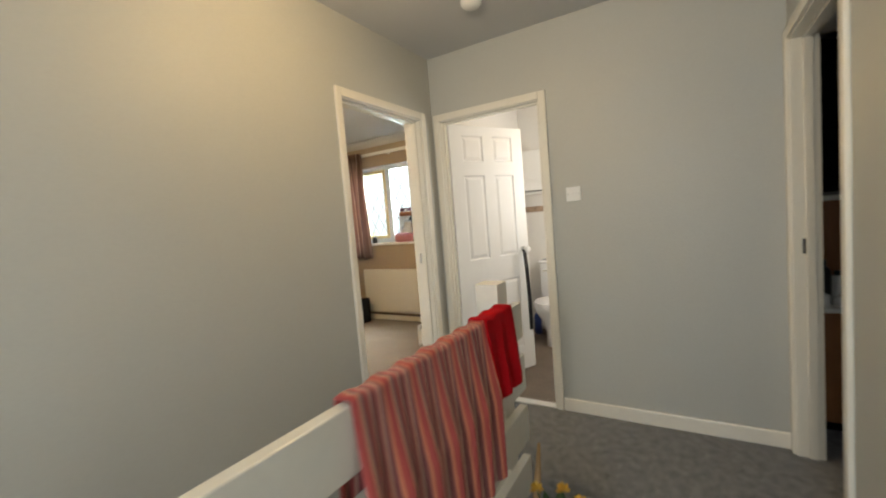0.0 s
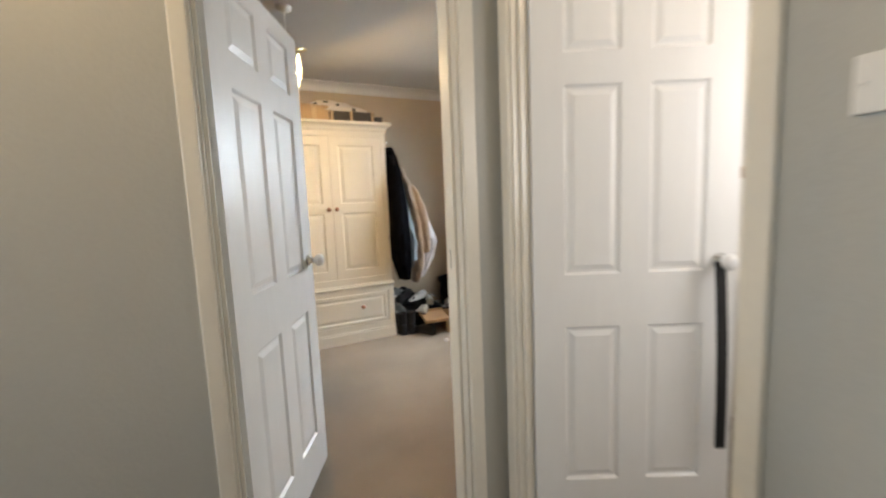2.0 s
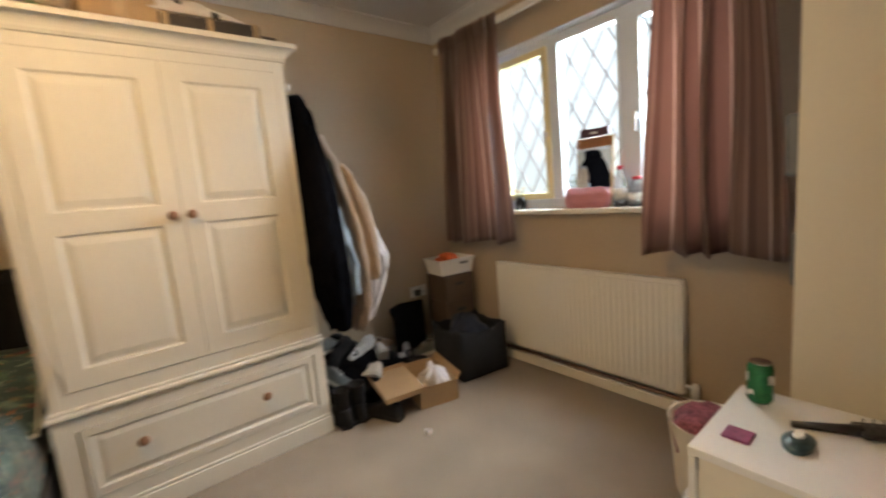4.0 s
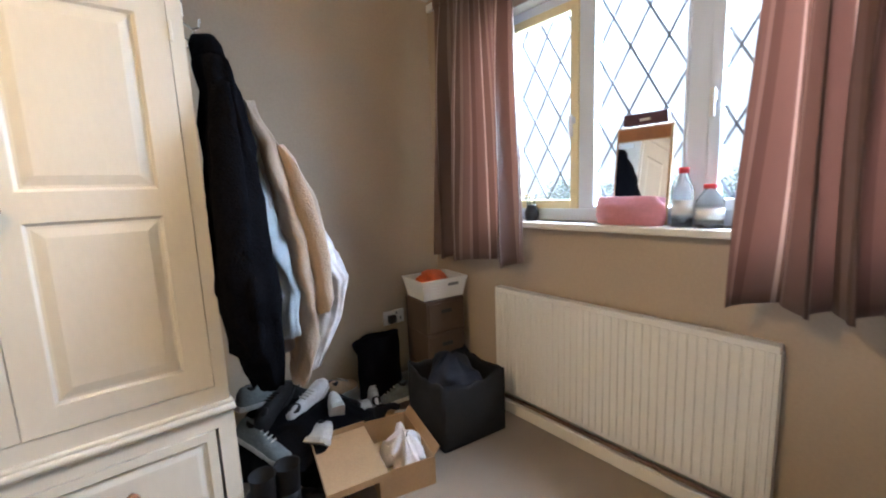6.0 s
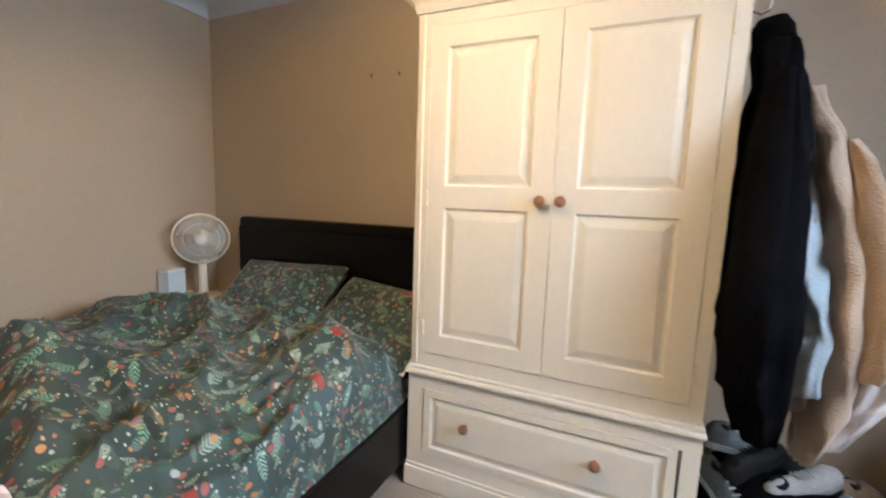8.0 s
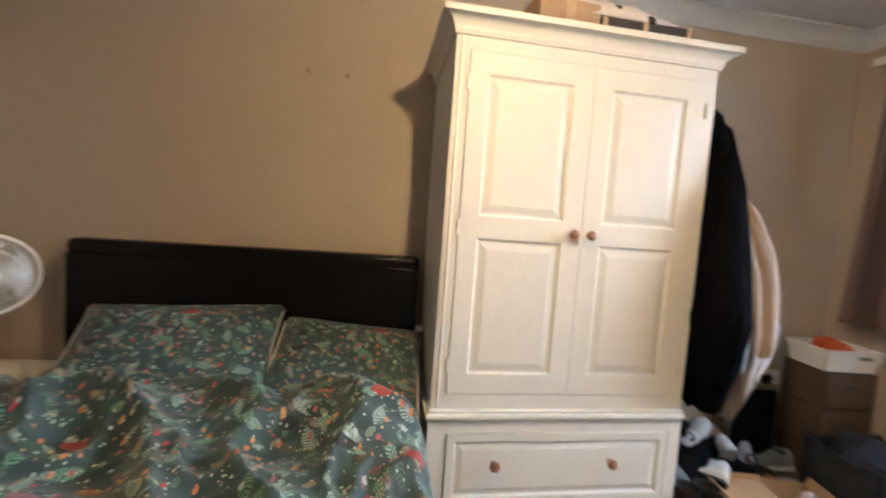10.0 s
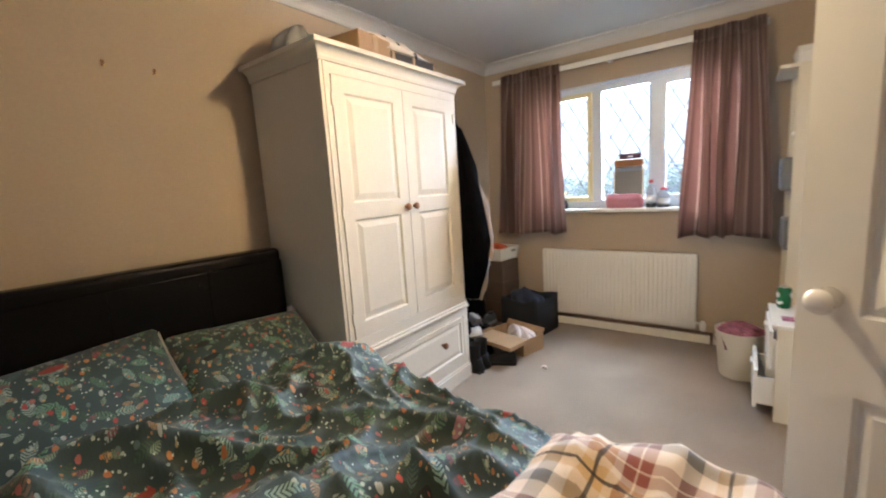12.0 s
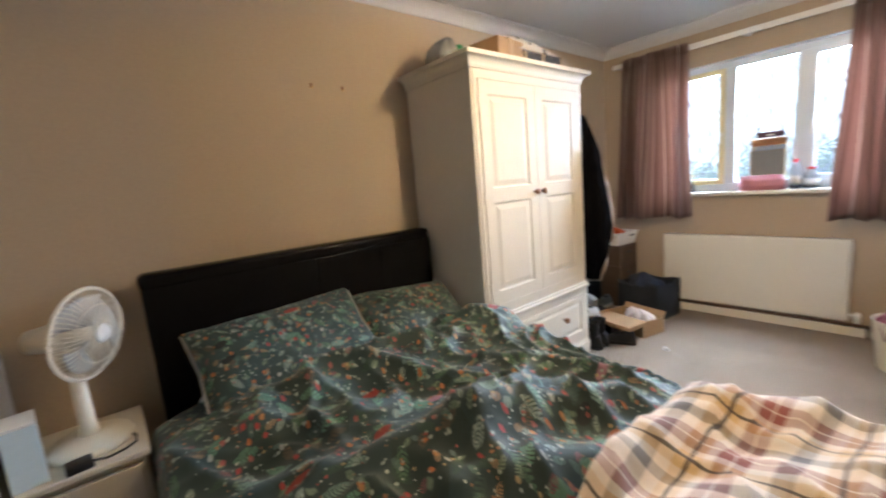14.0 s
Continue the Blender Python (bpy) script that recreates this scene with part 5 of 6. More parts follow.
part("bulb", lathe([(0.0, 2.02), (0.016, 2.025), (0.021, 2.045), (0.012, 2.07), (0.0, 2.072)], 16), M_GLOW, pend, "glowing bulb", True)

# ---- north-east corner: coats, shoes, boxes ----
M_COAT = material("black_coat", (0.004, 0.004, 0.005), 0.95, 0.5, 9, 0.5, 120, spec=0.01)
M_FLEECE = material("beige_fleece", (0.34, 0.24, 0.165), 0.95, 0.15, 12, 0.7, 160, sheen=0.3)
M_GREYTOP = material("grey_cotton", (0.26, 0.25, 0.25), 0.9, 0.12, 12, 0.4, 160)
M_WHITEPUFF = material("white_nylon", (0.62, 0.58, 0.58), 0.35, 0.15, 14, 0.5, 40)
M_DENIM = material("pale_blue_denim", (0.27, 0.31, 0.34), 0.8, 0.2, 14, 0.4, 160)


def garment(name, rings, mat, label, folds, amp, seed):
    ob = finish(name, loft(rings, 36, folds, amp, seed, 0.03), mat, True)
    return tagged(ob, label, "coat", "coats hanging by the wardrobe")


coat_ = garment("coat", [(5.305, 5.70, 1.76, 0.028, 0.05), (5.315, 5.68, 1.68, 0.05, 0.11), (5.325, 5.65, 1.45, 0.075, 0.16), (5.32, 5.60, 1.15, 0.085, 0.17), (5.315, 5.55, 0.92, 0.10, 0.16), (5.335, 5.58, 0.72, 0.085, 0.14), (5.375, 5.62, 0.52, 0.05, 0.09)], M_COAT, "long black coat hanging beside the wardrobe", 7, 0.07, 1.0)
garment("hooded_top", [(5.38, 5.76, 1.62, 0.03, 0.04), (5.41, 5.76, 1.48, 0.055, 0.09), (5.44, 5.74, 1.2, 0.06, 0.12), (5.45, 5.72, 0.9, 0.05, 0.11), (5.47, 5.7, 0.62, 0.04, 0.08)], M_GREYTOP, "grey hooded top hanging beside the wardrobe", 6, 0.09, 2.0)
fleece_ = garment("fleece_jacket", [(5.415, 5.72, 1.58, 0.03, 0.04), (5.465, 5.72, 1.42, 0.05, 0.1), (5.52, 5.68, 1.1, 0.065, 0.12), (5.54, 5.66, 0.85, 0.065, 0.11), (5.53, 5.64, 0.62, 0.05, 0.09), (5.495, 5.64, 0.47, 0.03, 0.06)], M_FLEECE, "beige fleece jacket hanging beside the wardrobe", 5, 0.08, 3.0)
garment("padded_jacket", [(5.5, 5.77, 1.34, 0.025, 0.04), (5.56, 5.75, 1.22, 0.045, 0.07), (5.64, 5.71, 1.02, 0.06, 0.09), (5.685, 5.69, 0.86, 0.062, 0.09), (5.65, 5.67, 0.7, 0.05, 0.07), (5.57, 5.66, 0.52, 0.028, 0.04)], M_WHITEPUFF, "white padded jacket hanging beside the wardrobe", 9, 0.06, 4.0)
garment("denim_jacket", [(5.40, 5.68, 1.45, 0.02, 0.03), (5.42, 5.64, 1.2, 0.03, 0.05), (5.435, 5.60, 1.0, 0.042, 0.06), (5.445, 5.58, 0.85, 0.05, 0.065), (5.445, 5.58, 0.70, 0.05, 0.06)], M_DENIM, "pale blue denim garment among the hanging coats", 5, 0.08, 5.0)
part("sleeve", loft([(5.31, 5.56, 1.60, 0.025, 0.03), (5.30, 5.515, 1.42, 0.045, 0.045), (5.28, 5.465, 1.18, 0.058, 0.050), (5.268, 5.44, 0.98, 0.062, 0.050), (5.28, 5.445, 0.80, 0.050, 0.045), (5.31, 5.47, 0.68, 0.025, 0.03)], 20, 4, 0.07, 6.0, 0.015), M_COAT, coat_, smooth=True)
part("collar", loft([(5.305, 5.68, 1.70, 0.05, 0.085), (5.30, 5.69, 1.745, 0.052, 0.08), (5.30, 5.70, 1.775, 0.04, 0.06)], 20, 3, 0.06, 2.0, 0.01), M_COAT, coat_, smooth=True)
part("sleeve", loft([(5.51, 5.65, 1.42, 0.006, 0.006), (5.53, 5.63, 1.36, 0.026, 0.026), (5.565, 5.59, 1.2, 0.045, 0.04), (5.60, 5.575, 0.98, 0.044, 0.038), (5.60, 5.57, 0.80, 0.038, 0.034), (5.595, 5.57, 0.76, 0.025, 0.024)], 20, 4, 0.07, 7.0, 0.015), M_FLEECE, fleece_, smooth=True)
hooks = ground("hook_rail", "metal hook rail on the side of the wardrobe", "hook rail")
part("rail", boxes(((X1 + 0.001, 5.60, 1.80), (X1 + 0.012, 5.98, 1.84)), bevel=0.003), M_WHITE, hooks)
for y in (5.70, 5.82, 5.94):
    part("hook", tube([(X1 + 0.012, y, 1.82), (X1 + 0.05, y, 1.80), (X1 + 0.07, y, 1.81), (X1 + 0.075, y, 1.835)], 0.004), M_CHROME, hooks)

M_SHOEW = material("white_trainer", (0.52, 0.52, 0.51), 0.6, 0.2, 20, 0.2, 90)
M_SHOEB = material("black_shoe", (0.009, 0.009, 0.01), 0.6, 0.3, 20, 0.2, 90, spec=0.25)
M_SHOEG = material("grey_trainer", (0.13, 0.145, 0.145), 0.7, 0.3, 20, 0.3, 90)
M_SHOET = material("tan_shoe", (0.28, 0.18, 0.10), 0.7, 0.2, 20, 0.2, 90)
M_SOLE = material("rubber_sole", (0.45, 0.44, 0.41), 0.7, 0.15, 20)


def shoe_parts(mat, label, sole_mat):
    root = new("shoe")
    root.empty_display_size = 0.1
    tagged(root, label, "shoe", "pile of shoes")
    prof = [(-0.13, 0.022, 0.066), (-0.115, 0.032, 0.086), (-0.075, 0.034, 0.088), (-0.025, 0.033, 0.076), (0.03, 0.038, 0.052), (0.08, 0.043, 0.038), (0.125, 0.037, 0.03), (0.148, 0.017, 0.018)]
    bm = bmesh.new()
    rows = []
    for x, w, h in prof:
        rows.append([bm.verts.new((x, w * math.cos(t), 0.016 + h * max(0, math.sin(t)) ** 0.8)) for t in [math.pi * k / 9 for k in range(10)]])
    for a, b in zip(rows, rows[1:]):
        for i in range(9):
            bm.faces.new((a[i], a[i + 1], b[i + 1], b[i]))
    bm.faces.new(rows[0])
    bm.faces.new(rows[-1][::-1])
    bmesh.ops.recalc_face_normals(bm, faces=bm.faces)
    part("upper", bm, mat, root, smooth=True)
    bm = bmesh.new()
    lo_, hi_ = [], []
    out = [(x, w + 0.003) for x, w, h in prof] + [(x, -w - 0.003) for x, w, h in prof[::-1]]
    for x, w in out:
        lo_.append(bm.verts.new((x * 1.02, w, 0)))
        hi_.append(bm.verts.new((x * 1.02, w, 0.022)))
    for i in range(len(out)):
        j = (i + 1) % len(out)
        bm.faces.new((lo_[i], lo_[j], hi_[j], hi_[i]))
    bm.faces.new(lo_[::-1])
    bm.faces.new(hi_)
    part("sole", bm, sole_mat, root)
    # solid black cap imitates the shaded inside of the shoe
    part("opening", lathe([(0.0, 0.092), (0.024, 0.094), (0.027, 0.088), (0.02, 0.07)], 12, at=(-0.075, 0, 0.006)), M_SHOEB, root, smooth=True)
    part("laces", boxes(*[((x, -0.018, z), (x + 0.006, 0.018, z + 0.005)) for x, z in ((-0.02, 0.091), (0.0, 0.083), (0.02, 0.075), (0.04, 0.066))], bevel=0.001), sole_mat, root)
    return root


kinds = [shoe_parts(M_SHOEW, "white trainer in the pile of shoes", M_SOLE), shoe_parts(M_SHOEB, "black shoe in the pile of shoes", M_SHOEB),
         shoe_parts(M_SHOEG, "grey mesh trainer in the pile of shoes", M_SOLE), shoe_parts(M_SHOET, "tan shoe in the pile of shoes", M_SOLE)]
heap = loft([(5.60, 5.89, 0.0, 0.33, 0.21), (5.59, 5.89, 0.09, 0.31, 0.20), (5.55, 5.90, 0.17, 0.24, 0.18), (5.49, 5.92, 0.23, 0.16, 0.14), (5.46, 5.93, 0.26, 0.05, 0.06)], 44, 7, 0.07, 1.7, 0.05)
tagged(finish("black_bag", heap, M_BLACK, True), "heap of black bags under the coats", "bag")
low = loft([(5.545, 5.66, 0.0, 0.11, 0.11), (5.545, 5.66, 0.07, 0.10, 0.10), (5.54, 5.67, 0.11, 0.07, 0.07), (5.54, 5.67, 0.122, 0.02, 0.02)], 36, 6, 0.08, 3.1, 0.05)
tagged(finish("black_bag", low, M_BLACK, True), "small crumpled black bag beside the shoe box", "bag")
spots = ((2, 5.36, 5.82, 0.14, 0, 24, -55), (2, 5.43, 5.98, 0.26, 0, 10, 15), (1, 5.46, 5.90, 0.245, 0, -24, 42), (0, 5.60, 5.885, 0.215, 14, -24, 28), (0, 5.70, 5.80, 0.125, 0, 62, 80),
         (0, 5.86, 5.93, 0.04, 0, 0, 14), (0, 6.00, 6.02, 0.12, 0, -64, 80), (2, 6.10, 5.93, 0.03, 0, 6, 165), (3, 5.82, 6.03, 0.14, 12, 8, 30), (3, 6.035, 5.73, 0.0, 0, 0, 98),
         (1, 5.74, 5.95, 0.13, 10, 12, -30), (1, 5.97, 5.86, 0.0, 0, 0, 20), (1, 5.56, 5.99, 0.23, 10, 15, -40), (0, 5.52, 5.76, 0.115, 50, 10, 120), (1, 5.485, 5.46, 0.0, 0, 0, 112))
for i, (k, x, y, z, rx, ry, rz) in enumerate(spots):
    m = pose(x, y, z, rx, ry, rz)
    first = spots.index(next(s for s in spots if s[0] == k)) == i
    if first:
        kinds[k].matrix_basis = m
    else:
        copy_thing(kinds[k], m)



def boot(m):
    root = empty("boot", m, "black ankle boot standing by the wardrobe", "boot", "pair of boots")
    part("foot", loft([(0, 0, 0.0, 0.045, 0.13), (0, 0, 0.03, 0.047, 0.132), (0, 0.02, 0.065, 0.044, 0.10), (0, 0.05, 0.10, 0.042, 0.06)], 24, 3, 0.01, 1.0, 0.005), M_SHOEB, root, smooth=True)
    part("shaft", lathe([(0.042, 0.07), (0.043, 0.14), (0.047, 0.20), (0.050, 0.205), (0.046, 0.20), (0.040, 0.13), (0.0, 0.11)], 20, at=(0, 0.055, 0)), M_SHOEB, root, smooth=True)
    part("sole", boxes(((-0.043, -0.12, -0.0), (0.043, 0.12, 0.014)), bevel=0.006), M_SHOEB, root)


boot(pose(5.290, 5.60, 0, 0, 0, 183))
boot(pose(5.388, 5.60, 0, 0, 0, 176))
# open shoe box with tissue
BXC = pose(5.835, 5.50, 0.0, 0, 0, -15)
cb = empty("shoe_box", BXC, "open brown cardboard shoe box with white tissue", "cardboard box")
part("base", boxes(((-0.12, -0.195, 0), (0.12, 0.195, 0.003)), ((-0.12, -0.195, 0.003), (-0.117, 0.195, 0.125)), ((0.117, -0.195, 0.003), (0.12, 0.195, 0.125)), ((-0.117, -0.195, 0.003), (0.117, -0.192, 0.125)), ((-0.117, 0.192, 0.003), (0.117, 0.195, 0.125))), M_CARD, cb)
lid = part("lid", boxes(((-0.245, -0.2, 0.0), (0.0, 0.2, 0.003)), ((-0.245, -0.2, 0.003), (-0.242, 0.2, 0.028)), ((-0.242, -0.2, 0.003), (0.0, -0.197, 0.028)), ((-0.242, 0.197, 0.003), (0.0, 0.2, 0.028)), ((-0.14, 0.165, 0.003), (-0.115, 0.183, 0.005))), M_CARD, cb)
lid.matrix_local = pose(-0.088, -0.04, 0.128, 0, -2, 2)
flap = part("flap", boxes(((0.0, -0.19, 0.0), (0.003, 0.19, 0.045))), M_CARD, cb)
flap.matrix_local = pose(0.118, 0, 0.123, 0, 35, 0)
M_TISSUE = material("white_tissue", (0.72, 0.66, 0.66), 0.9, 0.08, 15, 0.3, 80)
cx_, cy_ = (BXC @ Vector((0.04, -0.03, 0))).x, (BXC @ Vector((0.04, -0.03, 0))).y
bm = loft([(cx_, cy_, 0.005, 0.06, 0.12), (cx_, cy_, 0.08, 0.065, 0.13), (cx_, cy_, 0.125, 0.055, 0.11), (cx_, cy_ + 0.02, 0.155, 0.018, 0.04)], 40, 9, 0.18, 6.0, 0.06)
tagged(finish("tissue_paper", bm, M_TISSUE, True), "crumpled white tissue in the shoe box", "tissue paper")
tagged(finish("paper_scrap", loft([(5.56, 5.13, 0.0, 0.02, 0.015), (5.56, 5.13, 0.02, 0.015, 0.01)], 12, 3, 0.3, 1, 0.02), M_TISSUE, True), "scrap of white paper on the carpet", "paper scrap")

# grey fabric bin
M_FELT = material("dark_grey_felt", (0.026, 0.028, 0.033), 0.95, 0.2, 6, 0.5, 180, spec=0.06)
fb_ = empty("fabric_storage_bin", pose(6.245, 5.55, 0, 0, 0, -8), "dark grey felt storage bin beside the radiator", "storage bin")


def bin_wall(a, b):
    a, b = Vector(a), Vector(b)

    def f(u, v):
        p = a + (b - a) * u
        bulge = 0.035 * math.sin(math.pi * u) * math.sin(math.pi * min(v * 1.1, 1))
        nrm = Vector((p.x, p.y, 0)).normalized()
        return (p.x + nrm.x * bulge * 1.2, p.y + nrm.y * bulge * 1.2, 0.33 * v - 0.035 * math.sin(math.pi * u) * v + 0.03 * noise.noise(Vector((u * 5, a.x * 9, v))) * v)
    return f


cs = [(-0.17, -0.17), (0.19, -0.17), (0.19, 0.18), (-0.17, 0.18)]
for k in range(4):
    a, b = cs[k], cs[(k + 1) % 4]
    thicken(part("side", sheet(bin_wall((*a, 0), (*b, 0)), 20, 12, 0.36, 0.36), M_FELT, fb_, smooth=True), 0.01, 0)
part("bottom", boxes(((-0.17, -0.17, 0), (0.19, 0.18, 0.01))), M_FELT, fb_)
bm = loft([(6.25, 5.56, 0.02, 0.14, 0.14), (6.25, 5.56, 0.22, 0.15, 0.15), (6.26, 5.58, 0.31, 0.11, 0.12), (6.27, 5.60, 0.36, 0.03, 0.04)], 30, 5, 0.12, 8.0, 0.05)
tagged(finish("folded_clothes", bm, material("navy_cloth", (0.012, 0.016, 0.03), 0.9, 0.4, 15, 0.4, 120), True), "dark navy clothes stuffed in the felt bin", "clothes")
bb = empty("black_bag", pose(6.07, 6.0, 0), "black shopping bag against the wall", "bag")
part("body", loft([(0, 0, 0, 0.13, 0.06), (0, 0, 0.1, 0.14, 0.07), (0, 0, 0.3, 0.135, 0.06), (0, 0.01, 0.42, 0.14, 0.035)], 30, 4, 0.06, 9.0, 0.02), M_BLACK, bb, smooth=True)

# cardboard drawers and white basket
M_DARKCARD = material("brown_kraft", (0.085, 0.055, 0.037), 0.8, 0.15, 10, 0.2, 100)
cd = empty("drawer_tower", pose(6.44, 5.94, 0, 0, 0, -8), "stack of brown cardboard drawers in the corner", "drawers")
for i in range(3):
    z = i * 0.198
    part("carcass", boxes(((-0.13, -0.13, z), (0.13, 0.13, z + 0.196)), bevel=0.004), M_DARKCARD, cd)
    d_ = part("drawer", boxes(((-0.118, -0.138, z + 0.014), (0.118, -0.13, z + 0.182)), bevel=0.003), M_DARKCARD, cd)
    # thin black plate on the solid front imitates the dark of a hole
    part("finger_hole", boxes(((-0.035, -0.1395, z + 0.12), (0.035, -0.1378, z + 0.142)), bevel=0.0005), M_BLACKPL, d_)
bk = empty("storage_basket", pose(6.445, 5.935, 0.594, 0, 0, -8), "white woven plastic basket holding orange cloth", "basket")
bm = bmesh.new()
for i in range(6):
    z = 0.004 + i * 0.018
    o = 0.105 + 0.018 * i / 5
    ox = o + 0.03
    for lo_, hi_ in (((-ox, -o, z), (ox, -o + 0.004, z + 0.013)), ((-ox, o - 0.004, z), (ox, o, z + 0.013)), ((-ox, -o + 0.004, z), (-ox + 0.004, o - 0.004, z + 0.013)), ((ox - 0.004, -o + 0.004, z), (ox, o - 0.004, z + 0.013))):
        box(bm, lo_, hi_)
part("weave", bm, M_WHITE, bk)
part("lining", boxes(((-0.13, -0.1, 0), (0.13, 0.1, 0.006)), ((-0.134, -0.104, 0.006), (-0.13, 0.104, 0.1)), ((0.13, -0.104, 0.006), (0.134, 0.104, 0.1)), ((-0.13, -0.104, 0.006), (0.13, -0.1, 0.1)), ((-0.13, 0.1, 0.006), (0.13, 0.104, 0.1))), M_WHITE, bk)
part("rim", boxes(((-0.158, -0.128, 0.108), (0.158, -0.12, 0.12)), ((-0.158, 0.12, 0.108), (0.158, 0.128, 0.12)), ((-0.158, -0.12, 0.108), (-0.15, 0.12, 0.12)), ((0.15, -0.12, 0.108), (0.158, 0.12, 0.12)), bevel=0.003), M_WHITE, bk)
# dark plate over the weave gives the shade of a grip slot
part("grip", boxes(((0.02, -0.1265, 0.075), (0.09, -0.122, 0.092)), bevel=0.001), M_GREYPL, bk, "dark plate imitating the shaded grip opening")
M_ORANGE = material("orange_cloth", (0.55, 0.10, 0.025), 0.8, 0.25, 20, 0.3, 100)
bm = loft([(6.44, 5.93, 0.60, 0.10, 0.08), (6.44, 5.93, 0.68, 0.11, 0.085), (6.43, 5.94, 0.725, 0.08, 0.06), (6.42, 5.94, 0.745, 0.02, 0.02)], 26, 5, 0.15, 3.3, 0.03)
tagged(finish("orange_cloth", bm, M_ORANGE, True), "crumpled orange cloth in the white basket", "cloth")
so = empty("wall_socket", pose(6.253, NORTH, 0.46), "white double wall socket with a black plug", "socket")
part("plate", boxes(((-0.073, -0.009, -0.043), (0.073, 0.0, 0.043)), bevel=0.003), M_WHITE, so)
part("plug", boxes(((-0.05, -0.045, -0.03), (0.0, -0.0095, 0.02)), bevel=0.008), M_BLACKPL, so, "black plug")
part("switch", boxes(((0.012, -0.012, 0.015), (0.022, -0.0092, 0.03)), ((0.04, -0.012, -0.02), (0.05, -0.0092, -0.005))), M_GREYPL, so)

# screws left in the wall over the bed
for x, z in ((3.585, 1.878), (3.764, 1.876)):
    sc = empty("wall_hook", pose(x, NORTH, z), "old brass picture hook in the wall", "hook", "picture hooks over the bed")
    part("plate", boxes(((-0.006, -0.004, -0.010), (0.006, 0, 0.014)), bevel=0.001), M_WOODKNOB, sc)
    part("hook", tube([(0, -0.003, -0.010), (0, -0.018, -0.016), (0, -0.020, -0.004)], 0.003, 6), M_BRASS, sc)

# ---- on top of the wardrobe ----
T = 1.966
ob = empty("cardboard_box", pose(4.62, 5.76, T, 0, 0, 6), "brown cardboard box on top of the wardrobe", "cardboard box")
part("body", boxes(((-0.13, -0.13, 0), (0.13, 0.13, 0.15)), bevel=0.003), M_CARD, ob)
part("tape", boxes(((-0.02, -0.132, 0.03), (0.02, -0.1302, 0.15)), ((-0.02, -0.13, 0.1502), (0.02, 0.13, 0.152))), M_OAK, ob, "tan packing tape")
M_DARKCASE = material("dark_brown_vinyl", (0.035, 0.027, 0.022), 0.6, 0.3, 12, 0.2, 90)
crate = empty("black_case", pose(4.97, 5.78, T, 0, 0, -2), "dark flat case lying on the wardrobe", "case")
part("body", boxes(((-0.20, -0.14, 0), (0.20, 0.14, 0.11)), bevel=0.006), M_DARKCASE, crate)
for x in (-0.19, -0.02, 0.17):
    part("strap", boxes(((x, -0.143, 0), (x + 0.02, -0.1402, 0.112))), M_OAK, crate)
tagged(finish("dark_box", boxes(((5.06 + 0.13, 5.68, T), (5.255, 5.92, T + 0.085)), bevel=0.004), M_DARKCASE), "small dark box on the wardrobe edge", "box")
M_COW = material("spotted_cloth", (0.60, 0.54, 0.47), 0.9, 0.1, 8, 0.3, 100)
nt = M_COW.node_tree
vo = nt.nodes.new("ShaderNodeTexVoronoi")
vo.inputs["Scale"].default_value = 9
tc_ = nt.nodes.new("ShaderNodeTexCoord")
nt.links.new(tc_.outputs["Object"], vo.inputs["Vector"])
spot = math_node(nt, "LESS_THAN", vo.outputs["Distance"], 0.22)
nt.links.new(mix_node(nt, spot, (0.58, 0.52, 0.46), (0.03, 0.025, 0.02)), nt.nodes["Principled BSDF"].inputs["Base Color"])


def heap_fn(u, v):
    a, b = 2 * u - 1, 2 * v - 1
    k = max(0.0, (1 - a * a) * (1 - b * b)) ** 0.5
    return (4.85 + 0.25 * a, 5.77 + 0.12 * b, T + 0.113 + 0.085 * k * (1.05 - 0.45 * a) + 0.02 * noise.noise(Vector((u * 7, v * 5, 2))) * k)


cow = part("spotted_blanket", sheet(heap_fn, 40, 24, 0.5, 0.25), M_COW, smooth=True)
thicken(cow, 0.01, 1)
tagged(cow, "white blanket with dark spots heaped on the wardrobe", "blanket")
M_BAGPL = material("clear_polythene", (0.75, 0.75, 0.72), 0.25, 0.05, 8, transmission=0.6)
M_GREENPL = material("green_plastic", (0.02, 0.22, 0.07), 0.4, 0.1, 8)
pbg = empty("carrier_bag", pose(4.30, 5.86, T), "crumpled clear and green carrier bag on the wardrobe", "carrier bag")
part("bag", loft([(0, 0, 0, 0.08, 0.11), (0, 0, 0.05, 0.095, 0.12), (-0.01, 0, 0.10, 0.07, 0.10), (0.0, 0, 0.15, 0.03, 0.07), (0.01, 0.0, 0.17, 0.008, 0.03)], 26, 6, 0.18, 4.0, 0.04), M_BAGPL, pbg, smooth=True)
part("handle", loft([(0.085, -0.05, 0, 0.04, 0.05), (0.08, -0.05, 0.07, 0.04, 0.05), (0.06, -0.05, 0.125, 0.015, 0.03)], 16, 4, 0.15, 1.0, 0.03), M_GREENPL, pbg, "green plastic", True)
bm = loft([(4.40, 5.70, T, 0.10, 0.09), (4.40, 5.70, T + 0.04, 0.10, 0.09), (4.41, 5.71, T + 0.065, 0.05, 0.05)], 26, 6, 0.15, 5.0, 0.04)
tagged(finish("folded_cloth", bm, material("brown_cloth", (0.30, 0.16, 0.08), 0.9, 0.2, 14, 0.3, 100), True), "crumpled brown cloth on the wardrobe", "cloth")

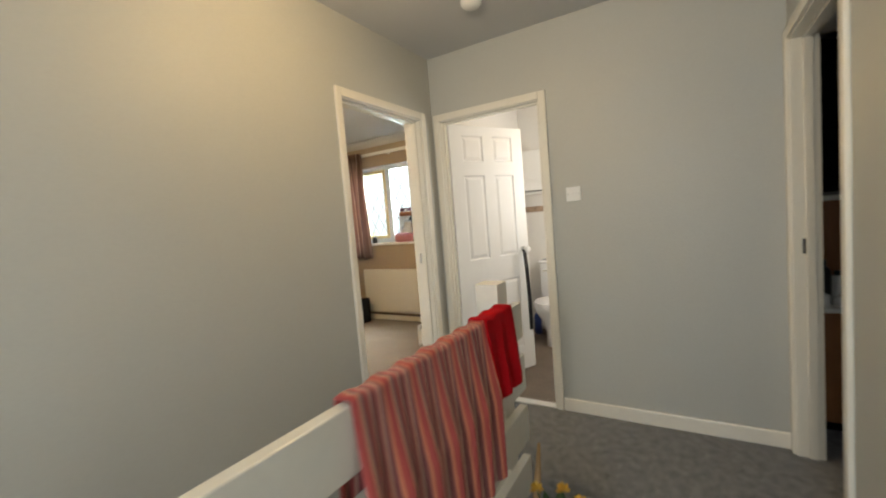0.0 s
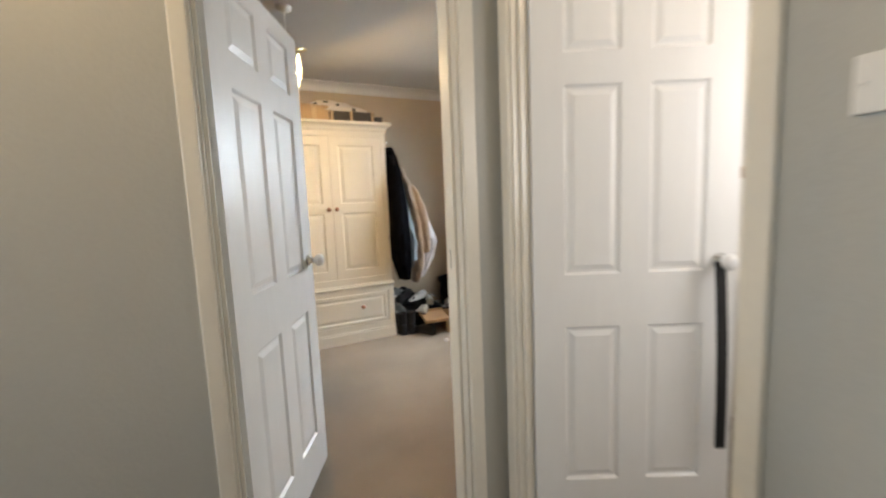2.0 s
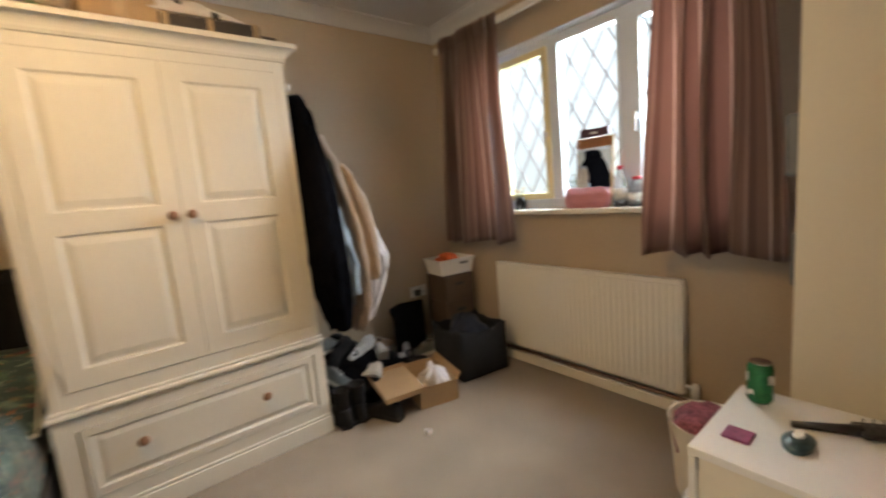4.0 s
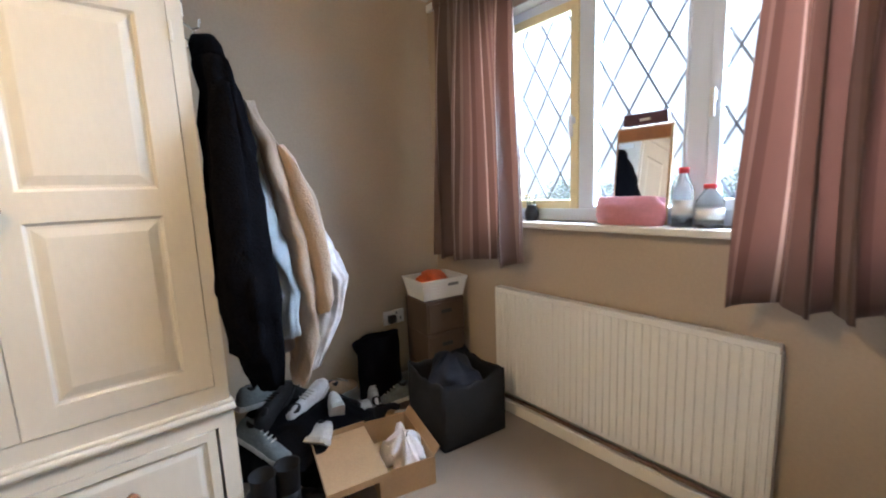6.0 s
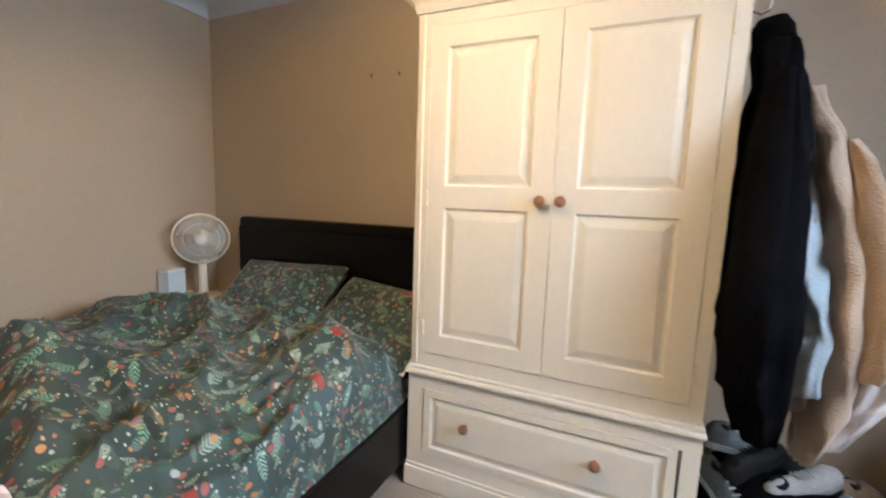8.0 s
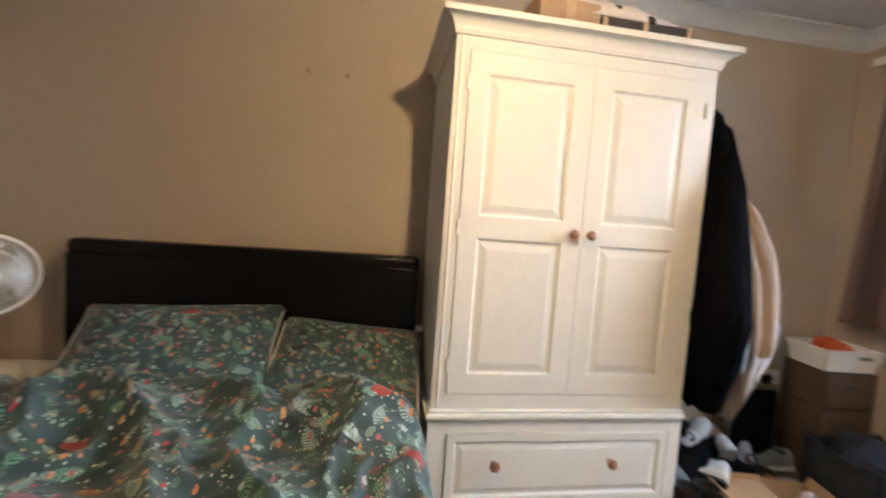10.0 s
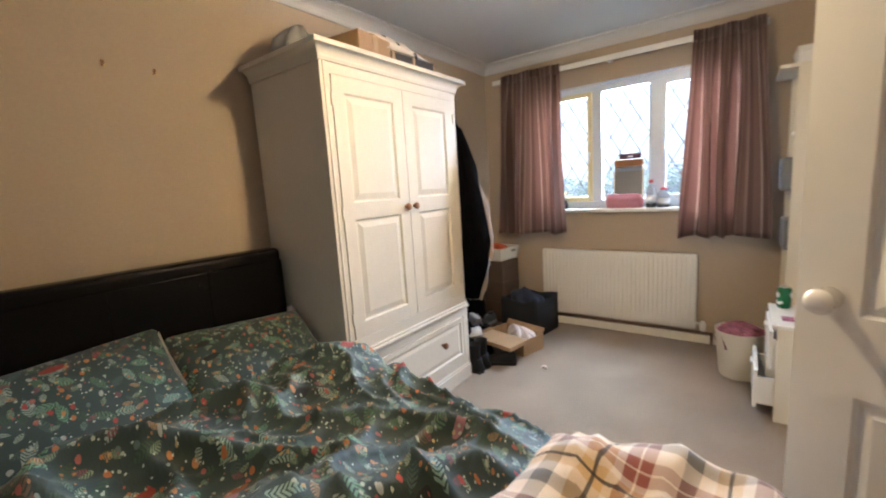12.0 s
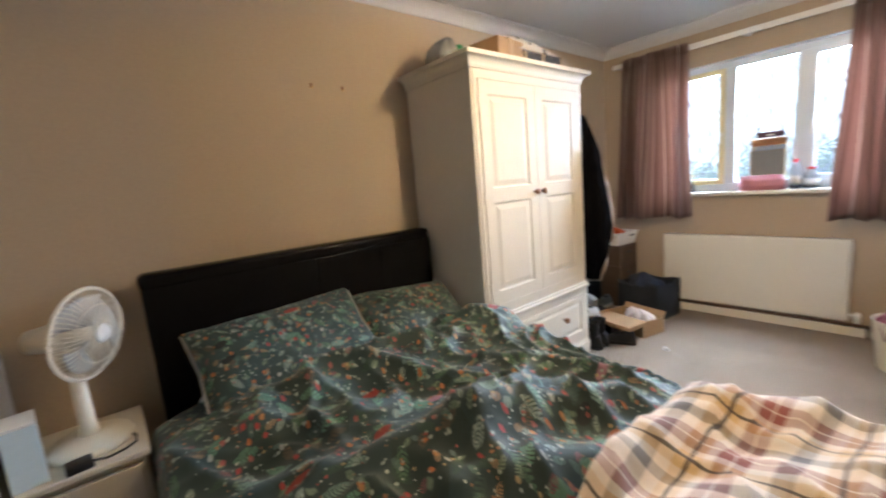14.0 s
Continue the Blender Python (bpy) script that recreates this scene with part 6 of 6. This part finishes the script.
# ---- landing ----
bal = ground("balustrade", "cream painted newel post with horizontal boards", "balustrade")
part("newel_post", boxes(((3.705, 2.24, -0.1), (3.80, 2.335, 1.03)), bevel=0.004), M_TRIM, bal)
for z0, z1 in ((0.785, 0.932), (0.565, 0.715), (0.345, 0.495), (0.125, 0.275)):
    part("board", boxes(((1.2, 2.205, z0), (3.855, 2.24, z1)), bevel=0.004), M_TRIM, bal)
part("newel_post", boxes(((1.2, 2.24, -0.1), (1.295, 2.335, 1.03)), bevel=0.004), M_TRIM, bal)
structure("trim_stair_edge", boxes(((1.2, 2.2, -0.12), (3.82, 2.24, 0.012)), bevel=0.003), M_TRIM, "cream nosing at the stairwell edge", "trim")
M_TOWEL = striped("towel_stripe", [(0, (0.386, 0.067, 0.059)), (0.16, (0.574, 0.277, 0.184)), (0.22, (0.215, 0.130, 0.130)), (0.30, (0.418, 0.090, 0.082)), (0.46, (0.605, 0.402, 0.324)), (0.52, (0.246, 0.059, 0.064)), (0.66, (0.464, 0.168, 0.145)), (0.78, (0.574, 0.355, 0.277)), (0.83, (0.246, 0.082, 0.082)), (0.93, (0.542, 0.184, 0.106))], 0.15, 0, 0.95, 0.0, 0.05)
M_REDTOWEL = material("red_towel", (0.46, 0.006, 0.012), 0.95, 0.15, 10, 0.6, 250, spec=0.1)


def drape(x0, x1, front, back, wave, seed, lift=0.0):
    """Cloth over the top board: v runs from the front hem over the board to the back hem."""
    top, yc = 0.941 + lift, 2.2225
    total = front + back

    def f(u, v):
        a = v * total
        x = x0 + (x1 - x0) * u
        if a < front:
            d = max(front - a - 0.021, 0.0)
            k = min(d / 0.25, 1)
            y = yc - 0.021 - lift - wave * k * (0.9 + math.sin(u * (x1 - x0) * 62 + seed + d * 2.5)) * (0.5 + d) - 0.02 * k
            z = top - d
            x += 0.05 * d * math.sin(u * 5 + seed) - 0.05 * d * (1 - u)
        else:
            d = max(a - front - 0.021, 0.0)
            y = yc + 0.021 + lift + wave * 0.5 * (1 + math.sin(u * 30 + seed)) * min(d / 0.25, 1)
            z = top - d
        e = min(abs(a - front) / 0.021, 1)
        y = yc + (y - yc) * e
        z += 0.004 * math.sin(u * (x1 - x0) * 62 + seed) * e
        return (x, y, z)
    return f


tw = part("striped_towel", sheet(drape(2.86, 3.50, 0.52, 0.35, 0.022, 0.0), 110, 130, 0.95, 0.9), M_TOWEL, smooth=True)
thicken(tw, 0.005, 1)
tagged(tw, "red, cream and grey striped towel hung over the banister", "towel")
rt = part("red_towel", sheet(drape(3.48, 3.715, 0.30, 0.22, 0.014, 1.0, 0.006), 40, 80, 0.22, 0.5), M_REDTOWEL, smooth=True)
thicken(rt, 0.006, 1)
tagged(rt, "bright red towel hung over the banister", "towel")
sw = empty("light_switch", pose(LE, 2.196, 1.387), "white plastic light switch on the landing wall", "light switch")
part("plate", boxes(((-0.009, -0.043, -0.043), (0.0, 0.043, 0.043)), bevel=0.003), M_WHITE, sw)
part("rocker", boxes(((-0.013, -0.006, -0.014), (-0.0092, 0.006, 0.014)), bevel=0.001), M_WHITE, sw)
for y in (-0.03, 0.03):
    part("screw", lathe([(0.0, 0.0), (0.003, 0.0), (0.0025, -0.001), (0.0, -0.0012)], 10, "x", (-0.0092, y, 0)), M_CHROME, sw)
lp = ground("landing_lamp", "warm lit ceiling lamp over the landing", "ceiling lamp")
part("rose", lathe([(0.0, CEIL), (0.05, CEIL), (0.04, CEIL - 0.03), (0.0, CEIL - 0.032)], 24, at=(3.4, 2.42, 0)), M_WHITE, lp, smooth=True)
part("flex", tube([(3.4, 2.42, CEIL - 0.03), (3.4, 2.42, 2.29)], 0.003), M_WHITE, lp)
part("holder", lathe([(0.018, 2.26), (0.02, 2.29), (0.0, 2.30)], 14, at=(3.4, 2.42, 0)), M_WHITE, lp, smooth=True)
al = ground("smoke_alarm", "round white smoke alarm on the landing ceiling", "smoke alarm")
part("body", lathe([(0.0, CEIL), (0.055, CEIL), (0.055, CEIL - 0.02), (0.042, CEIL - 0.034), (0.0, CEIL - 0.036)], 28, at=(4.33, 2.55, 0)), M_WHITE, al, smooth=True)

# flowers on the landing floor beside the banister
pl = empty("flower_pot", pose(3.58, 2.02, -0.0) @ Matrix.Scale(0.88, 4), "pot of yellow artificial flowers on the landing carpet", "potted plant")
part("pot", lathe([(0.0, 0.0), (0.085, 0.0), (0.115, 0.20), (0.118, 0.21), (0.105, 0.205), (0.08, 0.015), (0.0, 0.012)], 28), M_GREYPL, pl, smooth=True)
part("soil", lathe([(0.0, 0.185), (0.1, 0.185), (0.1, 0.19), (0.0, 0.192)], 20), M_BLACK, pl)
rng = random.Random(5)
for k in range(60):
    a, e = rng.uniform(0, 6.28), rng.uniform(0.3, 1.2)
    L = rng.uniform(0.09, 0.19)
    o = Vector((0.04 * math.cos(a), 0.04 * math.sin(a), 0.19))
    d = Vector((math.cos(a) * math.cos(e), math.sin(a) * math.cos(e), math.sin(e)))
    sd = Vector((-math.sin(a), math.cos(a), 0)) * L * 0.2
    bm = bmesh.new()
    pts = [o, o + d * L * 0.5 + sd, o + d * L - Vector((0, 0, 0.03)), o + d * L * 0.5 - sd, o + d * L * 0.5 - Vector((0, 0, 0.006))]
    vs = [bm.verts.new(p) for p in pts]
    for f in ((0, 1, 4), (1, 2, 4), (2, 3, 4), (3, 0, 4)):
        bm.faces.new([vs[i] for i in f])
    part("leaf", bm, M_STEM, pl)
for k in range(5):
    a = k * 1.3
    c_ = Vector((0.09 * math.cos(a), 0.09 * math.sin(a), 0.33 + 0.02 * (k % 2)))
    part("stem", tube([(0.01 * math.cos(a), 0.01 * math.sin(a), 0.19), tuple(c_)], 0.003, 5), M_STEM, pl)
    bm = bmesh.new()
    for j in range(14):
        t_ = j * 2.4
        el_ = 0.2 + 0.09 * j
        d_ = Vector((math.cos(t_) * math.cos(el_), math.sin(t_) * math.cos(el_), math.sin(el_)))
        sd = Vector((-math.sin(t_), math.cos(t_), 0)) * 0.012
        vs = [bm.verts.new(c_ + q) for q in (Vector((0, 0, 0)), d_ * 0.022 + sd, d_ * 0.036, d_ * 0.022 - sd)]
        bm.faces.new(vs)
    part("bloom", bm, M_PETAL if k != 2 else M_PETALW, pl, "yellow bloom" if k != 2 else "cream bloom")
tagged(finish("driftwood_stick", tube([(3.66, 2.13, 0.0), (3.72, 2.15, 0.12), (3.78, 2.155, 0.24), (3.86, 2.17, 0.33)], [0.014, 0.016, 0.013, 0.006], 10), M_CARD, True), "curved piece of driftwood leaning by the banister", "stick")

# ---- bathroom ----
structure("trim_tile_border", boxes(((EAST - 0.012, 1.7, 1.30), (EAST - 0.002, LN, 1.36)), ((LE + 0.1, LN - 0.012, 1.30), (EAST - 0.012, LN - 0.002, 1.36))), M_BORDER, "brown mosaic border tiles", "tile border")
to = empty("toilet", pose(6.62, 2.75, 0), "white ceramic close-coupled toilet", "toilet")
bm = bmesh.new()
rows = []
for z, cx, rx, ry in ((0.0, -0.40, 0.19, 0.10), (0.12, -0.40, 0.17, 0.095), (0.24, -0.42, 0.19, 0.13), (0.34, -0.46, 0.23, 0.175), (0.395, -0.46, 0.235, 0.18)):
    rows.append([bm.verts.new((cx + rx * math.cos(t) * (1.0 if math.cos(t) < 0 else 0.85), ry * math.sin(t), z)) for t in [2 * math.pi * k / 32 for k in range(32)]])
for a, b in zip(rows, rows[1:]):
    for i in range(32):
        bm.faces.new((a[i], a[(i + 1) % 32], b[(i + 1) % 32], b[i]))
bm.faces.new(rows[0][::-1])
bm.faces.new(rows[-1])
part("bowl", bm, M_CERAMIC, to, smooth=True)
for nm, z0, z1, g in (("seat", 0.397, 0.413, 1.02), ("lid", 0.415, 0.432, 1.0)):
    bm = bmesh.new()
    lo_, hi_ = [], []
    for k in range(36):
        t = 2 * math.pi * k / 36
        x, y = -0.46 + 0.24 * g * math.cos(t) * (1.0 if math.cos(t) < 0 else 0.85), 0.185 * g * math.sin(t)
        lo_.append(bm.verts.new((x, y, z0)))
        hi_.append(bm.verts.new((-0.46 + (x + 0.46) * 0.97, y * 0.97, z1)))
    for i in range(36):
        bm.faces.new((lo_[i], lo_[(i + 1) % 36], hi_[(i + 1) % 36], hi_[i]))
    bm.faces.new(lo_[::-1])
    bm.faces.new(hi_)
    part(nm, bm, M_CERAMIC, to, smooth=False)
part("cistern", boxes(((-0.22, -0.2, 0.40), (-0.03, 0.2, 0.76)), bevel=0.02, seg=3), M_CERAMIC, to, smooth=True)
part("cistern_lid", boxes(((-0.23, -0.21, 0.762), (-0.025, 0.21, 0.79)), bevel=0.01, seg=3), M_CERAMIC, to, smooth=True)
part("lever", boxes(((-0.245, 0.10, 0.68), (-0.225, 0.17, 0.695)), bevel=0.003), M_CHROME, to, "chrome flush lever")
wc = empty("wall_cabinet", pose(EAST, 2.98, 1.52), "white bathroom wall cabinet above the toilet", "cabinet")
part("body", boxes(((-0.16, -0.14, 0), (0, 0.14, 0.42)), bevel=0.003), M_WHITE, wc)
dr_ = part("door", boxes(((-0.178, -0.138, 0.004), (-0.161, 0.138, 0.416)), bevel=0.003), M_WHITE, wc)
part("knob", lathe([(0.0, 0.0), (0.006, 0.0), (0.01, -0.018), (0.0, -0.022)], 12, "x", (-0.179, -0.11, 0.2)), M_BRASS, dr_, "brass knob", True)
part("shelf", boxes(((-0.16, -0.14, -0.03), (0, 0.14, -0.012)), bevel=0.002), M_WHITE, wc)
rm = empty("shaving_mirror", pose(EAST - 0.1, 2.70, 1.62), "round white shaving mirror on the bathroom wall", "mirror")
part("rim", lathe([(0.0, 0.0), (0.09, 0.0), (0.095, -0.01), (0.09, -0.02), (0.0, -0.021)], 28, "x"), M_WHITE, rm, smooth=True)
part("arm", tube([(0.0, 0, 0), (0.1, 0, -0.06)], 0.006), M_CHROME, rm, "chrome arm")
M_RIBBON = material("black_strap", (0.01, 0.01, 0.011), 0.7, 0.2, 20)
# dressing-gown belt hung from the bathroom door knob
dm = pose(LE + 0.06, BY1 - 0.01, 0.004, 0, 0, -27)


def belt_fn(u, v):
    p = dm @ Vector((0.612 + 0.035 * (u - 0.5) + 0.02 * v, -0.068 - 0.01 * math.sin(v * 3), 1.0 - 0.66 * v))
    return tuple(p)


bt = part("fabric_belt", sheet(belt_fn, 4, 30, 0.04, 0.66), M_RIBBON, smooth=True)
thicken(bt, 0.006, 0)
tagged(bt, "black fabric belt hanging from the bathroom door knob", "belt")
bl = empty("bathroom_lamp", pose(5.5, 2.3, 0), "round ceiling lamp in the bathroom", "ceiling lamp")
part("base", lathe([(0.0, CEIL), (0.1, CEIL), (0.1, CEIL - 0.02), (0.0, CEIL - 0.022)], 28), M_WHITE, bl, smooth=True)
cl = empty("cleaning_bottle", pose(6.45, 3.02, 0), "dark red and blue cleaner bottle behind the toilet", "bottle")
part("body", lathe([(0.0, 0.0), (0.04, 0.0), (0.04, 0.18), (0.016, 0.23), (0.0, 0.235)], 18), M_BLUE, cl, smooth=True)
part("cap", lathe([(0.018, 0.23), (0.018, 0.27), (0.0, 0.275)], 14), M_REDCAP, cl, "red cap", True)

# ---- back room seen through the third doorway ----
dt = ground("dressing_table", "wooden dressing table with a white top", "dressing table")
part("top", boxes(((5.05, 0.2, 0.655), (5.5, 1.05, 0.68)), bevel=0.003), M_WHITE, dt)
part("front", boxes(((5.08, 0.24, 0.06), (5.48, 1.03, 0.655)), bevel=0.004), M_PINE, dt)
part("plinth", boxes(((5.12, 0.26, 0.0), (5.46, 1.0, 0.06))), M_BLACK, dt)
wdb = ground("wooden_headboard", "orange wooden panel behind the dressing table", "panel")
part("panel", boxes(((5.6, -0.3, 0.0), (5.64, 1.4, 1.22)), bevel=0.004), M_PINE, wdb)
part("ledge", boxes(((5.57, -0.3, 1.22), (5.7, 1.4, 1.25)), bevel=0.004), M_WHITE, wdb)


def dark_curtain(u, v):
    return (5.80 + 0.025 * math.sin(u * 40), 0.0 + 0.95 * u, 2.22 - 0.95 * v)


dc = part("dark_curtain", sheet(dark_curtain, 60, 8, 1, 1), M_BLACK, smooth=True)
thicken(dc, 0.004)
tagged(dc, "black curtain hanging in the back room", "curtain")
rod = ground("curtain_rod", "chrome curtain rod in the back room", "curtain rod")
part("rod", tube([(5.80, -1.15, 2.25), (5.80, 1.55, 2.25)], 0.012), M_CHROME, rod)
part("bracket", tube([(5.80, -1.15, 2.25), (5.80, -1.2, 2.25)], 0.016), M_CHROME, rod)
for x, y, h, r, mt, lb in ((5.16, 1.0, 0.24, 0.035, M_BLACKPL, "black pump bottle on the dressing table"), (5.22, 0.93, 0.17, 0.032, M_WHITE, "white lotion bottle on the dressing table"), (5.12, 0.93, 0.06, 0.04, M_WHITE, "small white cream jar on the dressing table"), (5.10, 1.02, 0.08, 0.035, M_WHITE, "small white jar on the dressing table")):
    q = empty("toiletry_bottle", pose(x, y, 0.68), lb, "bottle", "toiletries on the dressing table")
    part("body", lathe([(0.0, 0.0), (r, 0.0), (r, h * 0.75), (r * 0.5, h * 0.85), (0.0, h * 0.86)], 18), mt, q, smooth=True)
    part("cap", lathe([(r * 0.4, h * 0.86), (r * 0.4, h), (0.0, h)], 14), M_BLACKPL, q, "dark cap", True)

# ---- outside the window ----
M_GRASS = material("lawn", (0.07, 0.11, 0.04), 0.95, 0.3, 0.6, 0.3, 8)
structure("ground", boxes(((6.9, -150, -3.1), (160, 160, -3.0))), M_GRASS, "garden lawn below the house", "ground")
M_FENCE = material("pale_fence", (0.42, 0.40, 0.36), 0.8, 0.2, 3, 0.2, 20)
fence = ground("garden_fence", "pale boarded garden fence", "fence")
for i in range(40):
    part("fence_board", boxes(((16.0, -6 + i * 0.6, -3.0), (16.05, -5.42 + i * 0.6, -0.9))), M_FENCE, fence)
M_BARK = material("bark", (0.10, 0.07, 0.05), 0.9, 0.3, 8, 0.5, 40)
M_LEAF = material("garden_leaf", (0.12, 0.17, 0.09), 0.7, 0.5, 1.5, 0, 6)


def tree(x, y, h, w, seed):
    r = random.Random(seed)
    root = empty("garden_tree", pose(x, y, -3.0), "leafy green garden tree beyond the fence", "tree", "garden trees")
    part("trunk", tube([(0, 0, 0), (0.05, 0.05, h * 0.35), (0.0, 0.1, h * 0.7)], [0.16, 0.12, 0.05]), M_BARK, root, smooth=True)
    for k in range(4):
        a = k * 1.6
        part("limb", tube([(0.03, 0.05, h * 0.35), (0.5 * w * math.cos(a), 0.5 * w * math.sin(a), h * 0.62)], [0.07, 0.02], 6), M_BARK, root)
    vs, fs = [], []
    for k in range(2600):
        th, ph, q = r.uniform(0, 6.283), math.acos(r.uniform(-1, 1)), r.random() ** 0.4
        n = 0.75 + 0.5 * noise.noise(Vector((math.cos(th) * 2 + seed, math.sin(th) * 2, ph)))
        c = Vector((w * q * n * math.sin(ph) * math.cos(th), w * q * n * math.sin(ph) * math.sin(th), h * 0.66 + h * 0.34 * q * n * math.cos(ph)))
        s = r.uniform(0.06, 0.13)
        a = Vector((r.uniform(-1, 1), r.uniform(-1, 1), r.uniform(-1, 1))).normalized() * s
        b = a.orthogonal().normalized() * s * 0.6
        i = len(vs)
        vs += [c - a, c + b, c + a, c - b]
        fs.append((i, i + 1, i + 2, i + 3))
    me = bpy.data.meshes.new("crown")
    me.from_pydata([tuple(v) for v in vs], [], fs)
    me.materials.append(M_LEAF)
    crown = new("crown", me)
    crown.parent = root


for k, (x, y, h, w) in enumerate(((27, 2.5, 4.6, 2.2), (29, 6.8, 5.2, 2.6), (26, 11.0, 4.6, 2.3), (31, 15.5, 5.4, 2.8), (28, -1.5, 4.4, 2.2), (36, 10.5, 5.8, 3.0), (38, 4.6, 5.2, 2.8), (25, 15.5, 4.5, 2.2), (29, 20.0, 5.0, 2.6), (24, 8.3, 4.1, 1.6))):
    tree(x, y, h, w, k + 3)
M_HAZE = material("bright_overcast", (0.35, 0.38, 0.40), 1.0, 0.0, emit=(0.88, 0.96, 1.0), strength=0.85)
structure("backdrop", boxes(((90, -140, -3.0), (90.5, 160, 90))), M_HAZE, "bright overcast sky", "sky backdrop")
